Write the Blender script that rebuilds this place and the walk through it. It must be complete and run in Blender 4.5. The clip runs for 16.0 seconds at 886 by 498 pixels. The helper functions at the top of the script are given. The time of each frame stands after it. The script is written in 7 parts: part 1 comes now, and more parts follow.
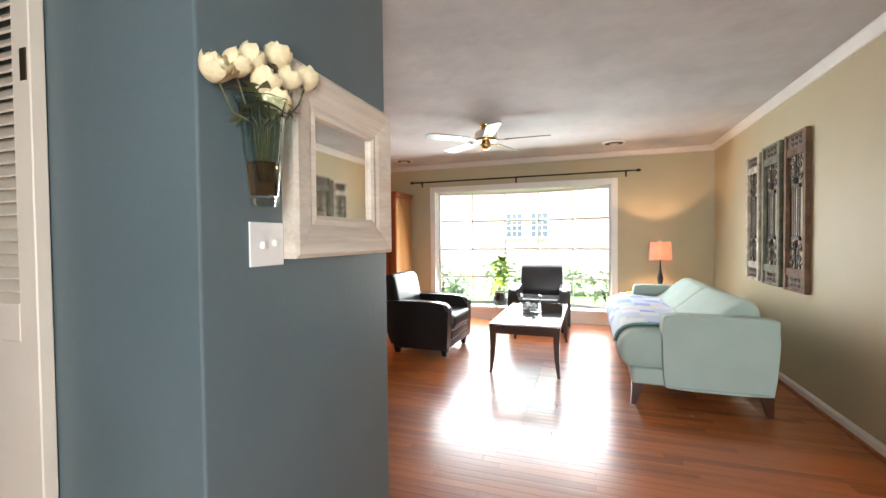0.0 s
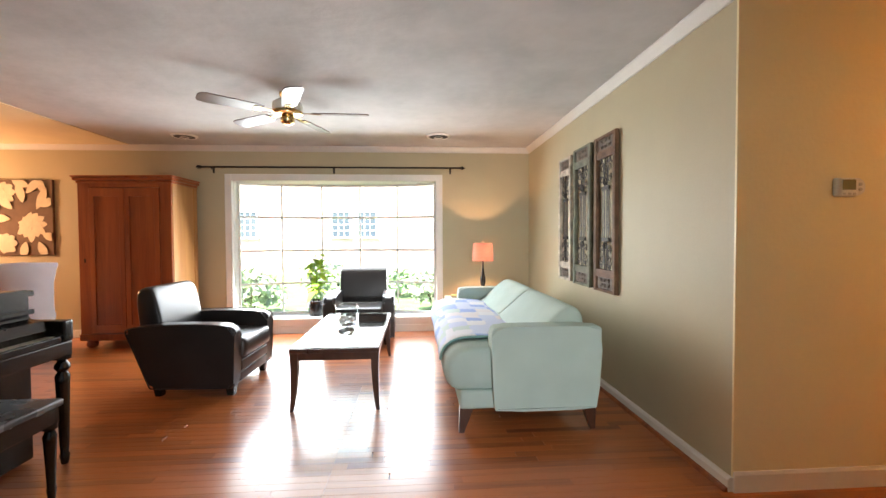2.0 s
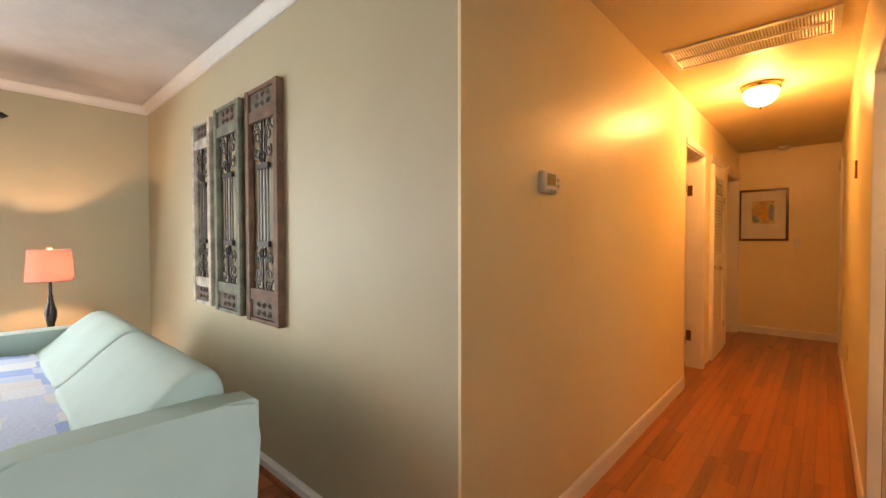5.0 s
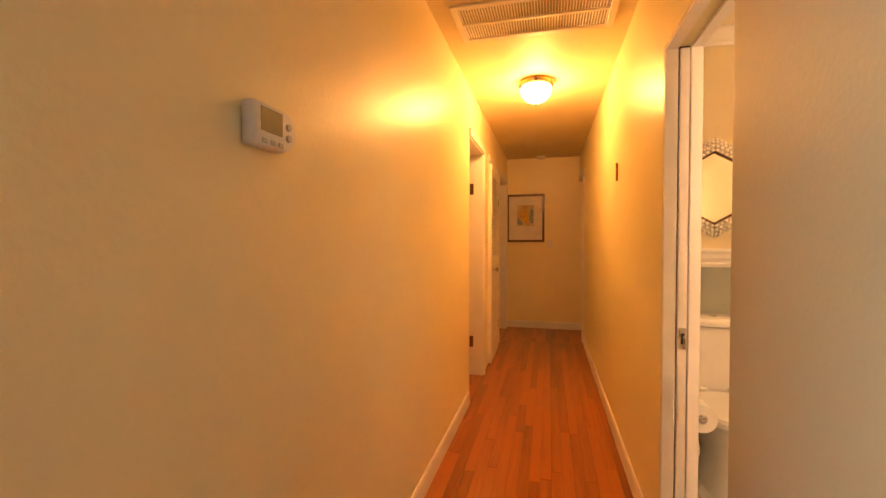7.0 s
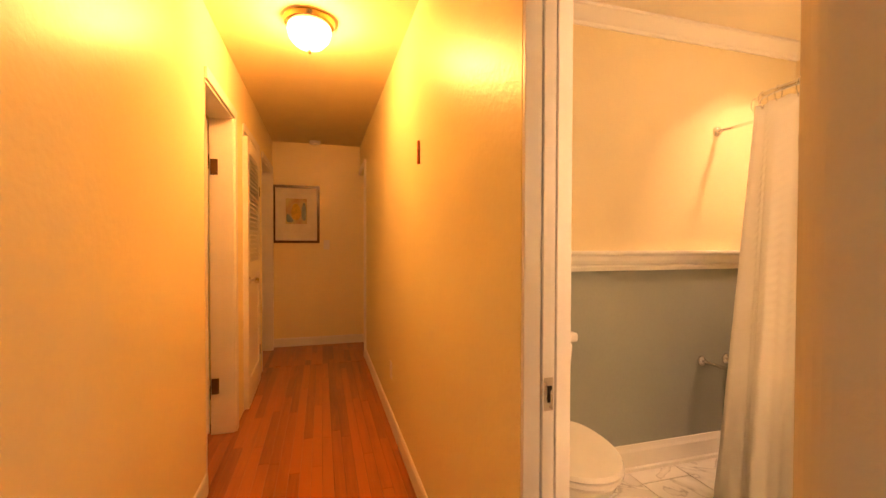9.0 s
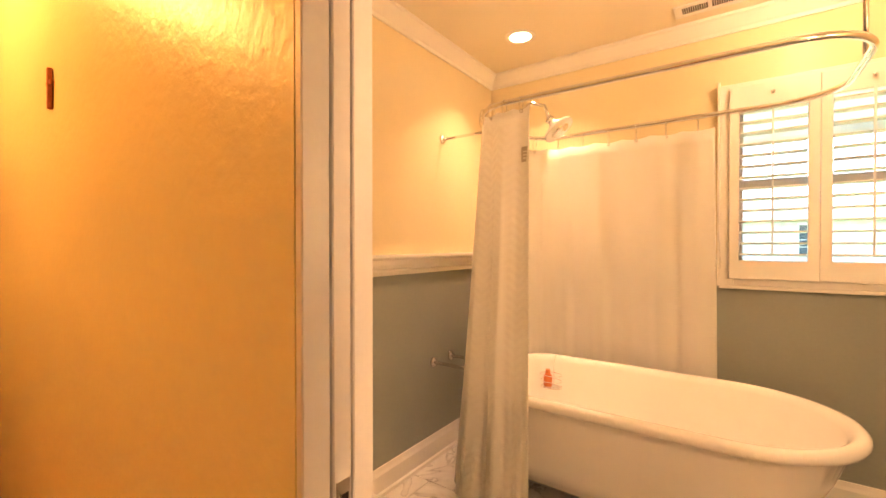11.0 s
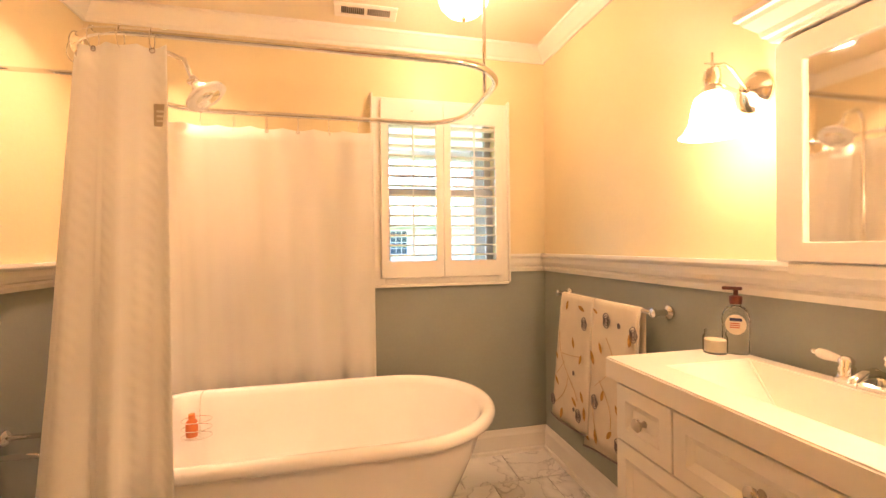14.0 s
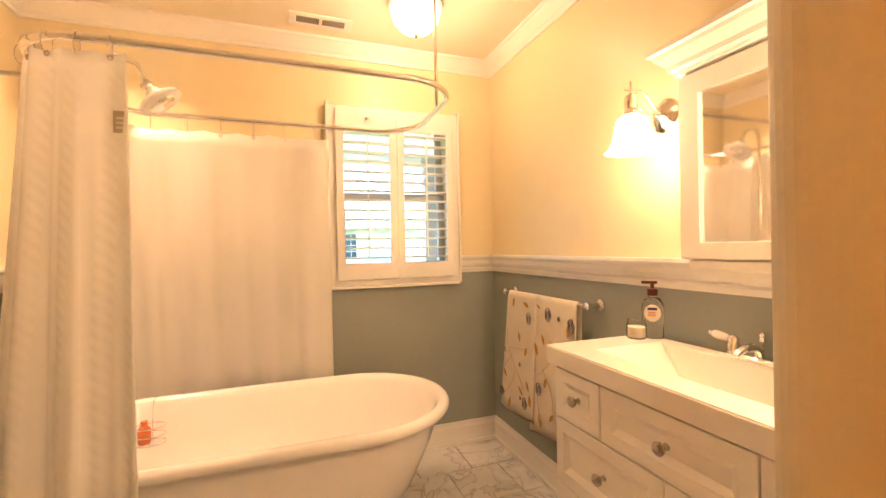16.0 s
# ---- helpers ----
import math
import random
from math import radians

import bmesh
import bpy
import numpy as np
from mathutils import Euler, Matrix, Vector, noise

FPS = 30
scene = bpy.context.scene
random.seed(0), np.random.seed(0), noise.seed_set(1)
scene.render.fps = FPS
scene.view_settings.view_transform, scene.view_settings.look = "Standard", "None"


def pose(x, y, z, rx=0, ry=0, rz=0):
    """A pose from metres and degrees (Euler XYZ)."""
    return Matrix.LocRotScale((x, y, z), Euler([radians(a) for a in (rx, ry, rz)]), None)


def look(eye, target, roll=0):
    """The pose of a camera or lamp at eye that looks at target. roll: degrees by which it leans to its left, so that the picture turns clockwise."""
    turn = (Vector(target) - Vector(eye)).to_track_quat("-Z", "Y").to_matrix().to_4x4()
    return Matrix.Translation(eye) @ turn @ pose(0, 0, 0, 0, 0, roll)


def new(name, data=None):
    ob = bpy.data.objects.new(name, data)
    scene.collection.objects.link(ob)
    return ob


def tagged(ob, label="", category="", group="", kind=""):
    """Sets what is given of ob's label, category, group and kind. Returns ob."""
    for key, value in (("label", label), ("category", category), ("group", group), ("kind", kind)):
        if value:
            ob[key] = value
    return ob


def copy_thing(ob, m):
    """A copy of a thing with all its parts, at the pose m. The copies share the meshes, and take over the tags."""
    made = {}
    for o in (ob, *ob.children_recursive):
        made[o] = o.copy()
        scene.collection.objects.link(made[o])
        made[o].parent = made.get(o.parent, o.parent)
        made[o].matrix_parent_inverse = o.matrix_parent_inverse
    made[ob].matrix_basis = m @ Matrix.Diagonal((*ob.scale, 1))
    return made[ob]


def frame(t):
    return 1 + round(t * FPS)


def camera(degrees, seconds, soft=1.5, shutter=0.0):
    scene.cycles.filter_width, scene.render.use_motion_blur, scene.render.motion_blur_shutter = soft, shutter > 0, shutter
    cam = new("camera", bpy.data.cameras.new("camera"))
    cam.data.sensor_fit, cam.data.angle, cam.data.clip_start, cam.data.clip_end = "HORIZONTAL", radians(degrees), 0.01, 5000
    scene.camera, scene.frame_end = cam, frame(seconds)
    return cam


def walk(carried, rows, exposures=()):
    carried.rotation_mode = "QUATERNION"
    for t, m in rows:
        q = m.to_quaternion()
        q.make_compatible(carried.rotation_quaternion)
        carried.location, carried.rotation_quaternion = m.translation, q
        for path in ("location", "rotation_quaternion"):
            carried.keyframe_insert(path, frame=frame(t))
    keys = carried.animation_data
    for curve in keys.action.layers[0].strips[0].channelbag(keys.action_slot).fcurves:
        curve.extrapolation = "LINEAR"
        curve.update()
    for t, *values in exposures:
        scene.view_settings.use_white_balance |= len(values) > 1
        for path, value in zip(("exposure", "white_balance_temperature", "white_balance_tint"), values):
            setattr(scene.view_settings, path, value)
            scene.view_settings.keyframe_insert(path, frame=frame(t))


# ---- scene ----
cam = camera(93.2, 16.0)

PATH = [
    (0, (0.826, 0.039, 1.241), (0.17, 1.928, 1.195), -0.6),
    (0.5, (0.819, 0.203, 1.239), (0.345, 2.145, 1.191), -0.4),
    (1, (0.822, 0.376, 1.231), (0.557, 2.358, 1.182), -0.1),
    (1.5, (0.844, 0.603, 1.228), (0.773, 2.601, 1.175), -0.1),
    (2, (0.859, 0.808, 1.24), (0.988, 2.803, 1.187), -0.3),
    (2.5, (0.901, 1.023, 1.227), (1.235, 2.994, 1.179), -0.1),
    (3, (0.958, 1.218, 1.224), (1.549, 3.128, 1.181), -0.1),
    (3.5, (0.996, 1.402, 1.225), (1.856, 3.208, 1.18), -0.0),
    (4, (1.087, 1.569, 1.232), (2.173, 3.248, 1.191), 0.1),
    (4.5, (1.19, 1.72, 1.23), (2.488, 3.242, 1.189), -0.1),
    (5, (1.361, 1.862, 1.24), (2.841, 3.206, 1.197), -0.1),
    (5.2, (1.428, 1.9, 1.242), (2.978, 3.162, 1.199), -0.1),
    (7.3, (2.306, 2.151, 1.24), (4.274, 2.508, 1.2), 0.1),
    (8, (2.623, 2.178, 1.241), (4.623, 2.206, 1.203), 0.2),
    (8.7, (2.898, 2.17, 1.238), (4.864, 1.802, 1.203), 0.2),
    (10.8, (3.426, 2.076, 1.25), (4.672, 0.511, 1.228), 0.0),
    (11, (3.443, 2.043, 1.242), (4.59, 0.405, 1.224), -0.0),
    (11.5, (3.519, 1.963, 1.244), (4.391, 0.163, 1.224), -0.1),
    (12, (3.585, 1.884, 1.243), (4.17, -0.028, 1.222), -0.1),
    (12.5, (3.623, 1.816, 1.236), (3.922, -0.162, 1.222), -0.3),
    (13, (3.645, 1.773, 1.234), (3.661, -0.227, 1.221), -0.4),
    (13.5, (3.654, 1.753, 1.244), (3.42, -0.233, 1.229), -0.5),
    (14, (3.666, 1.74, 1.244), (3.215, -0.208, 1.231), -0.6),
    (14.5, (3.67, 1.74, 1.24), (3.062, -0.165, 1.23), -0.6),
    (15, (3.683, 1.752, 1.239), (2.976, -0.119, 1.229), -0.8),
    (15.5, (3.708, 1.789, 1.239), (2.991, -0.078, 1.233), -0.9),
    (16, (3.718, 1.849, 1.243), (3.039, -0.032, 1.239), -1.1),
]
walk(cam, [(t, look(eye, target, roll)) for t, eye, target, roll in PATH], [(0, 3.0, 6500, 10), (4.5, 3.0, 6500, 10), (7.5, 3.2, 7100, 12), (8.5, 3.2, 7100, 12), (11, 3.15, 6600, 11), (12.5, 3.2, 6450, 13), (13.5, 3.2, 6200, 13), (14.5, 3.2, 5850, 11), (16, 3.2, 5800, 8)])

# ---------------------------------------------------------------- world and lights
world = bpy.data.worlds.new("sky")
scene.world = world
world.use_nodes = True
wn = world.node_tree.nodes
sky = wn.new("ShaderNodeTexSky")
sky.sky_type = "NISHITA"
sky.sun_disc = False
sky.sun_elevation = radians(58)
sky.sun_rotation = radians(225)
world.node_tree.links.new(sky.outputs[0], wn["Background"].inputs[0])
wn["Background"].inputs[1].default_value = 0.15


def lamp(name, kind, place, energy, colour, size=0.1, turn=(0, 0, 0)):
    data = bpy.data.lights.new(name, kind)
    data.energy, data.color = energy, colour
    if kind == "SUN":
        data.angle = radians(size)
    elif kind == "AREA":
        data.shape, data.size = "DISK", size
    else:
        data.shadow_soft_size = size
    ob = new(name, data)
    ob.matrix_world = pose(*place, *turn)
    return ob


NWY = 6.387
WARM = (1.0, 0.552, 0.308)
AMBER = (1.0, 0.402, 0.103)
lamp("sun", "SUN", (0, -20, 30), 5.0, (1, 0.95, 0.88), 0.5, (32, 0, -45))
lamp("hall_bulb", "POINT", (5.33, 2.226, 2.27), 6.3, AMBER, 0.06)
lamp("bath_bulb", "POINT", (3.135, -0.09, 2.315), 1.6, WARM, 0.06)
lamp("sconce_bulb", "POINT", (2.63, 0.735, 1.60), 0.30, WARM, 0.035)
# Fill lamp added for the whole bathroom, at an unseen second sconce.
lamp("bath_fill_bulb", "POINT", (2.63, 1.53, 1.60), 3.5, WARM, 0.035)
recessed = lamp("recessed_bulb", "AREA", (4.46, -0.18, 2.42), 1.5, WARM, 0.11)
recessed.data.spread = radians(105)
lamp("table_lamp_bulb", "POINT", (1.685, 5.95, 1.06), 3.8, WARM, 0.015)
lamp("dining_bulb", "POINT", (-4.9, 5.6, 1.5), 13, WARM, 0.12)
day = lamp("window_daylight", "AREA", (-0.185, NWY - 0.13, 1.10), 21.5, (0.93, 0.97, 1.0), 1.0, (69, 0, 180))
day.data.shape, day.data.size, day.data.size_y = "RECTANGLE", 2.5, 1.7
# Fill lamp added out of view to brighten the blue-grey foyer walls.
entry = lamp("foyer_fill_light", "AREA", (1.45, -1.68, 1.15), 13.5, (0.93, 0.97, 1.0), 1.0, (90, 0, 0))
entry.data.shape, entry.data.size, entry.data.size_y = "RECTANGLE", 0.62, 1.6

# ---------------------------------------------------------------- helpers


def empty(name, m=None, label="", category="", group="", kind=""):
    ob = new(name)
    ob.empty_display_size = 0.1
    if m is not None:
        ob.matrix_basis = m
    return tagged(ob, label, category, group, kind)


def mesh_of(bm, name, material, smooth=False):
    bmesh.ops.recalc_face_normals(bm, faces=bm.faces)
    me = bpy.data.meshes.new(name)
    bm.to_mesh(me)
    bm.free()
    if smooth:
        for p in me.polygons:
            p.use_smooth = True
        if smooth is not True:
            me.set_sharp_from_angle(angle=radians(smooth))
    me.materials.append(material)
    return me


def part(name, bm, material, parent=None, label="", smooth=False, m=None):
    ob = new(name, mesh_of(bm, name, material, smooth))
    ob.parent = parent
    if m is not None:
        ob.matrix_basis = m
    if label:
        ob["label"] = label
    return ob


def thing(name, bm, material, label, category, smooth=False, m=None, group="", kind=""):
    return tagged(part(name, bm, material, None, "", smooth, m), label, category, group, kind)


def structure(name, bm, material, label, smooth=False):
    return tagged(part(name, bm, material, None, "", smooth), label, name.split("_")[0], "", "structure")


def box(x0, x1, y0, y1, z0, z1, bevel=0.0, seg=2, bm=None):
    b = bm or bmesh.new()
    made = bmesh.ops.create_cube(b, size=1, matrix=Matrix.LocRotScale(
        ((x0 + x1) / 2, (y0 + y1) / 2, (z0 + z1) / 2), None, (abs(x1 - x0), abs(y1 - y0), abs(z1 - z0))))
    if bevel:
        es = {e for v in made["verts"] for e in v.link_edges}
        bmesh.ops.bevel(b, geom=list(es), offset=bevel, segments=seg, profile=0.5, affect="EDGES")
    return b


def boxes(rows, bevel=0.0, seg=1):
    b = bmesh.new()
    for r in rows:
        box(*r, bevel, seg, b)
    return b


def lathe(profile, n=32, bm=None, m=Matrix(), caps=True):
    """A surface turned round z from rows of (radius, height)."""
    b = bm or bmesh.new()
    rings = []
    for r, z in profile:
        rings.append([b.verts.new(m @ Vector((r * math.cos(2 * math.pi * i / n), r * math.sin(2 * math.pi * i / n), z))) for i in range(n)])
    for a, c in zip(rings, rings[1:]):
        for i in range(n):
            b.faces.new((a[i], a[(i + 1) % n], c[(i + 1) % n], c[i]))
    if caps:
        for ring in (rings[0], rings[-1]):
            if profile[0][0] > 1e-4:
                b.faces.new(ring)
    return b


def tube(points, r, n=10, bm=None, closed=False, taper=None):
    """A pipe along points."""
    b = bm or bmesh.new()
    pts = [Vector(p) for p in points]
    rings = []
    ref = None
    for i, p in enumerate(pts):
        a = pts[i - 1] if i or closed else p
        c = pts[(i + 1) % len(pts)] if i < len(pts) - 1 or closed else p
        d = (c - a).normalized()
        if ref is None:
            ref = d.orthogonal()
        u = (ref - d * ref.dot(d))
        u = u.normalized() if u.length > 1e-5 else d.orthogonal().normalized()
        ref = u
        w = d.cross(u)
        rr = r if taper is None else r * (1 + (taper - 1) * i / (len(pts) - 1))
        rings.append([b.verts.new(p + rr * (u * math.cos(2 * math.pi * k / n) + w * math.sin(2 * math.pi * k / n))) for k in range(n)])
    pairs = list(zip(rings, rings[1:])) + ([(rings[-1], rings[0])] if closed else [])
    for s, e in pairs:
        for k in range(n):
            b.faces.new((s[k], s[(k + 1) % n], e[(k + 1) % n], e[k]))
    if not closed:
        b.faces.new(rings[0][::-1])
        b.faces.new(rings[-1])
    return b


def sweep(profile, path, bm=None, closed=False, up=Vector((0, 0, 1))):
    """A moulding: profile rows (out, up) carried along a level path; out is to the left of the path."""
    b = bm or bmesh.new()
    pts = [Vector(p) for p in path]
    n = len(pts)
    rings = []
    for i, p in enumerate(pts):
        d0 = (p - pts[i - 1]).normalized() if i or closed else None
        d1 = (pts[(i + 1) % n] - p).normalized() if i < n - 1 or closed else None
        l0 = up.cross(d0) if d0 else up.cross(d1)
        l1 = up.cross(d1) if d1 else l0
        mid = (l0 + l1).normalized()
        k = 1 / max(0.3, mid.dot(l1))
        rings.append([b.verts.new(p + mid * (o * k) + up * z) for o, z in profile])
    m = len(profile)
    pairs = list(zip(rings, rings[1:])) + ([(rings[-1], rings[0])] if closed else [])
    for s, e in pairs:
        for k in range(m):
            b.faces.new((s[k], s[(k + 1) % m], e[(k + 1) % m], e[k]))
    if not closed:
        b.faces.new(rings[0][::-1])
        b.faces.new(rings[-1])
    return b


def ring_frame(a0, a1, b0, b1, w, c0, c1, axis, low=None, high=None, bevel=0.002):
    """A rectangular frame in one piece: members w wide (low, high: of the bottom and top ones), c0 to c1 deep along axis."""
    low, high = low or w, high or w
    put = {"x": lambda a, d, c: (c, a, d), "y": lambda a, d, c: (a, c, d), "z": lambda a, d, c: (a, d, c)}[axis]
    b = bmesh.new()
    o = [(a0, b0), (a1, b0), (a1, b1), (a0, b1)]
    i = [(a0 + w, b0 + low), (a1 - w, b0 + low), (a1 - w, b1 - high), (a0 + w, b1 - high)]
    v = {(k, c): [b.verts.new(put(*p, c)) for p in q] for k, q in (("o", o), ("i", i)) for c in (c0, c1)}
    for n in range(4):
        m = (n + 1) % 4
        for p, q in ((("o", c0), ("o", c1)), (("o", c1), ("i", c1)), (("i", c1), ("i", c0)), (("i", c0), ("o", c0))):
            b.faces.new((v[p][n], v[p][m], v[q][m], v[q][n]))
    bmesh.ops.recalc_face_normals(b, faces=b.faces)
    if bevel:
        bmesh.ops.bevel(b, geom=[e for e in b.edges if e.calc_face_angle(0) > 1.0], offset=bevel, segments=1, affect="EDGES")
    return b


def rounded(x0, x1, y0, y1, z0, z1, r, seg=4):
    return box(x0, x1, y0, y1, z0, z1, r, seg)


def prism(outline, depth, bm=None, m=Matrix()):
    """An outline of (x, z) pushed along y from 0 to depth."""
    b = bm or bmesh.new()
    f = [b.verts.new(m @ Vector((x, 0, z))) for x, z in outline]
    k = [b.verts.new(m @ Vector((x, depth, z))) for x, z in outline]
    b.faces.new(f)
    b.faces.new(k[::-1])
    n = len(f)
    for i in range(n):
        b.faces.new((f[i], f[(i + 1) % n], k[(i + 1) % n], k[i]))
    return b


def words(text, size, parent, m, material, thick=0.0004):
    cu = bpy.data.curves.new("lettering", "FONT")
    cu.body, cu.size, cu.extrude, cu.align_x, cu.align_y = text, size, thick, "CENTER", "CENTER"
    cu.materials.append(material)
    ob = new("lettering", cu)
    ob.parent = parent
    ob.matrix_basis = m
    return ob


# ---------------------------------------------------------------- materials


def material(name, colour, rough=0.5, metal=0.0, vary=0.08, scale=6.0, bump=0.0, bump_scale=60.0, second=None, **more):
    """Principled surface with broad and fine variation of colour, and fine relief."""
    mt = bpy.data.materials.new(name)
    mt.use_nodes = True
    nt = mt.node_tree
    b = nt.nodes["Principled BSDF"]
    b.inputs["Roughness"].default_value = rough
    b.inputs["Metallic"].default_value = metal
    for key, v in more.items():
        b.inputs[key.replace("_", " ")].default_value = v
    co = nt.nodes.new("ShaderNodeTexCoord")
    n1 = nt.nodes.new("ShaderNodeTexNoise")
    n1.inputs["Scale"].default_value, n1.inputs["Detail"].default_value = scale, 5
    nt.links.new(co.outputs["Object"], n1.inputs["Vector"])
    n2 = nt.nodes.new("ShaderNodeTexNoise")
    n2.inputs["Scale"].default_value, n2.inputs["Detail"].default_value = bump_scale, 4
    nt.links.new(co.outputs["Object"], n2.inputs["Vector"])
    add = nt.nodes.new("ShaderNodeMath")
    add.operation = "MULTIPLY_ADD"
    add.inputs[1].default_value = 0.35
    nt.links.new(n2.outputs[0], add.inputs[0])
    nt.links.new(n1.outputs[0], add.inputs[2])
    ramp = nt.nodes.new("ShaderNodeValToRGB")
    lo = [c * (1 - vary) for c in colour] if second is None else second
    hi = [min(1, c * (1 + vary)) for c in colour]
    ramp.color_ramp.elements[0].position, ramp.color_ramp.elements[1].position = 0.45, 0.9
    ramp.color_ramp.elements[0].color, ramp.color_ramp.elements[1].color = (*lo, 1), (*hi, 1)
    nt.links.new(add.outputs[0], ramp.inputs[0])
    nt.links.new(ramp.outputs[0], b.inputs["Base Color"])
    rr = nt.nodes.new("ShaderNodeMapRange")
    rr.inputs[3].default_value, rr.inputs[4].default_value = max(0, rough - 0.06), min(1, rough + 0.06)
    nt.links.new(n1.outputs[0], rr.inputs[0])
    nt.links.new(rr.outputs[0], b.inputs["Roughness"])
    if bump:
        bp = nt.nodes.new("ShaderNodeBump")
        bp.inputs["Strength"].default_value, bp.inputs["Distance"].default_value = 1.0, bump
        nt.links.new(n2.outputs[0], bp.inputs["Height"])
        nt.links.new(bp.outputs[0], b.inputs["Normal"])
    return mt


def wood(name, light, dark, rough=0.35, along="X", grain=14.0, by_piece=True, coat=0.0, streak=1.0):
    """Timber: streaks along the grain, and each piece a tone of its own."""
    mt = bpy.data.materials.new(name)
    mt.use_nodes = True
    nt = mt.node_tree
    b = nt.nodes["Principled BSDF"]
    b.inputs["Coat Weight"].default_value = coat
    b.inputs["Coat Roughness"].default_value = 0.17
    co = nt.nodes.new("ShaderNodeTexCoord")
    mp = nt.nodes.new("ShaderNodeMapping")
    s = {"X": (0.06, 1, 1), "Y": (1, 0.06, 1), "Z": (1, 1, 0.06)}[along]
    mp.inputs["Scale"].default_value = s
    info = nt.nodes.new("ShaderNodeObjectInfo")
    geo = nt.nodes.new("ShaderNodeNewGeometry")
    tone = nt.nodes.new("ShaderNodeMath")
    tone.operation = "ADD"
    nt.links.new(info.outputs["Random"], tone.inputs[0])
    nt.links.new(geo.outputs["Random Per Island"], tone.inputs[1])
    fr = nt.nodes.new("ShaderNodeMath")
    fr.operation = "FRACT"
    nt.links.new(tone.outputs[0], fr.inputs[0])
    shift = nt.nodes.new("ShaderNodeVectorMath")
    shift.operation = "ADD"
    wide = nt.nodes.new("ShaderNodeMath")
    wide.operation = "MULTIPLY"
    wide.inputs[1].default_value = 37.0
    nt.links.new(fr.outputs[0], wide.inputs[0])
    nt.links.new(co.outputs["Object"], shift.inputs[0])
    nt.links.new(wide.outputs[0], shift.inputs[1])
    nt.links.new(shift.outputs[0], mp.inputs["Vector"])
    n1 = nt.nodes.new("ShaderNodeTexNoise")
    n1.inputs["Scale"].default_value, n1.inputs["Detail"].default_value, n1.inputs["Distortion"].default_value = grain, 8, 0.6
    nt.links.new(mp.outputs[0], n1.inputs["Vector"])
    n2 = nt.nodes.new("ShaderNodeTexNoise")
    n2.inputs["Scale"].default_value, n2.inputs["Detail"].default_value = grain * 9, 3
    nt.links.new(mp.outputs[0], n2.inputs["Vector"])
    mix = nt.nodes.new("ShaderNodeMath")
    mix.operation = "MULTIPLY_ADD"
    mix.inputs[1].default_value = 0.45 * streak
    nt.links.new(n2.outputs[0], mix.inputs[0])
    nt.links.new(n1.outputs[0], mix.inputs[2])
    tw = nt.nodes.new("ShaderNodeMath")
    tw.operation = "MULTIPLY_ADD"
    tw.inputs[1].default_value = 0.44 if by_piece else 0.0
    nt.links.new(fr.outputs[0], tw.inputs[0])
    nt.links.new(mix.outputs[0], tw.inputs[2])
    ramp = nt.nodes.new("ShaderNodeValToRGB")
    ramp.color_ramp.elements[0].position, ramp.color_ramp.elements[1].position = 0.40, 1.26 if by_piece else 0.98
    ramp.color_ramp.elements[0].color, ramp.color_ramp.elements[1].color = (*dark, 1), (*light, 1)
    nt.links.new(tw.outputs[0], ramp.inputs[0])
    nt.links.new(ramp.outputs[0], b.inputs["Base Color"])
    rr = nt.nodes.new("ShaderNodeMapRange")
    rr.inputs[3].default_value, rr.inputs[4].default_value = rough - 0.03, rough + 0.05
    nt.links.new(n1.outputs[0], rr.inputs[0])
    nt.links.new(rr.outputs[0], b.inputs["Roughness"])
    bp = nt.nodes.new("ShaderNodeBump")
    bp.inputs["Strength"].default_value, bp.inputs["Distance"].default_value = 0.2, 0.0004
    nt.links.new(mix.outputs[0], bp.inputs["Height"])
    nt.links.new(bp.outputs[0], b.inputs["Normal"])
    return mt


def glow(name, colour, strength):
    mt = bpy.data.materials.new(name)
    mt.use_nodes = True
    b = mt.node_tree.nodes["Principled BSDF"]
    b.inputs["Base Color"].default_value = (0.85, 0.82, 0.78, 1)
    b.inputs["Emission Color"].default_value = (*colour, 1)
    b.inputs["Emission Strength"].default_value = strength
    return mt


def clear(name, colour=(1, 1, 1), rough=0.0, ior=1.45):
    mt = bpy.data.materials.new(name)
    mt.use_nodes = True
    b = mt.node_tree.nodes["Principled BSDF"]
    b.inputs["Base Color"].default_value = (*colour, 1)
    b.inputs["Roughness"].default_value = rough
    b.inputs["IOR"].default_value = ior
    b.inputs["Transmission Weight"].default_value = 1.0
    return mt


TAN = material("tan_wall_paint", (0.49, 0.437, 0.288), 0.58, vary=0.04, scale=2.5, bump=0.0006, bump_scale=90)
HALL = material("cream_wall_paint", (0.86, 0.76, 0.49), 0.35, vary=0.03, scale=2.0, bump=0.0012, bump_scale=50, Specular_IOR_Level=0.36)
# Hall cream darkened and yellowed, in place of weaker lamplight on the south wall.
HALL_DIMMED = material("hall_cream_dimmed", (0.74, 0.69, 0.42), 0.35, vary=0.03, scale=2.0, bump=0.0014, bump_scale=50, Specular_IOR_Level=0.36)
BLUE = material("blue_grey_wall_paint", (0.112, 0.148, 0.158), 0.42, vary=0.08, scale=2.0, bump=0.0008, bump_scale=40)
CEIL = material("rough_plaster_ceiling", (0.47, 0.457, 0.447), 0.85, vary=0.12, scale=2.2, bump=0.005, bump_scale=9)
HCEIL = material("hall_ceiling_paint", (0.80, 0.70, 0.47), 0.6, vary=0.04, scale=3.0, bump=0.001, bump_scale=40)
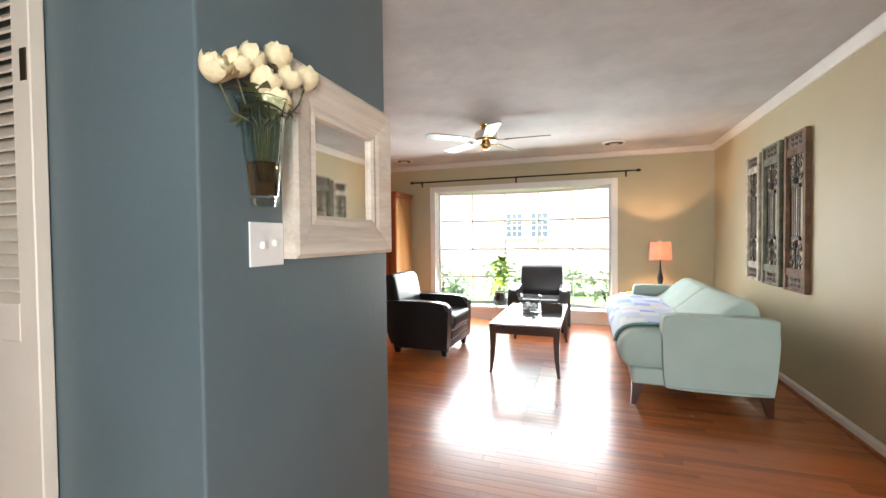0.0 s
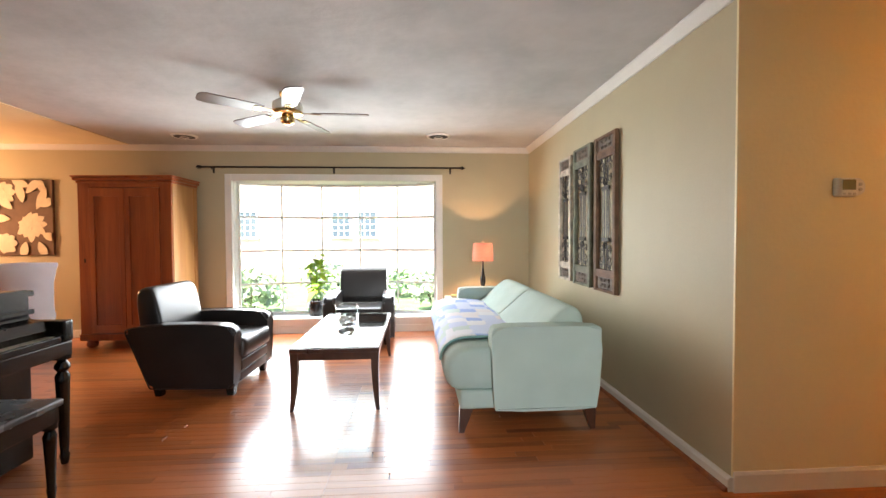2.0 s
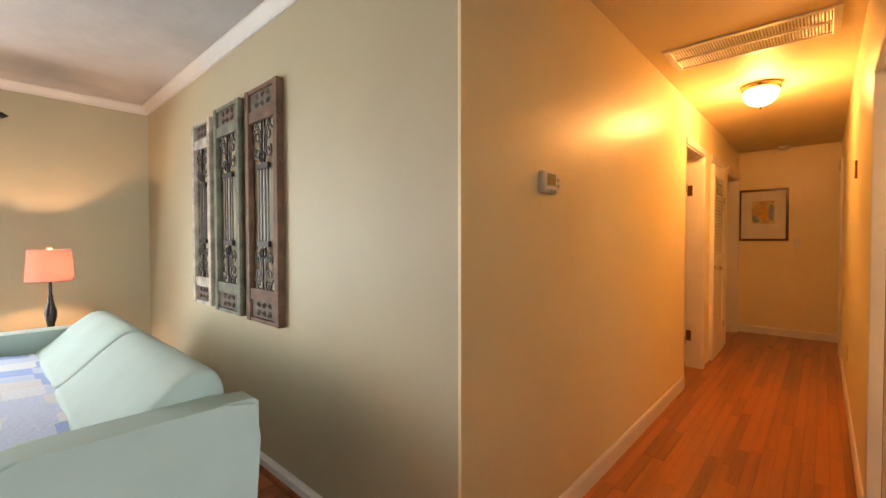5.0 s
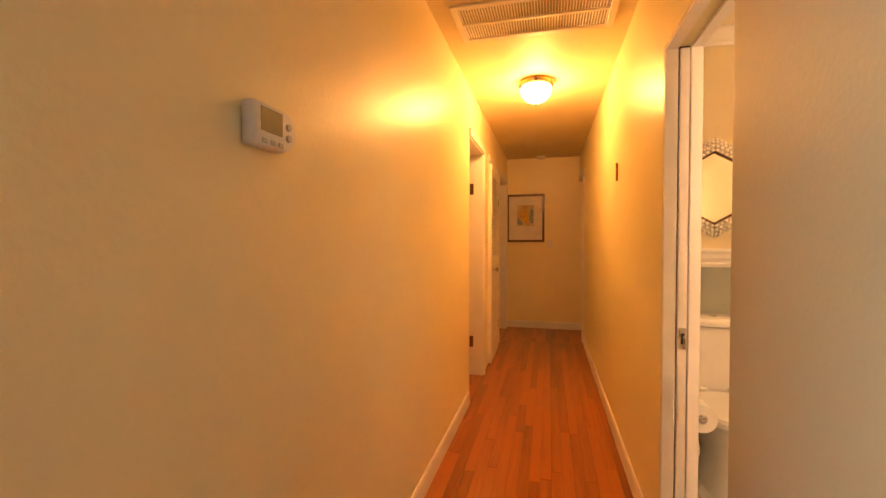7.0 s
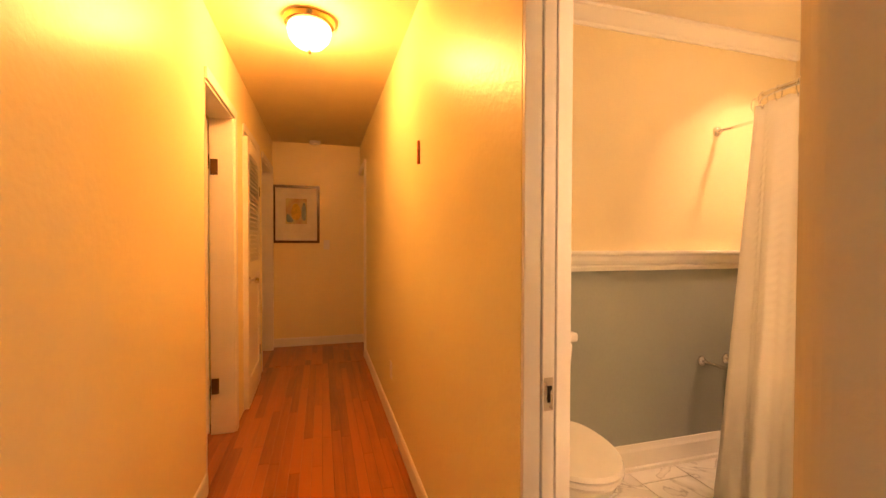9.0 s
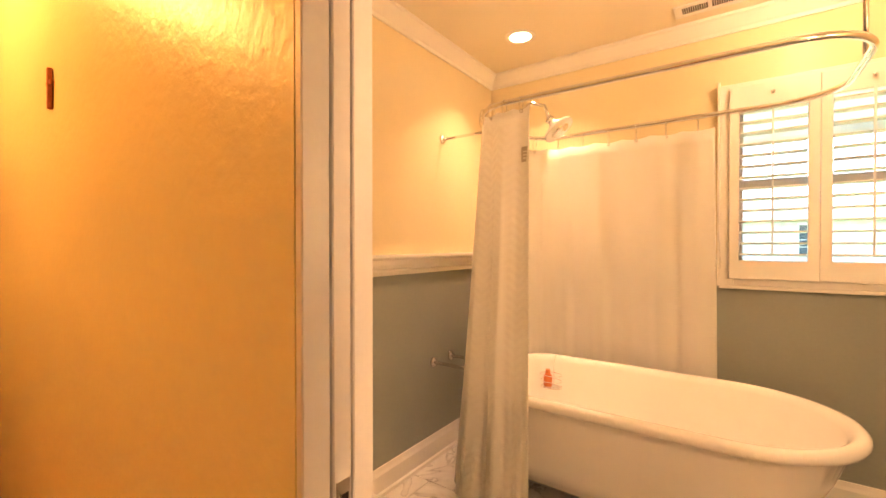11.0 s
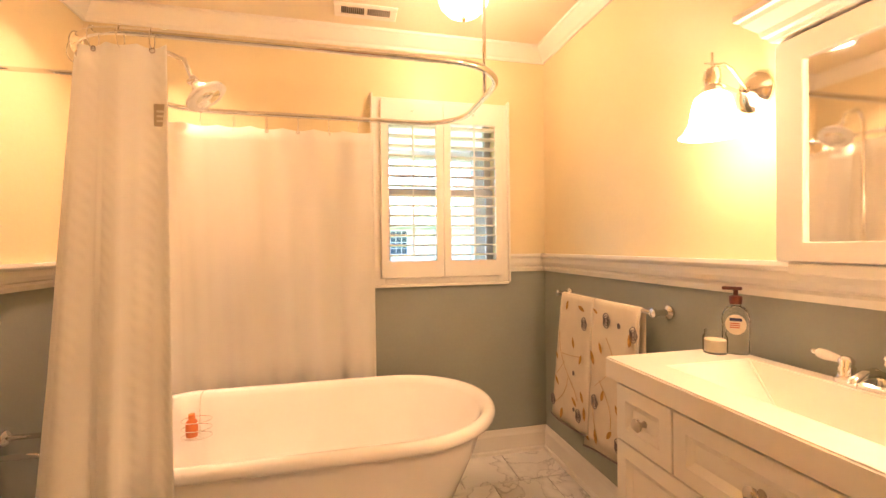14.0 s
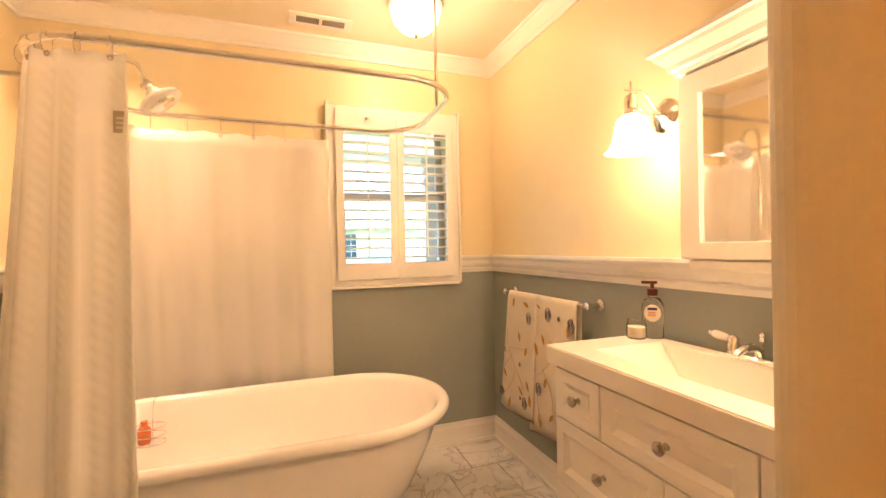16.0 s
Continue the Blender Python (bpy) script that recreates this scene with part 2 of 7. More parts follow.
TRIM = material("white_trim_paint", (0.80, 0.78, 0.74), 0.36, vary=0.03, scale=5.0, bump=0.0002, bump_scale=120)
BYEL = material("pale_yellow_bath_paint", (0.75, 0.635, 0.39), 0.40, vary=0.03, scale=2.0, bump=0.0006, bump_scale=60)
BGRN = material("sage_grey_bath_paint", (0.315, 0.34, 0.295), 0.42, vary=0.05, scale=2.0, bump=0.0006, bump_scale=60)
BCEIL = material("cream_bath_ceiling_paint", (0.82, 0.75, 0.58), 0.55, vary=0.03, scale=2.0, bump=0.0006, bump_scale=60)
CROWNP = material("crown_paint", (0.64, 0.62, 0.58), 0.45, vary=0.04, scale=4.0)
BTRIM = material("white_gloss_bath_paint", (0.82, 0.79, 0.72), 0.35, vary=0.02, scale=5.0)
OAK = wood("oak_floor", (0.44, 0.132, 0.033), (0.14, 0.034, 0.009), 0.32, "X", 12.0, coat=0.5, streak=0.7)
GAP = material("dark_floor_joint", (0.05, 0.02, 0.01), 0.6)
GLASS = clear("window_glass")
CHROME = material("chrome", (0.80, 0.78, 0.75), 0.08, 1.0, vary=0.03)
NICKEL = material("brushed_nickel", (0.55, 0.50, 0.44), 0.28, 1.0, vary=0.06, scale=20)
BRASS = material("polished_brass", (0.70, 0.52, 0.24), 0.18, 1.0, vary=0.06, scale=20)
IRON = material("wrought_iron", (0.028, 0.025, 0.022), 0.5, 0.6, vary=0.3, scale=30, bump=0.0006, bump_scale=150)
MIRROR = material("mirror_glass", (0.88, 0.88, 0.86), 0.01, 1.0, vary=0.0)
BLACKW = material("black_lacquered_wood", (0.012, 0.010, 0.009), 0.25, vary=0.3, scale=8, bump=0.0002, bump_scale=100)
ENAMEL = material("white_enamel", (0.84, 0.81, 0.75), 0.12, vary=0.02, scale=4.0)

# ---------------------------------------------------------------- plan
NW, EW, HN, HS, HE = 6.387, 2.385, 2.715, 1.714, 8.24       # living north and east, hall north, south and end
BW, BE, BS, BN = 2.475, 4.89, -0.63, 1.586                  # bathroom west, east, south, north
TOP = 2.435
WX0, WX1, WZ0, WZ1 = -1.50, 1.13, 0.20, 1.99                # the bow window's opening
DX0, DX1, DZ = 3.312, 3.905, 1.96                            # the bathroom doorway
VX0, VX1, VZ0, VZ1 = 2.79, 3.455, 1.10, 2.03                # the bathroom window

structure("wall_north", boxes([(-5.5, WX0 - 0.03, NW, NW + 0.16, 0, TOP), (WX1 + 0.03, EW + 0.12, NW, NW + 0.16, 0, TOP),
                               (WX0 - 0.03, WX1 + 0.03, NW, NW + 0.16, 0, WZ0 - 0.052), (WX0 - 0.03, WX1 + 0.03, NW, NW + 0.16, WZ1 + 0.052, TOP)]), TAN, "tan painted wall with a wide bow window opening")
structure("wall_east", box(EW, EW + 0.14, HN + 0.012, NW, 0, TOP), TAN, "tan painted wall behind the sofa")
structure("wall_west", box(-5.62, -5.5, 1.67, NW + 0.16, 0, TOP), TAN, "tan painted wall")
structure("wall_hall_north", boxes([(EW, 5.29, HN, HN + 0.012, 0, TOP), (EW + 0.14, 5.29, HN + 0.012, HN + 0.13, 0, TOP), (5.29, 5.98, HN, HN + 0.13, 2.03, TOP),
                                    (5.98, 6.32, HN, HN + 0.13, 0, TOP), (6.32, 7.02, HN, HN + 0.13, 2.03, TOP), (7.02, 7.30, HN, HN + 0.13, 0, TOP),
                                    (7.30, 8.10, HN, HN + 0.13, 2.03, TOP), (8.10, HE, HN, HN + 0.13, 0, TOP)]), HALL, "cream painted hall wall with door openings")
structure("wall_hall_south", boxes([(DX1 + 0.0, 7.55, BN, HS, 0, TOP), (DX0, DX1, BN, HS, DZ, TOP), (7.55, HE, BN, HS, 2.05, TOP)]), HALL_DIMMED, "cream hall wall beside the bathroom doorway, darkened and yellowed in colour")
CX = 3.334
bm = box(2.05, CX, BN, HS, 0, TOP)
edges = [e for e in bm.edges if all(abs(v.co.x - CX) < 1e-4 for v in e.verts) and abs(e.verts[0].co.z - e.verts[1].co.z) > 1]
bmesh.ops.bevel(bm, geom=[e for e in edges if e.verts[0].co.y > 1.65], offset=0.060, segments=10, profile=0.5, affect="EDGES")
edges = [e for e in bm.edges if all(abs(v.co.x - CX) < 1e-4 and v.co.y < 1.6 for v in e.verts) and abs(e.verts[0].co.z - e.verts[1].co.z) > 1]
bmesh.ops.bevel(bm, geom=edges, offset=0.050, segments=8, profile=0.5, affect="EDGES")
structure("wall_hall_corner", bm, TAN, "tan painted wall with a rounded plaster corner")
structure("wall_hall_end", box(HE, HE + 0.12, 1.2, 3.2, 0, TOP), HALL, "cream painted wall at the end of the hall")
structure("wall_foyer_east", box(2.05, 2.17, -1.7, BN, 0, TOP), BLUE, "blue-grey painted foyer wall")
# The opening is added for the unseen door and its fill lamp.
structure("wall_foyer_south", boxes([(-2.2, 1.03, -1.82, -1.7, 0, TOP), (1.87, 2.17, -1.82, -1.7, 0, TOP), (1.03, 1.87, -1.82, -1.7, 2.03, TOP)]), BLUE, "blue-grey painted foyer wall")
structure("wall_foyer_west", box(-2.32, -2.2, -1.82, 0.75, 0, TOP), BLUE, "blue-grey painted foyer wall")
structure("wall_closet", box(-5.5, 0.0, 0.75, 1.67, 0, TOP, 0.006, 2), BLUE, "blue-grey painted closet wall with a worn corner")
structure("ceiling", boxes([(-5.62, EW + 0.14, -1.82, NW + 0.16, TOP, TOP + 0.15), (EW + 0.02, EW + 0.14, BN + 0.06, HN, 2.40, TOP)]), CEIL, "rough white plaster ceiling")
# Cream slab whose tone and edge stand in for the lamplit ceiling part.
structure("ceiling_dining", box(-5.5, -2.72, 1.67, NW, TOP - 0.006, TOP), HCEIL, "cream slab painted for the lamplit part of the dining ceiling")
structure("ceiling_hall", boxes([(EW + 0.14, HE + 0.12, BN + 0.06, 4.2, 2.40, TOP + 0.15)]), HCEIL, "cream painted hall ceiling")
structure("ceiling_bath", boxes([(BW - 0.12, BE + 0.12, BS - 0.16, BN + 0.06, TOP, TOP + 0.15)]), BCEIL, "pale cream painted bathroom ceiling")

# the rooms behind the hall doors
structure("wall_side_room", boxes([(5.1, 8.4, 4.2, 4.3, 0, TOP), (5.1, 5.2, HN + 0.13, 4.2, 0, TOP), (6.15, 6.2, HN + 0.13, 4.2, 0, TOP), (7.12, 7.17, HN + 0.13, 4.2, 0, TOP), (8.36, 8.46, 3.2, 4.2, 0, TOP),
                                   (7.4, 7.5, 0.5, BN, 0, TOP), (7.4, 8.4, 0.4, 0.5, 0, TOP), (HE, HE + .12, 0.5, 1.2, 0, TOP)]), HALL, "cream painted walls of the side rooms")
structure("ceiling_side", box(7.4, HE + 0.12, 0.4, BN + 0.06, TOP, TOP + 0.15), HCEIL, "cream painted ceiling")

# bathroom: sage below, yellow above the chair rail
RZ = 1.11
for nm, rows in (("north", [(BW, DX0 - 0.045, BN - 0.004, BN), (DX1, BE, BN - 0.004, BN)]), ("west", [(BW - 0.12, BW, BS, BN)]), ("east", [(BE, BE + 0.12, BS, BN)])):
    structure("wall_bath_" + nm + "_lower", boxes([(*r, 0, RZ) for r in rows]), BGRN, "sage grey painted lower bathroom wall")
    structure("wall_bath_" + nm + "_upper", boxes([(*r, RZ, TOP) for r in rows]), BYEL, "pale yellow painted upper bathroom wall")
structure("wall_bath_south_lower", boxes([(BW - 0.12, BE + 0.12, BS - 0.14, BS, 0, VZ0)]), BGRN, "sage grey painted lower bathroom wall")
structure("wall_bath_south_upper", boxes([(BW - 0.12, VX0, BS - 0.14, BS, VZ0, TOP), (VX1, BE + 0.12, BS - 0.14, BS, VZ0, TOP), (VX0, VX1, BS - 0.14, BS, VZ1, TOP)]), BYEL, "pale yellow painted upper bathroom wall")

structure("floor", boxes([(-5.5, EW, 1.67, NW, -0.15, -0.012), (-2.2, 2.05, -1.7, 1.67, -0.15, -0.012), (EW, HE + .2, HS - .064, 4.2, -0.15, -0.012), (2.05, EW, HS - .064, HN, -0.15, -0.012), (7.4, HE, 0.5, HS - .064, -0.15, -0.012)]), GAP, "dark joints under the oak strip floor")
structure("floor_bath", box(BW, BE, BS, HS - 0.064, -0.15, -0.010), material("grey_grout", (0.26, 0.24, 0.21), 0.8, scale=20), "grey grout under marble tiles")

BASE = [(0, 0), (0.012, 0), (0.012, 0.085), (0.006, 0.1), (0, 0.1)]
CROWN = [(0, 0), (0.012, 0), (0.016, 0.012), (0.022, 0.02), (0.05, 0.05), (0.056, 0.058), (0.056, 0.068), (0, 0.068)]
RAIL = [(0, 0), (0.012, 0), (0.017, 0.020), (0.012, 0.030), (0.026, 0.038), (0.032, 0.054), (0.032, 0.078), (0.044, 0.085), (0.050, 0.093), (0.050, 0.106), (0, 0.106)]
BBASE = [(0, 0), (0.028, 0), (0.026, 0.018), (0.016, 0.024), (0.016, 0.105), (0.010, 0.12), (0.005, 0.14), (0, 0.14)]
BCROWN = [(0, 0), (0.012, 0), (0.016, 0.015), (0.026, 0.022), (0.060, 0.058), (0.066, 0.066), (0.074, 0.070), (0.074, 0.084), (0, 0.084)]
SHOE = [(0.026, 0), (0.046, 0), (0.044, 0.010), (0.037, 0.019), (0.026, 0.022)]
structure("baseboard_living", sweep([(0, 0), (0.026, 0), (0.026, 0.058), (0.016, 0.070), (0, 0.070)], [(EW, HN - 0.0, 0), (EW, NW, 0)]), TRIM, "low white painted baseboard")
structure("trim_shoe_moulding", sweep(SHOE, [(EW, HN, 0), (EW, NW - 0.03, 0)]), OAK, "stained wooden shoe moulding")
structure("baseboard_north", sweep(BASE, [(EW - 0.05, NW, 0), (-5.5, NW, 0)]), TRIM, "white painted baseboard")
structure("baseboard_hall", sweep(BASE, [(5.28, HN, 0), (EW, HN, 0)]), TRIM, "white painted baseboard")
structure("baseboard_hall_south", sweep(BASE, [(DX1 + 0.07, HS, 0), (7.48, HS, 0)]), TRIM, "white painted baseboard")
structure("baseboard_hall_end", sweep(BASE, [(HE, 1.60, 0), (HE, 2.83, 0)]), TRIM, "white painted baseboard")
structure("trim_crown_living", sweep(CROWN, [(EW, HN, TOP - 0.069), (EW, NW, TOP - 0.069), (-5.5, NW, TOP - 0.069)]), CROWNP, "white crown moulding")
structure("trim_chair_rail", sweep(RAIL, [(BW, BN, RZ - 0.022), (BW, BS, RZ - 0.022), (VX0 - 0.06, BS, RZ - 0.022)]), BTRIM, "white chair rail moulding")
structure("trim_chair_rail_east", sweep(RAIL, [(VX1 + 0.06, BS, RZ - 0.022), (BE, BS, RZ - 0.022), (BE, BN, RZ - 0.022)]), BTRIM, "white chair rail moulding")
structure("baseboard_bath", sweep(BBASE, [(BW, BN, 0), (BW, BS, 0), (BE, BS, 0), (BE, BN, 0)]), BTRIM, "tall white bathroom baseboard")
structure("trim_crown_bath", sweep(BCROWN, [(BW, BN, TOP - 0.085), (BW, BS, TOP - 0.085), (BE, BS, TOP - 0.085), (BE, BN, TOP - 0.085)], closed=True), BTRIM, "white bathroom crown moulding")

# Unseen door, made up to give the foyer fill lamp an opening.
fd = empty("door_1", None, "unseen white glazed front door, added for the foyer fill light", "door", "", "structure")
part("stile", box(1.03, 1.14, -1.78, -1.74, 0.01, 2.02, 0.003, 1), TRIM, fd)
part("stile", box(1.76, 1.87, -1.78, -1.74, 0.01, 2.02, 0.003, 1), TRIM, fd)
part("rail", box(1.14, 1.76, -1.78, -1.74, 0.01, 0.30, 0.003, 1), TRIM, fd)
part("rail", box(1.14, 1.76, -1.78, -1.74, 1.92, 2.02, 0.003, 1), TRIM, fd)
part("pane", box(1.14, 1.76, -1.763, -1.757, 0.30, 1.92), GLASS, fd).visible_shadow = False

# ---------------------------------------------------------------- bow window


def bow(x):
    """How far the bow stands out of the wall at x."""
    u = (x - (WX0 + WX1) / 2) / ((WX1 - WX0) / 2)
    return 0.17 + 0.24 * (1 - u * u)


def bow_window():
    w = empty("window_1", None, "wide white bow window of twenty panes", "window", "", "structure")
    wh = TRIM
    c = 0.085
    part("casing", boxes([(WX0 - c, WX0, NW - 0.022, NW + 0.05, WZ0 - 0.02, WZ1 + c), (WX1, WX1 + c, NW - 0.022, NW + 0.05, WZ0 - 0.02, WZ1 + c),
                          (WX0, WX1, NW - 0.022, NW + 0.05, WZ1, WZ1 + c)], 0.004), wh, w)
    xs = [WX0 + (WX1 - WX0) * i / 5 for i in range(6)]
    n = 20
    xx = [WX0 + (WX1 - WX0) * i / n for i in range(n + 1)]
    for nm, z0, z1 in (("window_seat", WZ0 - 0.05, WZ0), ("window_head", WZ1, WZ1 + 0.05)):
        b = bmesh.new()
        lo = [[b.verts.new((x, NW + (0.006 if k == 0 else bow(x) + 0.05), z)) for x in xx] for k in (0, 1) for z in (z0, z1)]
        for a, d in ((0, 1), (1, 3), (3, 2), (2, 0)):
            for i in range(n):
                b.faces.new((lo[a][i], lo[a][i + 1], lo[d][i + 1], lo[d][i]))
        b.faces.new([q[0] for q in (lo[0], lo[1], lo[3], lo[2])])
        b.faces.new([q[-1] for q in (lo[2], lo[3], lo[1], lo[0])])
        part(nm, b, wh, w)
    part("apron", boxes([(WX0 - c, WX1 + c, NW - 0.03, NW, WZ0 - 0.035, WZ0 - 0.004), (WX0 - c, WX1 + c, NW - 0.014, NW, 0.1, WZ0 - 0.035)], 0.003), TRIM, w, "tan panelled apron under the seat")
    part("side_board", box(WX0 - 0.028, WX0 + 0.004, NW + 0.051, NW + 0.24, WZ0, WZ1), wh, w)
    part("side_board", box(WX1 - 0.004, WX1 + 0.028, NW + 0.051, NW + 0.24, WZ0, WZ1), wh, w)
    zs = [WZ0 + 0.016, 0.625, 1.075, 1.53, WZ1 - 0.016]
    for i, x in enumerate(xs):
        r = 0.026 if i in (0, 5) else 0.008
        part("mullion", box(x - r, x + r, NW + bow(x) - 0.02, NW + bow(x) + 0.02, WZ0, WZ1, 0.003, 1), wh, w)
    for z in zs:
        r = 0.016 if z in (zs[0], zs[4]) else 0.0135
        b = bmesh.new()
        for i in range(5):
            x0, x1 = xs[i], xs[i + 1]
            q = [b.verts.new(v) for v in [(x0, NW + bow(x0) - .016, z - r), (x1, NW + bow(x1) - .016, z - r), (x1, NW + bow(x1) + .016, z - r), (x0, NW + bow(x0) + .016, z - r),
                                          (x0, NW + bow(x0) - .016, z + r), (x1, NW + bow(x1) - .016, z + r), (x1, NW + bow(x1) + .016, z + r), (x0, NW + bow(x0) + .016, z + r)]]
            for f in ((0, 1, 2, 3), (4, 5, 6, 7), (0, 1, 5, 4), (1, 2, 6, 5), (2, 3, 7, 6), (3, 0, 4, 7)):
                b.faces.new([q[k] for k in f])
        part("muntin", b, wh, w)
    for i in range(5):
        for z0, z1 in zip(zs, zs[1:]):
            b = bmesh.new()
            x0, x1 = xs[i], xs[i + 1]
            q = [b.verts.new((x, NW + bow(x) + d, z)) for d in (-0.002, 0.002) for x, z in ((x0, z0), (x1, z0), (x1, z1), (x0, z1))]
            for f in ((0, 1, 2, 3), (4, 5, 6, 7), (0, 1, 5, 4), (1, 2, 6, 5), (2, 3, 7, 6), (3, 0, 4, 7)):
                b.faces.new([q[k] for k in f])
            p = part("pane", b, GLASS, w)
            p.visible_shadow = False


bow_window()


def curtain_rod():
    r = empty("curtain_rod", pose(0, NW - 0.075, 2.155), "dark iron curtain rod with pointed finials", "curtain rod")
    part("rod", tube([(-1.84, 0, 0), (1.44, 0, 0)], 0.011, 12), IRON, r, smooth=True)
    for s, x in ((-1, -1.84), (1, 1.44)):
        part("finial", lathe([(0.0, -0.002), (0.013, 0), (0.02, 0.006), (0.012, 0.012), (0.022, 0.028), (0.024, 0.036), (0.012, 0.055), (0.004, 0.068), (0.0, 0.07)], 14, m=pose(x, 0, 0, 0, 90 * s, 0)), IRON, r, smooth=True)
    for x in (-1.72, -0.2, 1.32):
        b = tube([(x, 0, -0.013), (x, 0.05, -0.03), (x, 0.07, -0.03)], 0.006, 8)
        box(x - 0.012, x + 0.012, 0.064, 0.075, -0.07, 0.0, 0.002, 1, b)
        part("bracket", b, IRON, r)


curtain_rod()

# ---------------------------------------------------------------- outside
GRASS = material("lawn", (0.10, 0.17, 0.05), 0.9, vary=0.4, scale=3, bump=0.02, bump_scale=30)
structure("ground", boxes([(-400, 400, NW + 0.2, 400, -0.5, -0.35), (-400, 400, -400, -1.9, -0.5, -0.35), (-400, -6, -1.9, NW + .2, -.5, -.35), (9, 400, -1.9, NW + .2, -.5, -.35)]), GRASS, "green lawn around the house")

# ---------------------------------------------------------------- living room
LEATHER = material("black_leather", (0.016, 0.013, 0.012), 0.35, vary=0.25, scale=5, bump=0.0007, bump_scale=140, Coat_Weight=0.15, Coat_Roughness=0.25)
MINT = material("mint_upholstery", (0.42, 0.53, 0.48), 0.85, vary=0.06, scale=4, bump=0.0006, bump_scale=420)
DARKW = wood("dark_walnut", (0.085, 0.034, 0.018), (0.030, 0.012, 0.007), 0.28, "Z", 14, False, 0.2)
CHERRY = wood("reddish_pine", (0.40, 0.105, 0.026), (0.20, 0.042, 0.012), 0.33, "Z", 9, False, 0.2)
PINE = wood("golden_pine", (0.48, 0.24, 0.075), (0.34, 0.14, 0.040), 0.38, "Z", 9, False, 0.1)


def grid_sheet(rows, thick, bm=None):
    """A sheet through a grid of points, given thickness along its normals."""
    b = bm or bmesh.new()
    vs = [[b.verts.new(p) for p in r] for r in rows]
    fs = [b.faces.new((vs[i][j], vs[i][j + 1], vs[i + 1][j + 1], vs[i + 1][j])) for i in range(len(vs) - 1) for j in range(len(vs[0]) - 1)]
    b.normal_update()
    bmesh.ops.solidify(b, geom=fs, thickness=thick)
    return b


def pillow(profile, y0, y1, crown=0.02, n=10, inset=0.02):
    """A cushion: a closed (x, z) outline carried along y, drawn in at its ends."""
    b = bmesh.new()
    cx = sum(p[0] for p in profile) / len(profile)
    cz = sum(p[1] for p in profile) / len(profile)
    rings = []
    steps = [0, 0.012, 0.04, 0.1, 0.25, 0.5, 0.75, 0.9, 0.96, 0.988, 1]
    for s in steps:
        e = min(s, 1 - s)
        k = 1 - inset * 8 * max(0, 0.045 - e) / 0.045 * 0.35
        if e == 0:
            k *= 0.90
        puff = 1 + crown * math.sin(math.pi * s)
        rings.append([b.verts.new((cx + (x - cx) * k * puff, y0 + (y1 - y0) * s, cz + (z - cz) * k * puff)) for x, z in profile])
    m = len(profile)
    for a, c in zip(rings, rings[1:]):
        for i in range(m):
            b.faces.new((a[i], a[(i + 1) % m], c[(i + 1) % m], c[i]))
    b.faces.new(rings[0])
    b.faces.new(rings[-1][::-1])
    return b


def smooth_outline(pts, times=2):
    """Chaikin corner cutting of a closed outline."""
    for _ in range(times):
        out = []
        for i, p in enumerate(pts):
            q = pts[(i + 1) % len(pts)]
            out += [(0.75 * p[0] + 0.25 * q[0], 0.75 * p[1] + 0.25 * q[1]), (0.25 * p[0] + 0.75 * q[0], 0.25 * p[1] + 0.75 * q[1])]
        pts = out
    return pts


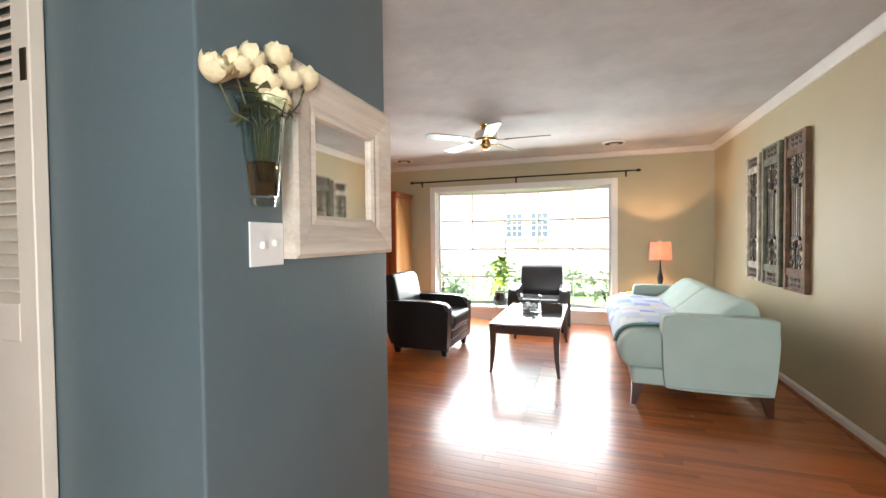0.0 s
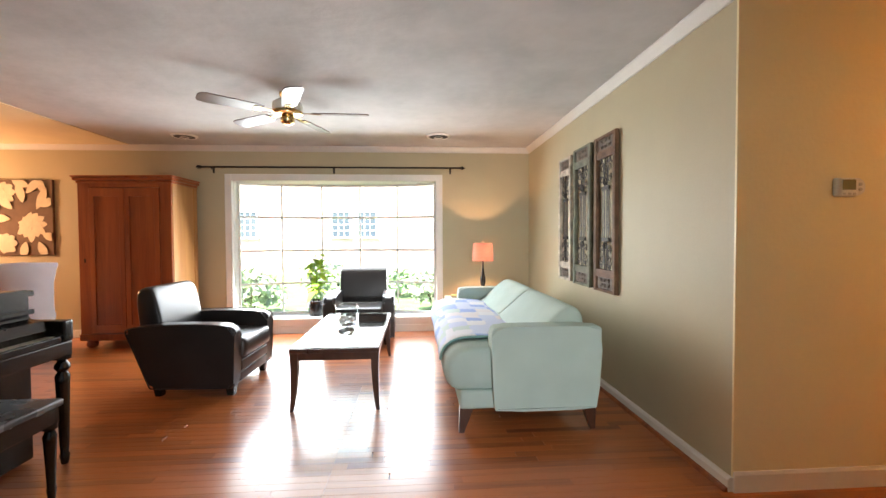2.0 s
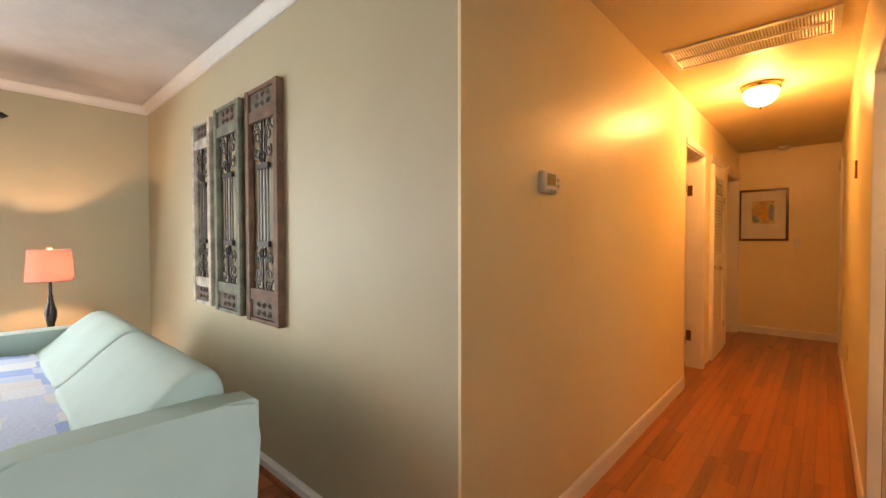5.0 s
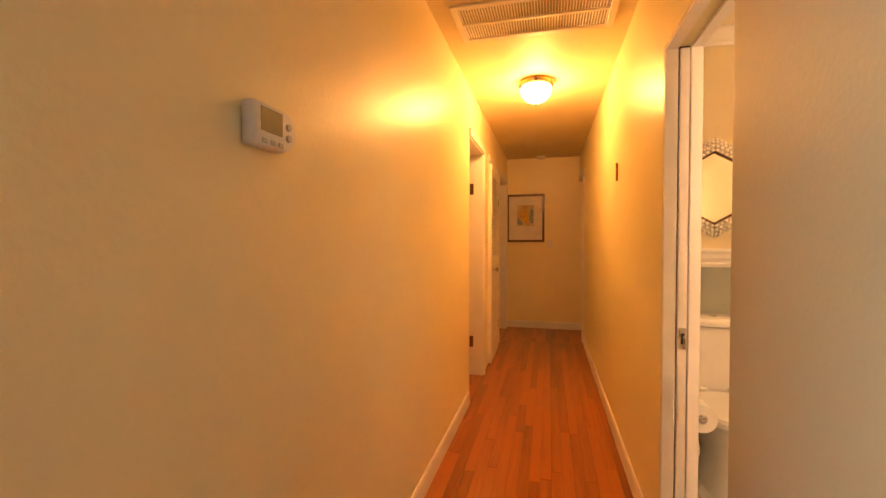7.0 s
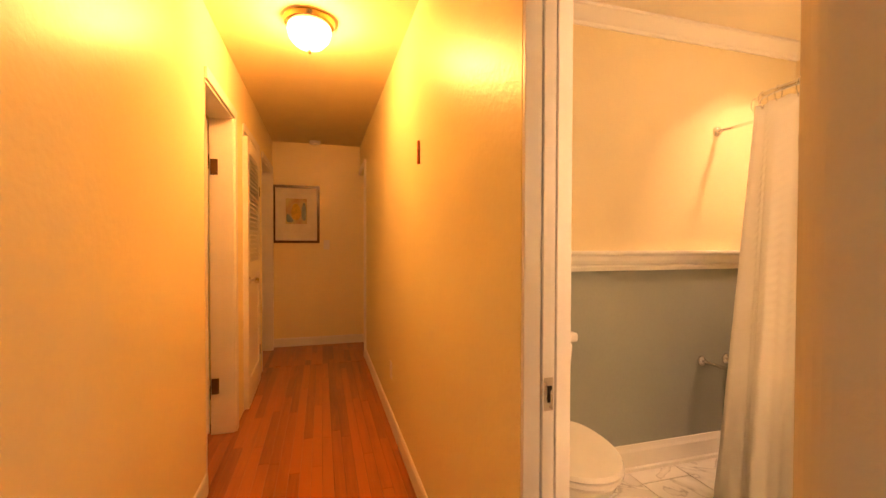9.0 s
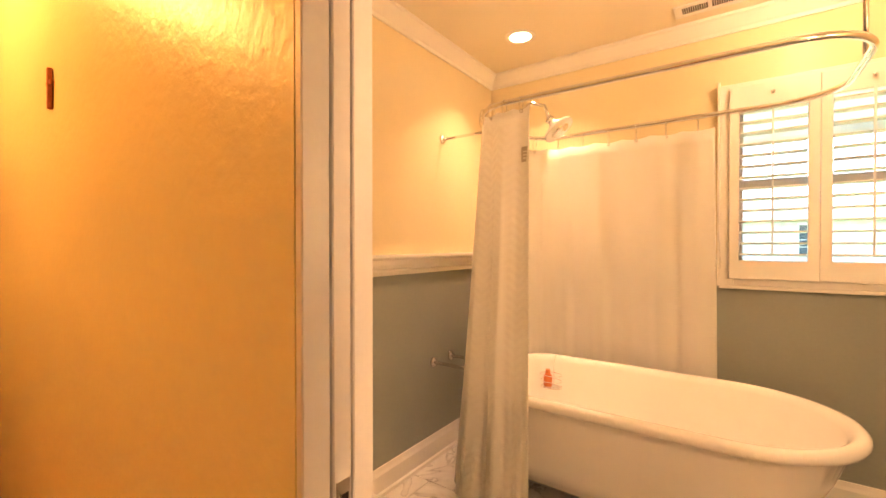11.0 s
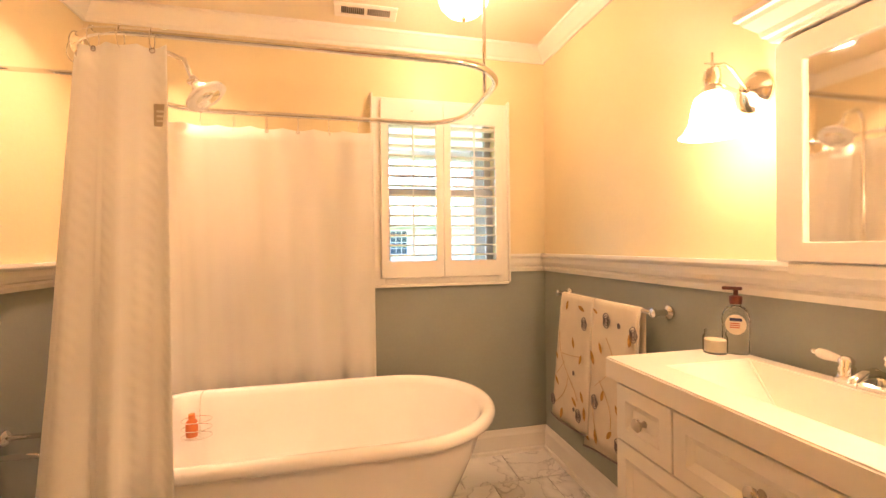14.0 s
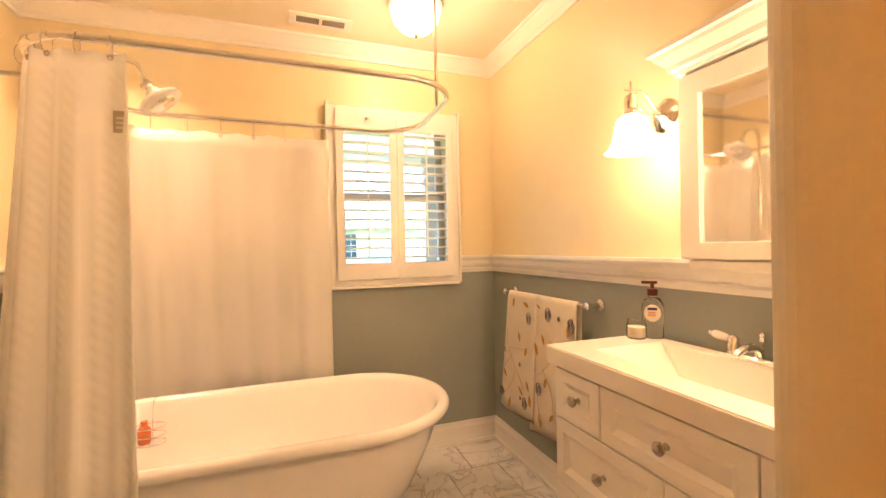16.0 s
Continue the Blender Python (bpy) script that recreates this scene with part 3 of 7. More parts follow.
def sofa():
    s = empty("sofa", pose(1.585, 4.42, 0), "mint green upholstered sofa with dark tapered legs", "sofa")
    part("base", rounded(-0.46, 0.41, -1.05, 1.05, 0.17, 0.29, 0.02), MINT, s, smooth=40)
    seat = pillow(smooth_outline([(-0.42, 0.275), (-0.515, 0.285), (-0.555, 0.36), (-0.545, 0.475), (-0.47, 0.545), (-0.33, 0.555), (0.05, 0.54), (0.30, 0.53), (0.30, 0.28)]), -1.03, 1.03, 0.03)
    part("seat_cushion", seat, MINT, s, smooth=True)
    for y0, y1 in ((-1.09, -0.95), (0.95, 1.09)):
        b = bmesh.new()
        out = smooth_outline([(-0.235, 0.165), (-0.247, 0.175), (-0.258, 0.30), (-0.266, 0.62), (-0.260, 0.668), (-0.228, 0.690), (0.0, 0.690), (0.41, 0.688), (0.438, 0.662), (0.405, 0.18), (0.395, 0.165)], 1)
        prism(out, y1 - y0, b)
        for v in b.verts:
            v.co.y += y0
        bmesh.ops.bevel(b, geom=[e for e in b.edges if abs(e.verts[0].co.y - e.verts[1].co.y) < 1e-4], offset=0.016, segments=3, affect="EDGES")
        part("arm", b, MINT, s, smooth=40)
    part("back_frame", rounded(0.34, 0.43, -0.95, 0.95, 0.17, 0.635, 0.03), MINT, s, smooth=40)
    prof = smooth_outline([(-0.05, 0.55), (0.03, 0.60), (0.20, 0.755), (0.27, 0.79), (0.34, 0.775), (0.375, 0.70), (0.36, 0.56)])
    part("back_cushion", pillow(prof, -0.95, -0.004, 0.015), MINT, s, smooth=True)
    part("back_cushion", pillow(prof, 0.004, 0.95, 0.015), MINT, s, smooth=True)
    for x, y, lx in ((-0.41, -0.98, -0.035), (0.38, -0.98, 0.03), (-0.41, 0.98, -0.035), (0.38, 0.98, 0.03)):
        b = bmesh.new()
        hi = [b.verts.new((x + dx, y + dy, 0.172)) for dx, dy in ((-0.045, -0.03), (0.045, -0.03), (0.045, 0.03), (-0.045, 0.03))]
        lo = [b.verts.new((x + lx + dx, y + dy, 0)) for dx, dy in ((-0.016, -0.016), (0.016, -0.016), (0.016, 0.016), (-0.016, 0.016))]
        b.faces.new(hi)
        b.faces.new(lo[::-1])
        for i in range(4):
            b.faces.new((hi[i], lo[i], lo[(i + 1) % 4], hi[(i + 1) % 4]))
        part("leg", b, DARKW, s, "dark wooden tapered leg")


sofa()


def throw():
    mt = material("pastel_quilt", (0.66, 0.70, 0.80), 0.9, vary=0.1, scale=3, bump=0.003, bump_scale=60)
    nt = mt.node_tree
    b = nt.nodes["Principled BSDF"]
    co = nt.nodes.new("ShaderNodeTexCoord")
    vo = nt.nodes.new("ShaderNodeTexVoronoi")
    vo.feature, vo.distance = "F1", "CHEBYCHEV"
    vo.inputs["Scale"].default_value = 7.0
    vo.inputs["Randomness"].default_value = 0.35
    nt.links.new(co.outputs["Object"], vo.inputs["Vector"])
    rp = nt.nodes.new("ShaderNodeValToRGB")
    rp.color_ramp.interpolation = "CONSTANT"
    for i, (p, c) in enumerate(((0.0, (0.58, 0.65, 0.82)), (0.30, (0.34, 0.46, 0.76)), (0.5, (0.72, 0.70, 0.74)), (0.65, (0.55, 0.66, 0.66)), (0.8, (0.74, 0.76, 0.82)))):
        e = rp.color_ramp.elements[0] if i == 0 else rp.color_ramp.elements.new(p)
        e.position, e.color = p, (*c, 1)
    sep = nt.nodes.new("ShaderNodeSeparateColor")
    nt.links.new(vo.outputs["Color"], sep.inputs[0])
    nt.links.new(sep.outputs[0], rp.inputs[0])
    nt.links.new(rp.outputs[0], b.inputs["Base Color"])
    t = empty("quilt", pose(1.585, 4.42, 0), "pastel patchwork quilt spread over the sofa seat", "quilt")
    prof = [(0.12, 0.553), (0.0, 0.560), (-0.15, 0.568), (-0.28, 0.573), (-0.38, 0.573), (-0.44, 0.566), (-0.495, 0.545), (-0.535, 0.512), (-0.558, 0.47), (-0.566, 0.425)]
    rows = [[Vector((x + 0.004 * math.sin(9 * y + 14 * z), y, z + 0.004 * math.sin(11 * y + 5 * x))) for x, z in prof] for y in [-0.83 + 1.745 * i / 40 for i in range(41)]]
    part("cover", grid_sheet(rows, 0.006), mt, t, smooth=True)
    edge = [Vector((x - 0.002, -0.835, z + 0.002)) for x, z in prof]
    part("binding", tube(edge, 0.008, 8), material("teal_binding", (0.20, 0.36, 0.33), 0.9), t, "teal cloth binding", smooth=True)


throw()


def club_chair(m, label):
    c = empty("armchair", m, label, "armchair", "black leather armchairs")
    part("base", rounded(-0.36, 0.33, -0.30, 0.30, 0.075, 0.27, 0.02), LEATHER, c, smooth=40)
    part("seat_cushion", pillow(smooth_outline([(-0.30, 0.275), (0.35, 0.275), (0.385, 0.30), (0.385, 0.42), (0.34, 0.445), (-0.30, 0.43)]), -0.265, 0.265, 0.012), LEATHER, c, smooth=True)
    part("front_band", rounded(0.32, 0.345, -0.265, 0.265, 0.095, 0.165, 0.01), LEATHER, c, smooth=40)
    part("front_band", rounded(0.32, 0.355, -0.265, 0.265, 0.175, 0.265, 0.012), LEATHER, c, smooth=40)
    for s in (-1, 1):
        b = bmesh.new()
        out = smooth_outline([(-0.285, 0.078), (-0.30, 0.095), (-0.42, 0.40), (-0.475, 0.52), (-0.46, 0.55), (-0.30, 0.575), (0.10, 0.580), (0.30, 0.565), (0.36, 0.53), (0.355, 0.45), (0.342, 0.09), (0.33, 0.078)], 2)
        prism(out, 0.13, b)
        for v in b.verts:
            v.co.y += -0.395 if s < 0 else 0.265
        bmesh.ops.bevel(b, geom=[e for e in b.edges if abs(e.verts[0].co.y - e.verts[1].co.y) < 1e-4], offset=0.028, segments=4, affect="EDGES")
        part("arm", b, LEATHER, c, smooth=50)
        ring = [Vector((x, s * 0.398, z)) for x, z in out]
        part("piping", tube(ring, 0.005, 6, closed=True), LEATHER, c, smooth=True)
    prof = smooth_outline([(-0.30, 0.40), (-0.235, 0.44), (-0.30, 0.80), (-0.345, 0.855), (-0.40, 0.86), (-0.455, 0.82), (-0.44, 0.60), (-0.40, 0.40)])
    part("back", pillow(prof, -0.30, 0.30, 0.012), LEATHER, c, smooth=True)
    for x, y in ((-0.27, -0.31), (0.29, -0.31), (0.29, 0.31), (-0.27, 0.31)):
        b = bmesh.new()
        hi = [b.verts.new((x + dx, y + dy, 0.08)) for dx, dy in ((-0.035, -0.035), (0.035, -0.035), (0.035, 0.035), (-0.035, 0.035))]
        lo = [b.verts.new((x + dx, y + dy, 0)) for dx, dy in ((-0.024, -0.024), (0.024, -0.024), (0.024, 0.024), (-0.024, 0.024))]
        b.faces.new(hi)
        b.faces.new(lo[::-1])
        for i in range(4):
            b.faces.new((hi[i], lo[i], lo[(i + 1) % 4], hi[(i + 1) % 4]))
        part("leg", b, BLACKW, c, "short black wooden leg")
    return c


chair = club_chair(pose(-0.895, 4.545, 0, 0, 0, -2), "black leather club armchair facing the coffee table")
copy_thing(chair, pose(0.19, 5.99, 0, 0, 0, -88))["label"] = "black leather club armchair in front of the bow window"


def coffee_table():
    t = empty("coffee_table", pose(0.27, 4.53, 0), "dark walnut coffee table with a glass top", "coffee table")
    X, Y, Z = 0.32, 0.70, 0.45
    part("top_frame", boxes([(-X, X, -Y, -Y + 0.028, Z - 0.03, Z), (-X, X, Y - 0.028, Y, Z - 0.03, Z), (-X, -X + 0.028, -Y + 0.028, Y - 0.028, Z - 0.03, Z), (X - 0.028, X, -Y + 0.028, Y - 0.028, Z - 0.03, Z)], 0.003), DARKW, t)
    gl = part("glass_top", box(-X + 0.004, X - 0.004, -Y + 0.004, Y - 0.004, Z + 0.001, Z + 0.010, 0.002, 1), clear("table_glass", (0.86, 0.95, 0.93)), t, "clear greenish glass top")
    gl.visible_shadow = False
    part("apron", boxes([(-X + 0.02, X - 0.02, -Y + 0.015, -Y + 0.035, Z - 0.085, Z - 0.03), (-X + 0.02, X - 0.02, Y - 0.035, Y - 0.015, Z - 0.085, Z - 0.03),
                         (-X + 0.015, -X + 0.035, -Y + 0.035, Y - 0.035, Z - 0.085, Z - 0.03), (X - 0.035, X - 0.015, -Y + 0.035, Y - 0.035, Z - 0.085, Z - 0.03)], 0.002), DARKW, t)
    for sx in (-1, 1):
        for sy in (-1, 1):
            b = bmesh.new()
            rings = []
            for z, r, o in ((Z - 0.031, 0.028, 0), (0.30, 0.026, -0.002), (0.15, 0.020, 0.004), (0.05, 0.015, 0.012), (0, 0.012, 0.020)):
                cx, cy = sx * (X - 0.032 + o), sy * (Y - 0.032 + o)
                rings.append([b.verts.new((cx + a * r, cy + d * r, z)) for a, d in ((-1, -1), (1, -1), (1, 1), (-1, 1))])
            for a, d in zip(rings, rings[1:]):
                for i in range(4):
                    b.faces.new((a[i], a[(i + 1) % 4], d[(i + 1) % 4], d[i]))
            b.faces.new(rings[0])
            b.faces.new(rings[-1][::-1])
            part("leg", b, DARKW, t)


coffee_table()


def glass_cube():
    g = empty("glass_vase", pose(0.235, 4.60, 0.4605, 0, 0, 12), "square clear glass vase with pale stones", "vase")
    b = bmesh.new()
    w, h, k = 0.10, 0.17, 0.008
    for r in ((-w, w, -w, -w + k, 0, h), (-w, w, w - k, w, 0, h), (-w, -w + k, -w + k, w - k, 0, h), (w - k, w, -w + k, w - k, 0, h), (-w + k, w - k, -w + k, w - k, 0, 0.012)):
        box(*r, 0.0015, 1, b)
    part("glass", b, clear("vase_glass", (0.95, 0.99, 0.98), 0.0, 1.15), g)
    rnd = random.Random(4)
    stone = material("pale_stone", (0.78, 0.84, 0.81), 0.5, vary=0.3, scale=30)
    for i in range(16):
        b = bmesh.new()
        bmesh.ops.create_icosphere(b, subdivisions=2, radius=1)
        s = rnd.uniform(0.014, 0.026)
        for v in b.verts:
            v.co = Vector((v.co.x * s * 1.3, v.co.y * s, v.co.z * s * 0.8)) * (1 + 0.12 * noise.noise(v.co * 2 + Vector((i, 0, 0))))
        part("stone", b, stone, g, smooth=True, m=pose(rnd.uniform(-0.065, 0.065), rnd.uniform(-0.065, 0.065), 0.03 + 0.022 * (i // 6), 0, 0, rnd.uniform(0, 360)))


glass_cube()


def armoire():
    a = empty("armoire", pose(-2.44, 5.80, 0, 0, 0, -2), "reddish pine armoire with two panelled doors and bun feet", "armoire")
    W, D, H = 0.52, 0.52, 1.88
    part("carcass", boxes([(-W, -W + 0.03, 0.02, D, 0.10, H), (-W + 0.03, W - 0.03, 0.02, D, 0.10, 0.14), (-W + 0.03, W - 0.03, D - 0.02, D, 0.14, H)], 0.003), CHERRY, a)
    part("side_panel", box(W - 0.03, W, 0.02, D, 0.10, H, 0.003), PINE, a, "golden pine side panel")
    part("side_stile", box(W, W + 0.008, 0.02, 0.09, 0.14, H, 0.003), PINE, a)
    part("side_stile", box(W, W + 0.008, D - 0.07, D, 0.14, H, 0.003), PINE, a)
    part("cornice", boxes([(-W - 0.015, W + 0.015, -0.005, D + 0.005, H, H + 0.03), (-W - 0.035, W + 0.035, -0.03, D + 0.01, H + 0.03, H + 0.065), (-W - 0.045, W + 0.045, -0.045, D + 0.012, H + 0.065, H + 0.085)], 0.006, 2), CHERRY, a)
    part("plinth", box(-W - 0.012, W + 0.012, -0.008, D, 0.085, 0.16, 0.006), CHERRY, a)
    part("face_frame", boxes([(-W, -W + 0.13, 0, 0.02, 0.16, H), (W - 0.13, W, 0, 0.02, 0.16, H), (-W + 0.13, W - 0.13, 0, 0.02, H - 0.05, H)], 0.003), CHERRY, a)
    for s in (-1, 1):
        x0, x1 = (-0.388, -0.002) if s < 0 else (0.002, 0.388)
        d = part("door", ring_frame(x0, x1, 0.17, H - 0.055, 0.055, -0.010, 0.014, "y", 0.10, 0.095), CHERRY, a)
        part("panel", box(x0 + 0.055, x1 - 0.055, 0.0, 0.012, 0.27, H - 0.15), CHERRY, d)
    part("lock_plate", box(-0.46, -0.445, -0.003, 0.0, 0.98, 1.02), IRON, a)
    for x, y in ((-0.44, 0.06), (0.44, 0.06), (-0.44, 0.46), (0.44, 0.46)):
        part("foot", lathe([(0.035, 0), (0.055, 0.02), (0.058, 0.045), (0.045, 0.075), (0.035, 0.09)], 18, m=pose(x, y, 0)), CHERRY, a, smooth=40)


armoire()


def floral_canvas():
    c = empty("canvas_picture", pose(-4.02, NW - 0.035, 1.52), "unframed canvas with cream flowers on brown", "picture")
    part("canvas", box(-0.36, 0.36, 0, 0.034, -0.47, 0.47, 0.004), material("brown_canvas", (0.16, 0.10, 0.065), 0.8, vary=0.15, scale=8, bump=0.0004, bump_scale=400), c)
    cream = material("cream_paint", (0.66, 0.56, 0.40), 0.7, vary=0.08, scale=12)

    layer = [0]

    def leaf(x, z, length, width, turn, b):
        a = radians(turn)
        pts = []
        n = 9
        for k in range(n + 1):
            t = k / n
            pts.append((t * length, width * math.sin(math.pi * t) ** 0.8 * (0.8 + 0.3 * t) + 0.10 * length * t * t))
        for k in range(n - 1, 0, -1):
            t = k / n
            pts.append((t * length, -width * 0.7 * math.sin(math.pi * t) ** 0.8 + 0.10 * length * t * t))
        out = []
        for px, pz in pts:
            qx, qz = x + px * math.cos(a) - pz * math.sin(a), z + px * math.sin(a) + pz * math.cos(a)
            out.append((max(-0.352, min(0.352, qx)), max(-0.462, min(0.462, qz))))
        layer[0] += 1
        prism(out, -0.002, b, Matrix.Translation((0, -0.00025 * layer[0], 0)))

    for cx, cz, r, k in ((0.10, -0.10, 0.19, 15), (-0.22, 0.30, 0.15, 12), (-0.2, -0.33, 0.14, 12)):
        b = bmesh.new()
        for i in range(k):
            leaf(cx + 0.03 * math.cos(i), cz + 0.03 * math.sin(i), r * (0.85 + 0.25 * math.sin(3.1 * i)), 0.052, 360 * i / k, b)
        for i in range(6):
            leaf(cx, cz, r * 0.45, 0.02, 60 * i + 17, b)
        part("flower", b, cream, c)
    for x, z, t, l in ((0.18, 0.10, 60, 0.22), (0.22, 0.14, 20, 0.14), (0.28, 0.30, 110, 0.18), (0.02, 0.18, 95, 0.2), (0.06, 0.3, 40, 0.18), (0.24, -0.2, -30, 0.14), (0.2, -0.3, -75, 0.16), (0.05, -0.3, -110, 0.16), (-0.12, -0.02, 170, 0.2), (-0.1, 0.1, 130, 0.18), (0.1, 0.38, 150, 0.16), (-0.3, 0.05, 80, 0.15)):
        b = bmesh.new()
        leaf(x, z, l * 1.35, 0.062, t, b)
        part("leaf", b, cream, c)


floral_canvas()


def piano():
    p = empty("piano", pose(-1.065, 1.80, 0), "black upright piano with turned legs and sheet music", "piano")
    L = 1.47
    part("case", boxes([(-0.58, -0.22, 0.0, L, 0.02, 0.93), (-0.60, -0.20, -0.012, L + 0.012, 0.93, 0.96)], 0.006), BLACKW, p)
    part("key_bed", box(-0.24, 0.0, 0.0, L, 0.60, 0.68, 0.006), BLACKW, p)
    part("key_slip", box(-0.025, 0.0, 0.03, L - 0.07, 0.68, 0.715, 0.004), BLACKW, p)
    for y0 in (0.0, L - 0.065):
        part("cheek", box(-0.23, 0.012, y0, y0 + 0.065, 0.68, 0.80, 0.014, 3), BLACKW, p)
    b = bmesh.new()
    prism([(-0.22, 0.69), (-0.10, 0.69), (-0.05, 0.755), (-0.10, 0.80), (-0.16, 0.815), (-0.19, 0.87), (-0.20, 0.93), (-0.22, 0.93)], L - 0.13, b, Matrix.Translation((0, 0.065, 0)))
    part("fallboard", b, BLACKW, p)
    part("music_desk", boxes([(-0.20, -0.185, 0.25, L - 0.05, 0.86, 0.97), (-0.20, -0.15, 0.25, L - 0.05, 0.84, 0.865)], 0.003), BLACKW, p)
    ivory = material("ivory_keys", (0.72, 0.68, 0.58), 0.3)
    for i in range(52):
        y = 0.072 + i * (L - 0.144) / 52
        part("white_key", box(-0.16, -0.030, y, y + 0.0235, 0.69, 0.715), ivory, p)
    for y in (0.035, L - 0.035):
        part("leg", lathe([(0.040, 0.60), (0.040, 0.585), (0.020, 0.575), (0.034, 0.555), (0.036, 0.535), (0.022, 0.515), (0.034, 0.49), (0.032, 0.45), (0.022, 0.12), (0.018, 0.06), (0.024, 0.05), (0.016, 0)], 18, m=pose(-0.03, y, 0)), BLACKW, p, smooth=40)
    return p


piano()


def dining_chair():
    c = empty("dining_chair", pose(-3.23, 5.44, 0, 0, 0, 221), "white slipcovered dining chair beside the armoire", "chair")
    cover = material("white_cotton_slipcover", (0.76, 0.77, 0.82), 0.9, vary=0.05, scale=5, bump=0.0008, bump_scale=300)
    part("seat", rounded(-0.24, 0.24, -0.24, 0.22, 0.40, 0.49, 0.03), cover, c, smooth=40)
    b = bmesh.new()
    rows = [(0.40, 0.235, 0.20, 0.09), (0.60, 0.225, 0.215, 0.085), (0.80, 0.225, 0.245, 0.08), (0.93, 0.245, 0.275, 0.075), (1.00, 0.262, 0.295, 0.065), (1.02, 0.255, 0.298, 0.045)]
    rings = [[b.verts.new((x * w, y + d * k, z - 0.012 * abs(x) * (z > 0.9))) for x, k in ((-1, -0.35), (-0.95, -0.5), (0, -0.55), (0.95, -0.5), (1, -0.35), (1, 0.35), (0.95, 0.5), (0, 0.55), (-0.95, 0.5), (-1, 0.35))] for z, w, y, d in rows]
    for lo, hi in zip(rings, rings[1:]):
        for i in range(10):
            b.faces.new((lo[i], lo[(i + 1) % 10], hi[(i + 1) % 10], hi[i]))
    b.faces.new(rings[0])
    b.faces.new(rings[-1])
    part("backrest", b, cover, c, smooth=50)
    b = bmesh.new()
    edge = []
    for k in range(48):
        a = 2 * math.pi * k / 48
        x, y = math.cos(a), math.sin(a)
        m_ = max(abs(x), abs(y))
        edge.append((0.235 * x / m_, 0.235 * y / m_, 0.012 * math.sin(9 * a)))
    top = [b.verts.new((x, y, 0.41)) for x, y, w in edge]
    low = [b.verts.new((x * (1.06 + w), y * (1.06 + w), 0.03)) for x, y, w in edge]
    for i in range(48):
        b.faces.new((top[i], top[(i + 1) % 48], low[(i + 1) % 48], low[i]))
    b.faces.new(top)
    part("skirt", b, cover, c, smooth=True)
    for x in (-0.2, 0.2):
        for y in (-0.2, 0.2):
            part("leg", box(x - 0.02, x + 0.02, y - 0.02, y + 0.02, 0, 0.40, 0.003), DARKW, c)


dining_chair()


def piano_bench():
    s = empty("piano_bench", pose(-1.02, 2.49, 0), "black wooden piano bench with a padded grey-black seat", "bench")
    part("seat", rounded(-0.17, 0.17, -0.45, 0.45, 0.44, 0.475, 0.012), material("worn_black_vinyl", (0.05, 0.05, 0.052), 0.28, vary=0.2), s, smooth=40)
    part("rail", boxes([(-0.155, 0.155, -0.435, -0.415, 0.36, 0.44), (-0.155, 0.155, 0.415, 0.435, 0.36, 0.44), (-0.155, -0.135, -0.415, 0.415, 0.36, 0.44), (0.135, 0.155, -0.415, 0.415, 0.36, 0.44)], 0.003), BLACKW, s)
    for x in (-0.13, 0.13):
        for y in (-0.41, 0.41):
            part("leg", lathe([(0.030, 0.362), (0.030, 0.34), (0.018, 0.33), (0.028, 0.305), (0.026, 0.28), (0.017, 0.06), (0.020, 0.05), (0.014, 0)], 14, m=pose(x, y, 0)), BLACKW, s, smooth=40)


piano_bench()


def end_table():
    t = empty("end_table", pose(1.66, 5.90, 0), "small pale end table behind the sofa arm", "table")
    top = material("pale_grey_wood", (0.62, 0.60, 0.55), 0.35, vary=0.08)
    part("top", box(-0.44, 0.30, -0.25, 0.27, 0.475, 0.50, 0.004), top, t)
    part("drawer_box", box(-0.41, 0.27, -0.22, 0.24, 0.37, 0.475, 0.004), top, t)
    part("drawer_front", box(-0.39, 0.25, -0.232, -0.22, 0.385, 0.465, 0.003), top, t)
    for x in (-0.39, 0.25):
        for y in (-0.20, 0.22):
            part("leg", box(x - 0.02, x + 0.02, y - 0.02, y + 0.02, 0, 0.37, 0.003), top, t)
    for i, (w, d, h, col, dx) in enumerate(((0.15, 0.21, 0.03, (0.75, 0.74, 0.70), 0), (0.13, 0.18, 0.022, (0.70, 0.50, 0.18), 0.01))):
        z0 = 0.50 if i == 0 else 0.5305
        bk = empty("book", pose(1.325 + 2 * dx, 5.80, z0, 0, 0, 8 - 14 * i), "hardback book lying on the end table" if i == 0 else "yellow paperback lying on another book", "book", "books on the end table")
        part("cover", boxes([(-w / 2, w / 2, -d / 2, d / 2, 0, 0.003), (-w / 2, w / 2, -d / 2, d / 2, h - 0.003, h), (-w / 2, -w / 2 + 0.003, -d / 2, d / 2, 0.003, h - 0.003)]), material("book_cover", col, 0.5), bk)
        part("pages", box(-w / 2 + 0.003, w / 2 - 0.004, -d / 2 + 0.004, d / 2 - 0.004, 0.003, h - 0.003), material("paper_pages", (0.75, 0.72, 0.64), 0.8), bk)


end_table()


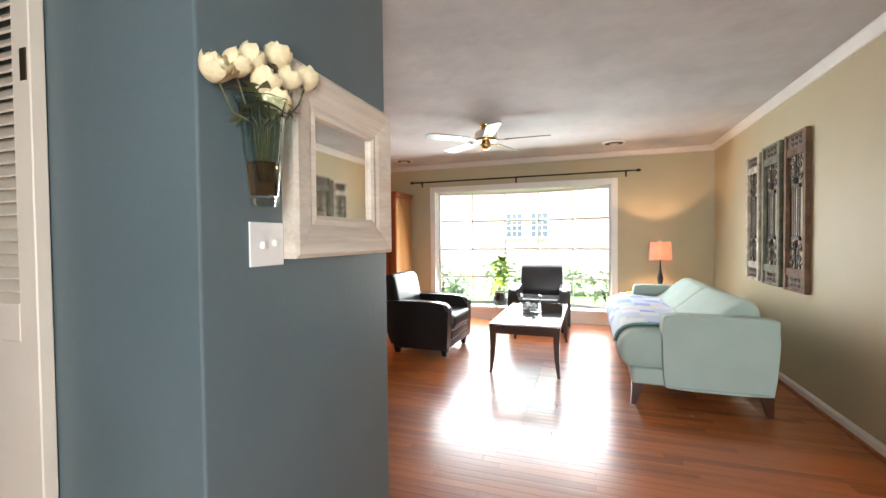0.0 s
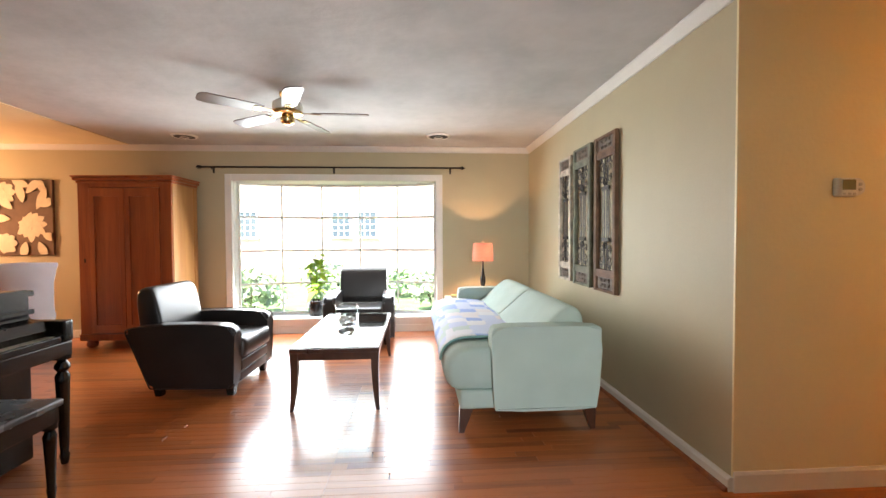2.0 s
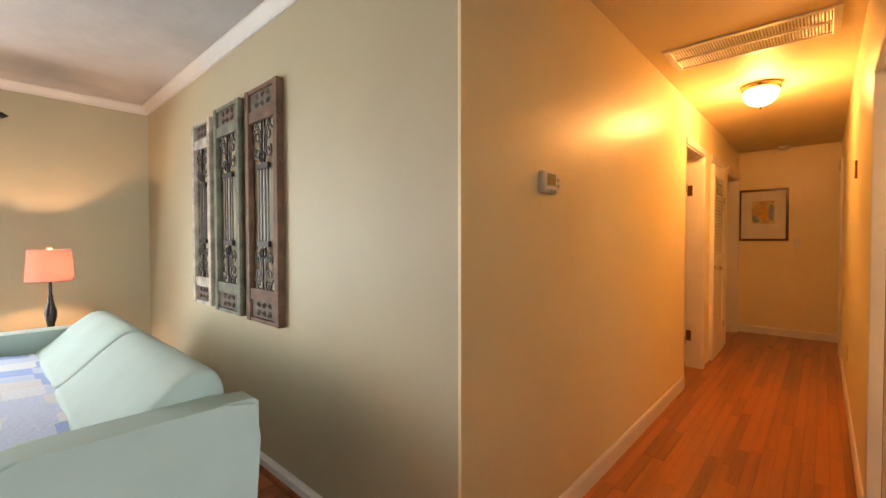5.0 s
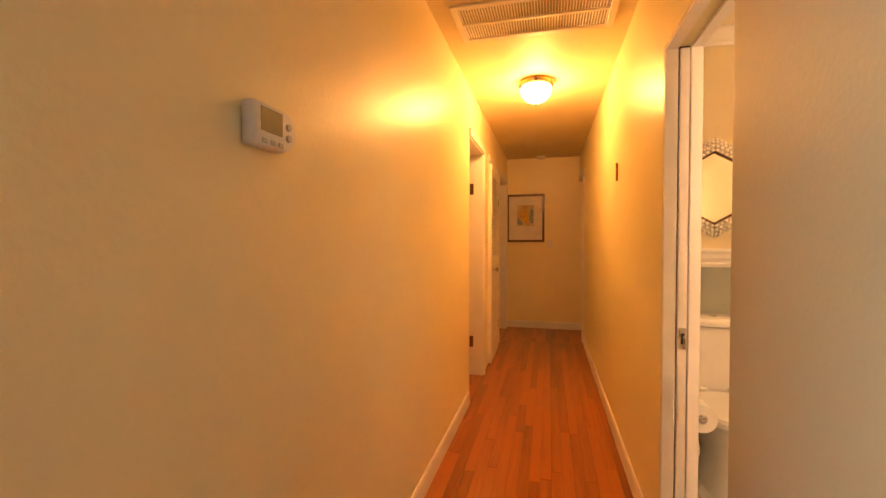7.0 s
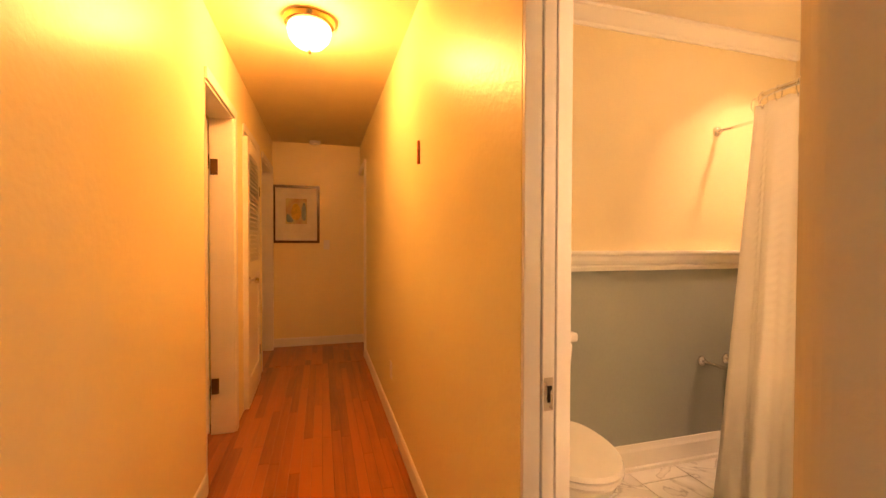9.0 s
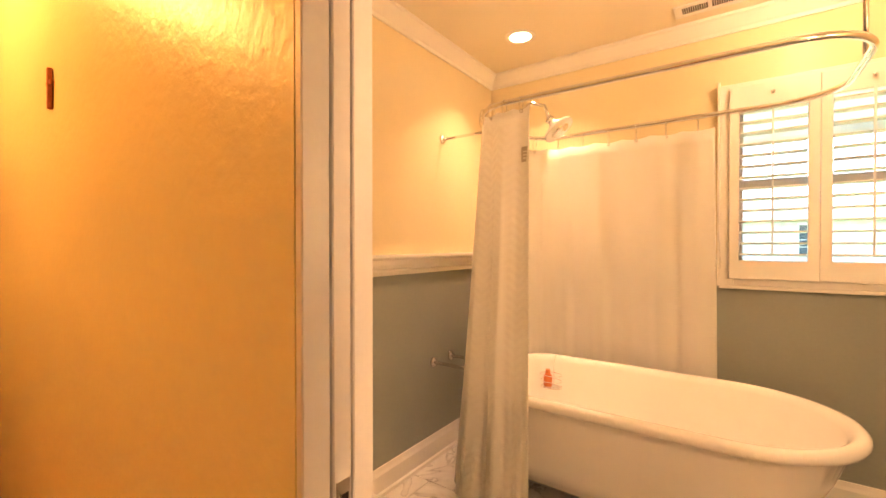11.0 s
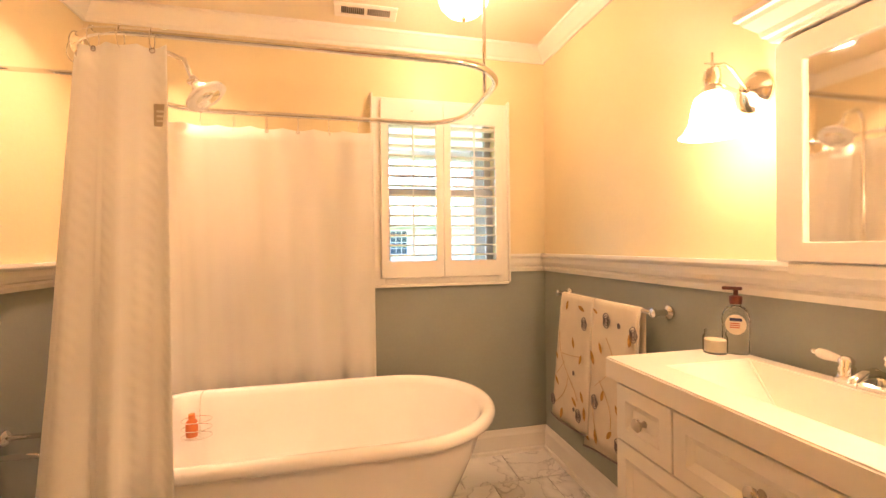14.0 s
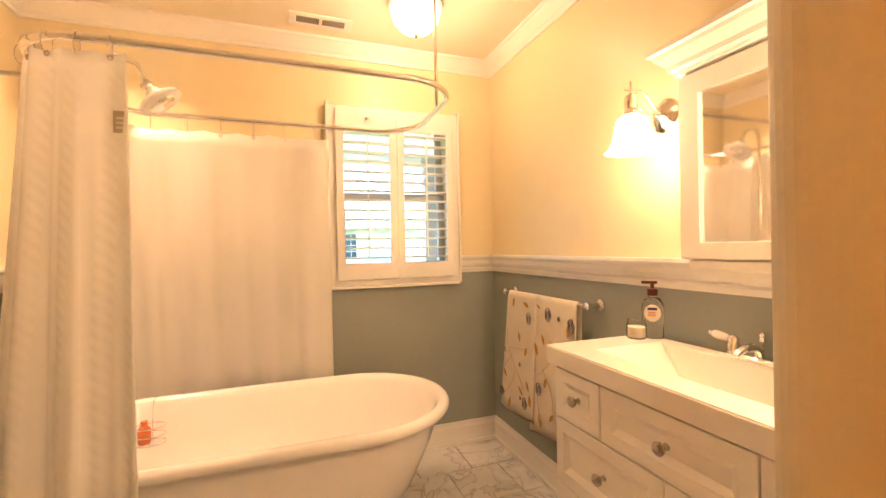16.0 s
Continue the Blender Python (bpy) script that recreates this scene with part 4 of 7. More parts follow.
def table_lamp():
    l = empty("table_lamp", pose(1.685, 5.95, 0.50), "table lamp with a coral drum shade, switched on", "lamp")
    part("base", lathe([(r, z + (0.08 if z > 0.05 else 0)) for r, z in [(0.0, 0), (0.065, 0), (0.065, 0.012), (0.03, 0.022), (0.018, 0.04), (0.022, 0.06), (0.034, 0.11), (0.036, 0.15), (0.022, 0.21), (0.014, 0.25), (0.017, 0.26), (0.011, 0.28), (0.009, 0.38), (0.013, 0.39), (0.008, 0.42), (0.008, 0.46)]], 24), BLACKW, l, smooth=50)
    sh = bpy.data.materials.new("coral_shade")
    sh.use_nodes = True
    nt = sh.node_tree
    pb = nt.nodes["Principled BSDF"]
    pb.inputs["Base Color"].default_value = (0.27, 0.175, 0.16, 1)
    pb.inputs["Roughness"].default_value = 0.9
    tr = nt.nodes.new("ShaderNodeBsdfTranslucent")
    tr.inputs[0].default_value = (0.70, 0.20, 0.17, 1)
    mx = nt.nodes.new("ShaderNodeMixShader")
    mx.inputs[0].default_value = 0.0008
    nt.links.new(pb.outputs[0], mx.inputs[1])
    nt.links.new(tr.outputs[0], mx.inputs[2])
    nt.links.new(mx.outputs[0], nt.nodes["Material Output"].inputs[0])
    b = lathe([(0.132, 0.375), (0.118, 0.595)], 40, caps=False)
    bmesh.ops.solidify(b, geom=b.faces[:], thickness=0.002)
    up = pose(0, 0, 0.08)
    s = part("shade", b, sh, l, "coral fabric drum shade", smooth=50, m=up)
    part("trim", tube([(0.132 * math.cos(a / 20 * math.pi), 0.132 * math.sin(a / 20 * math.pi), 0.376) for a in range(40)], 0.003, 6, closed=True), material("shade_trim", (0.5, 0.2, 0.15), 0.8), s, smooth=True)
    part("harp", boxes([(-0.115, 0.115, -0.0015, 0.0015, 0.585, 0.588), (-0.0015, 0.0015, -0.115, 0.115, 0.585, 0.588), (-0.06, -0.057, -0.0015, 0.0015, 0.42, 0.585), (0.057, 0.06, -0.0015, 0.0015, 0.42, 0.585), (-0.057, 0.057, -0.0015, 0.0015, 0.42, 0.423)]), BRASS, l, m=up)
    part("finial", lathe([(0.0, 0.588), (0.012, 0.59), (0.018, 0.602), (0.012, 0.615), (0.0, 0.622)], 14), material("bone_finial", (0.7, 0.55, 0.4), 0.4), l, smooth=True, m=up)


table_lamp()


def leaf_mesh(length, width, curl, fold=0.15):
    b = bmesh.new()
    n = 7
    rows = []
    for i in range(n + 1):
        t = i / n
        w = width * math.sin(math.pi * min(1, t * 0.97 + 0.03)) ** 0.75 * (1.1 - 0.45 * t)
        z = curl * t * t
        rows.append([b.verts.new((t * length, k * w, -z * length + fold * abs(k) * w)) for k in (-1, -0.5, 0, 0.5, 1)])
    for a, c in zip(rows, rows[1:]):
        for j in range(4):
            b.faces.new((a[j], a[j + 1], c[j + 1], c[j]))
    return b


LEAF = bpy.data.materials.new("thin_green_leaf")
LEAF.use_nodes = True
_nt = LEAF.node_tree
_pb = _nt.nodes["Principled BSDF"]
_pb.inputs["Base Color"].default_value = (0.16, 0.28, 0.05, 1)
_pb.inputs["Roughness"].default_value = 0.4
_tr = _nt.nodes.new("ShaderNodeBsdfTranslucent")
_tr.inputs[0].default_value = (0.50, 0.66, 0.08, 1)
_mx = _nt.nodes.new("ShaderNodeMixShader")
_mx.inputs[0].default_value = 0.7
_nt.links.new(_pb.outputs[0], _mx.inputs[1])
_nt.links.new(_tr.outputs[0], _mx.inputs[2])
_nt.links.new(_mx.outputs[0], _nt.nodes["Material Output"].inputs[0])


def pot_plant():
    p = empty("potted_plant", pose(-0.49, 6.56, WZ0 + 0.001) @ Matrix.Scale(1.12, 4), "leafy green houseplant in a black pot on the window seat", "plant")
    pot = part("pot", lathe([(0.0, 0), (0.075, 0), (0.095, 0.05), (0.10, 0.12), (0.092, 0.16), (0.098, 0.17), (0.098, 0.185), (0.088, 0.185), (0.084, 0.16), (0.0, 0.155)], 28), material("black_glazed_pot", (0.015, 0.015, 0.017), 0.25), p, "glossy black pot", smooth=50)
    part("soil", lathe([(0.0, 0.162), (0.084, 0.162)], 20, caps=False), material("soil", (0.03, 0.02, 0.012), 0.95, vary=0.4, scale=60), pot)
    rnd = random.Random(11)
    meshes = [mesh_of(leaf_mesh(l, w, c), "leaf", LEAF, True) for l, w, c in ((0.15, 0.042, 0.5), (0.12, 0.034, 0.3), (0.17, 0.048, 0.7))]
    stalk = material("green_stalk", (0.12, 0.17, 0.05), 0.6)
    for k, (lx, ly, h) in enumerate(((0.0, 0.0, 0.74), (0.03, 0.02, 0.60), (-0.03, 0.01, 0.66), (0.01, -0.03, 0.48))):
        top = Vector((lx * 2.2, ly * 2.2 - 0.02, 0.15 + h * 0.8))
        path = [Vector((lx, ly, 0.15)).lerp(top, t) + Vector((0.015 * math.sin(5 * t + k), 0.01 * math.cos(4 * t), 0)) for t in (0, 0.25, 0.5, 0.75, 1)]
        part("stem", tube(path, 0.006, 7, taper=0.5), stalk, p, smooth=True)
        for i in range(13):
            t = 0.28 + 0.72 * i / 12
            q = path[0].lerp(top, t)
            o = new("leaf", rnd.choice(meshes))
            o.parent = p
            o.matrix_basis = pose(q.x, q.y, q.z, rnd.uniform(-25, 25), rnd.uniform(-55, 25), i * 137.5 + k * 60)


pot_plant()


def ceiling_fan():
    f = empty("ceiling_fan", pose(-0.185, 4.355, TOP), "brass and white ceiling fan with five blades", "ceiling fan")
    part("canopy", lathe([(0.065, 0), (0.065, -0.02), (0.045, -0.05), (0.035, -0.06)], 28), BRASS, f, smooth=50)
    part("motor_housing", lathe([(0.035, -0.055), (0.085, -0.065), (0.115, -0.085), (0.12, -0.13), (0.11, -0.15)], 32), material("cream_enamel", (0.70, 0.66, 0.58), 0.25), f, "cream enamel motor housing", smooth=50)
    part("band", lathe([(0.112, -0.149), (0.122, -0.155), (0.118, -0.175), (0.08, -0.19)], 32), BRASS, f, smooth=50)
    part("switch_housing", lathe([(0.05, -0.19), (0.055, -0.20), (0.052, -0.24), (0.035, -0.255), (0.012, -0.262), (0, -0.264)], 24), BRASS, f, smooth=50)
    blade = wood("walnut_blade", (0.11, 0.055, 0.03), (0.04, 0.018, 0.01), 0.32, "X", 8, False, 0.25)
    b = bmesh.new()
    out = [(0.20, -0.05), (0.24, -0.06), (0.60, -0.072), (0.645, -0.06), (0.66, -0.03), (0.66, 0.03), (0.645, 0.06), (0.60, 0.072), (0.24, 0.06), (0.20, 0.05)]
    hi = [b.verts.new((x, y, 0.004)) for x, y in out]
    lo = [b.verts.new((x, y, -0.004)) for x, y in out]
    b.faces.new(hi)
    b.faces.new(lo[::-1])
    for i in range(len(out)):
        b.faces.new((hi[i], lo[i], lo[(i + 1) % len(out)], hi[(i + 1) % len(out)]))
    bl = mesh_of(b, "blade", blade)
    ir = mesh_of(boxes([(0.09, 0.22, -0.014, 0.014, -0.004, 0.002), (0.20, 0.27, -0.035, 0.035, -0.009, -0.0045)], 0.002), "blade_iron", BRASS)
    for i in range(5):
        a = new("blade", bl)
        a.parent = f
        a.matrix_basis = pose(0, 0, -0.165, 0, 0, 72 * i + 2) @ pose(0, 0, 0, 11, 0, 0)
        k = new("blade_iron", ir)
        k.parent = f
        k.matrix_basis = pose(0, 0, -0.165, 0, 0, 72 * i + 2) @ pose(0, 0, 0, 11, 0, 0)


ceiling_fan()


def round_vent(x, y):
    v = empty("ceiling_vent", pose(x, y, TOP), "round white ceiling air diffuser", "vent", "round ceiling vents")
    part("rim", lathe([(0.09, 0.0), (0.14, 0.0), (0.14, -0.006), (0.122, -0.019), (0.112, -0.016), (0.09, 0.0)], 36, caps=False), TRIM, v, smooth=40)
    # Flat dark disc put in for the shade up the duct.
    part("throat_shade", lathe([(0.0, -0.012), (0.112, -0.012), (0.112, -0.015), (0.0, -0.015)], 30), IRON, v)
    for r in (0.05,):
        part("ring", lathe([(r - 0.012, -0.016), (r, -0.024), (r + 0.002, -0.022), (r - 0.009, -0.0155)], 30, caps=False), TRIM, v, smooth=True)


round_vent(-1.80, 5.86)
round_vent(1.13, 5.74)


def scroll(x0, z0, r, turns, sign, n=26, start=0.0):
    return [Vector((x0 + sign * r * (1 - 0.75 * i / n) * math.cos(start + turns * 2 * math.pi * i / n), 0, z0 + r * (1 - 0.75 * i / n) * math.sin(start + turns * 2 * math.pi * i / n))) for i in range(n + 1)]


PEWTER = material("grey_worn_iron", (0.12, 0.11, 0.10), 0.5, 0.5, vary=0.3, scale=30, bump=0.0006, bump_scale=150)
CARVED = material("dark_carved_wood", (0.13, 0.10, 0.075), 0.7, vary=0.4, scale=25, bump=0.003, bump_scale=60)


def iron_panel(yc, w, z0, z1, colour, tone):
    p = empty("wall_panel", pose(EW, yc, (z0 + z1) / 2, 0, 0, 90), f"weathered {tone} window panel with wrought-iron scrollwork, hung on the wall", "wall panel", "iron scroll panels")
    H, W = (z1 - z0) / 2, w / 2
    k = W / 0.18
    wd = material("worn_" + tone.replace(" ", "_") + "_wood", colour, 0.7, vary=0.45, scale=11, bump=0.0015, bump_scale=70)
    for s in (-1, 1):
        part("stile", box(s * W - s * 0.040, s * W, 0.004, 0.040, -H, H, 0.003), wd, p)
        for a, c in ((H - 0.022, H), (H - 0.180, H - 0.118)):
            lo, hi = sorted((s * a, s * c))
            part("rail", box(-W + 0.0405, W - 0.0405, 0.006, 0.036, lo, hi, 0.003), wd, p)
        zc = s * (H - 0.070)
        part("carved_block", box(-W + 0.041, W - 0.041, 0.008, 0.024, zc - 0.046, zc + 0.046), CARVED, p, "dark carved wooden block")
        for q in range(2):
            for i in range(3):
                part("carving", tube([v + Vector((0, 0.026, 0)) for v in scroll((i - 1) * 0.062 * k, zc - 0.022 + 0.044 * q, 0.019, 1.2, 1 if (i + q) % 2 else -1)], 0.0035, 6), CARVED, p, smooth=True)
    for x in (-0.052, -0.020, 0.020, 0.052):
        x *= k
        part("bar", box(x - 0.0045, x + 0.0045, 0.018, 0.026, -H + 0.43, H - 0.43), PEWTER, p, "pewter-grey iron bar")
    for s in (-1, 1):
        for x in (-0.016, 0.016):
            part("bar", box(x * k - 0.0035, x * k + 0.0035, 0.017, 0.025, *sorted((s * (H - 0.43), s * (H - 0.18)))), IRON, p)
        part("collar", box(-0.064 * k, 0.064 * k, 0.014, 0.032, *sorted((s * (H - 0.435), s * (H - 0.405))), 0.003), IRON, p)
        part("rosette", tube([Vector((0.030 * k * math.cos(a / 9 * math.pi), 0.028, s * (H - 0.372) + 0.026 * math.sin(a / 9 * math.pi))) for a in range(18)], 0.0055, 6, closed=True), IRON, p, smooth=True)
        for sx in (-1, 1):
            for zc, r, tn, st in ((H - 0.255, 0.048, 1.25, 0.4), (H - 0.345, 0.036, -1.2, 0.9), (H - 0.205, 0.022, -1.1, 1.5)):
                pts = [Vector((v.x, 0.024, s * v.z)) for v in scroll(sx * 0.062 * k, zc, r * k, tn, sx, start=st)]
                part("scroll", tube(pts, 0.0046, 6), PEWTER, p, smooth=True)
            leaf = tube([Vector((sx * (0.018 + 0.045 * t) * k, 0.022, s * (H - 0.385 + 0.17 * t + 0.02 * math.sin(3 * t)))) for t in (0, 0.25, 0.5, 0.75, 1)], 0.0065, 6, taper=0.35)
            part("iron_leaf", leaf, PEWTER, p, smooth=True)


iron_panel(4.935, 0.33, 0.815, 2.03, (0.50, 0.46, 0.38), "whitewashed")
iron_panel(4.508, 0.375, 0.805, 2.05, (0.155, 0.16, 0.115), "grey-green")
iron_panel(4.046, 0.368, 0.80, 2.05, (0.15, 0.082, 0.045), "brown")

# ---------------------------------------------------------------- foyer corner


def wall_mirror():
    m = empty("wall_mirror", pose(0.001, 1.325, 1.473, 0, 0, 90), "whitewashed wooden framed mirror on the blue-grey wall", "mirror")
    ww = wood("whitewashed_wood", (0.78, 0.70, 0.58), (0.44, 0.36, 0.29), 0.6, "X", 10, False)
    W, H, F = 0.305, 0.283, 0.13
    prof = [(0, 0), (F, 0), (F, 0.022), (F - 0.012, 0.030), (F - 0.03, 0.026), (F - 0.045, 0.034), (0.03, 0.046), (0.012, 0.050), (0, 0.042)]
    pts = [Vector((-W, 0, -H)), Vector((W, 0, -H)), Vector((W, 0, H)), Vector((-W, 0, H))]
    b = bmesh.new()
    rings = []
    for i, p in enumerate(pts):
        inw = Vector((-math.copysign(1, p.x), 0, -math.copysign(1, p.z)))
        rings.append([b.verts.new(p + inw * o + Vector((0, -d, 0))) for o, d in prof])
    for i in range(4):
        a, c = rings[i], rings[(i + 1) % 4]
        for k in range(len(prof)):
            b.faces.new((a[k], a[(k + 1) % len(prof)], c[(k + 1) % len(prof)], c[k]))
    part("frame", b, ww, m)
    part("glass", box(-W + F - 0.01, W - F + 0.01, -0.010, -0.006, -H + F - 0.01, H - F + 0.01), MIRROR, m)


wall_mirror()


def wall_vase():
    v = empty("wall_vase", pose(0.0, 0.887, 1.328), "greenish glass wall vase of dried cream roses", "vase")
    prof = [(0.028, 0.0), (0.032, 0.004), (0.034, 0.02), (0.055, 0.232), (0.066, 0.262), (0.062, 0.262), (0.050, 0.228), (0.030, 0.024), (0.0, 0.02)]
    part("glass", lathe(prof, 8, m=pose(0.060, 0, 0, 0, 0, 8)), clear("green_glass", (0.86, 0.97, 0.93), 0.05, 1.22), v, "tapered greenish glass")
    part("water", lathe([(0.0, 0.026), (0.0295, 0.026), (0.0375, 0.108), (0.0, 0.108)], 8, m=pose(0.060, 0, 0, 0, 0, 8)), clear("amber_water", (0.72, 0.34, 0.16), 0.05, 1.25), v, "amber brown water")
    petal = material("dried_cream_petals", (0.82, 0.68, 0.42), 0.8, vary=0.2, scale=25, bump=0.001, bump_scale=120)
    stemm = material("dry_green_stem", (0.13, 0.125, 0.05), 0.8, vary=0.3, scale=40)
    rnd = random.Random(7)
    spots = ((-0.128, 0.300, 0.05), (-0.074, 0.328, 0.05), (-0.022, 0.360, 0.05), (0.068, 0.402, 0.05), (-0.005, 0.308, 0.075), (0.093, 0.350, 0.065), (0.182, 0.382, 0.05), (0.024, 0.270, 0.085))
    for dy, dz, dx in spots:
        part("stem", tube([(0.060, dy * 0.10, 0.06), (0.060, dy * 0.25, 0.2), (dx + 0.01, dy * 0.75, dz - 0.09), (dx, dy, dz - 0.02)], 0.0024, 6), stemm, v, smooth=True)
        b = bmesh.new()
        for ring, (cnt, r, top) in enumerate(((3, 0.011, 80), (4, 0.017, 72), (5, 0.023, 60), (6, 0.027, 38))):
            for i in range(cnt):
                a = 2 * math.pi * (i + 0.45 * ring) / cnt + rnd.uniform(-0.2, 0.2)
                wide = 1.25 * math.pi / cnt
                rim, wave, top_i = rnd.uniform(0.2, 1.5), rnd.uniform(0, 6.28), top + rnd.uniform(-22, 14)
                rows = []
                for s in range(7):
                    t = s / 6
                    lat = radians(-75 + (75 + top_i) * t)
                    flare = r * (1 + 0.30 * t ** 4 * rim) + rnd.uniform(-0.0009, 0.0009)
                    rows.append([b.verts.new((flare * math.cos(lat) * math.cos(a + wide * k * (1 - 0.25 * t ** 4)), flare * math.cos(lat) * math.sin(a + wide * k * (1 - 0.25 * t ** 4)), r * 1.05 * math.sin(lat) * (1 - 0.10 * abs(k) * t) + 0.0045 * t * t * math.sin(3.2 * k + wave))) for k in (-1, -0.5, 0, 0.5, 1)])
                for a1, c1 in zip(rows, rows[1:]):
                    for j in range(4):
                        b.faces.new((a1[j], a1[j + 1], c1[j + 1], c1[j]))
        fl = part("rose", b, petal, v, smooth=True, m=pose(dx, dy, dz, rnd.uniform(-15, 15), 25 + rnd.uniform(-15, 15), rnd.uniform(0, 90)) @ Matrix.Scale(rnd.uniform(1.15, 1.32), 4))
    lm = mesh_of(leaf_mesh(0.07, 0.02, 0.6), "leaf", stemm, True)
    for i in range(18):
        o = new("leaf", lm)
        o.parent = v
        o.matrix_basis = pose(0.06, rnd.uniform(-0.03, 0.04), 0.245 + rnd.uniform(-0.05, 0.035), 0, rnd.uniform(-70, 10), i * 40)


wall_vase()


def switch_plate(name, m, w, h, toggles, label):
    s = empty(name, m, label, "light switch")
    part("plate", box(-w / 2, w / 2, -0.006, 0, -h / 2, h / 2, 0.0025), TRIM, s)
    for i in range(toggles):
        x = (i - (toggles - 1) / 2) * 0.046
        part("toggle", box(x - 0.005, x + 0.005, -0.019, -0.006, -0.006 if i % 2 else -0.012, 0.012 if i % 2 else 0.006, 0.002), TRIM, s)
    return s


switch_plate("light_switch", pose(0.0, 0.955, 1.233, 0, 0, 90), 0.125, 0.118, 2, "white double light switch plate on the blue-grey wall")


def louver_door(m, w, h, label, knob=True, paint=None):
    paint = paint or TRIM
    d = empty("louvered_door", m, label, "door")
    s, t = 0.075, 0.035
    part("stile", box(0, s, -t, 0, 0.01, h, 0.003, 1), paint, d)
    part("stile", box(w - s, w, -t, 0, 0.01, h, 0.003, 1), paint, d)
    for z0, z1 in ((0.01, 0.21), (0.98, 1.08), (h - 0.11, h)):
        part("rail", box(s, w - s, -t, 0, z0, z1, 0.003, 1), paint, d)
    me = mesh_of(box(s - 0.005, w - s + 0.005, -0.028, 0.028, -0.003, 0.003, 0.001, 1), "slat", paint)
    part("panel", box(s, w - s, -t + 0.010, -0.010, 0.21, 0.98), paint, d)
    z = 1.10
    while z < h - 0.12:
        o = new("slat", me)
        o.parent = d
        o.matrix_basis = pose(0, -t / 2, z, -48, 0, 0)
        z += 0.034
    for z in (0.25, h - 0.37):
        part("hinge", box(0.010, 0.036, 0, 0.003, z, z + 0.082, 0.001, 1), material("bronze_hinge", (0.10, 0.06, 0.03), 0.4, 0.8), d, "dark bronze hinge")
    if knob:
        part("knob", lathe([(0.0, 0), (0.026, 0), (0.026, 0.006), (0.009, 0.010), (0.009, 0.03), (0.024, 0.04), (0.026, 0.055), (0.016, 0.064), (0, 0.066)], 18, m=pose(w - 0.045, 0, 0.95, -90, 0, 0)), NICKEL, d, smooth=50)
    return d


louver_door(pose(-0.516, 0.748, 0, 0, 0, 180) @ Matrix.Translation((0, 0.036, 0)), 0.62, 2.03, "white louvered closet door beside the blue-grey wall", paint=material("cream_door_paint", (0.78, 0.68, 0.56), 0.4, vary=0.04, scale=4.0))

# ---------------------------------------------------------------- hall
HZ = 2.40
BRONZE = material("bronze_hinge_metal", (0.16, 0.09, 0.045), 0.4, 0.8, vary=0.2)


def thermostat():
    t = empty("thermostat", pose(2.930, HN, 1.474, 0, 0, 0), "white digital thermostat on the hall wall", "thermostat")
    part("body", rounded(-0.064, 0.044, -0.032, 0.0, -0.046, 0.044, 0.010, 3), material("white_plastic", (0.78, 0.76, 0.72), 0.4), t, smooth=40)
    part("end_cap", lathe([(0.0, 0.03), (0.042, 0.03), (0.042, 0.0)], 20, m=pose(0.036, 0, 0, 90, 0, 0)), material("white_plastic_cap", (0.76, 0.74, 0.70), 0.4), t, smooth=40)
    part("screen", box(-0.042, 0.026, -0.034, -0.032, -0.014, 0.034), material("grey_green_lcd", (0.20, 0.19, 0.12), 0.2), t, "grey-green display")
    for i in range(3):
        part("button", box(-0.040 + i * 0.026, -0.024 + i * 0.026, -0.035, -0.032, -0.038, -0.028, 0.0012, 1), material("grey_button", (0.5, 0.48, 0.44), 0.5), t)
    for z in (-0.012, 0.012):
        part("button", lathe([(0.008, 0.0), (0.008, 0.005), (0, 0.006)], 12, m=pose(0.050, -0.03, z, 90, 0, 0)), material("grey_round_button", (0.5, 0.48, 0.44), 0.5), t)


thermostat()


def door_casing(name, x0, x1, y, side, top=2.03, w=0.06):
    s = 1 if side > 0 else -1
    a, b_ = sorted((y, y + s * 0.018))
    structure(name, boxes([(x0 - w, x0, a, b_, 0, top + w), (x1, x1 + w, a, b_, 0, top + w), (x0, x1, a, b_, top, top + w)], 0.003), TRIM, "white painted door casing")


def hall_jamb(name, x0, x1, top=2.03):
    structure(name, boxes([(x0, x0 + 0.012, HN - 0.004, HN + 0.134, 0, top - 0.012), (x1 - 0.012, x1, HN - 0.004, HN + 0.134, 0, top - 0.012), (x0, x1, HN - 0.004, HN + 0.134, top - 0.012, top)]), TRIM, "white painted door jamb")


for k, (a, c) in enumerate(((5.29, 5.98), (6.32, 7.02), (7.30, 8.10))):
    hall_jamb(f"trim_jamb_{k + 1}", a, c)
    structure(f"trim_hall_casing_{k + 1}", boxes([(c, c + 0.06, HN - 0.018, HN, 0, 2.09), (a, c, HN - 0.018, HN, 2.03, 2.09)], 0.003), TRIM, "white painted door casing")
structure("trim_end_casing", boxes([(7.49, 7.55, HS, HS + 0.020, 0, 2.11), (7.55, 8.20, HS, HS + 0.020, 2.05, 2.11)], 0.003), TRIM, "white painted door casing")


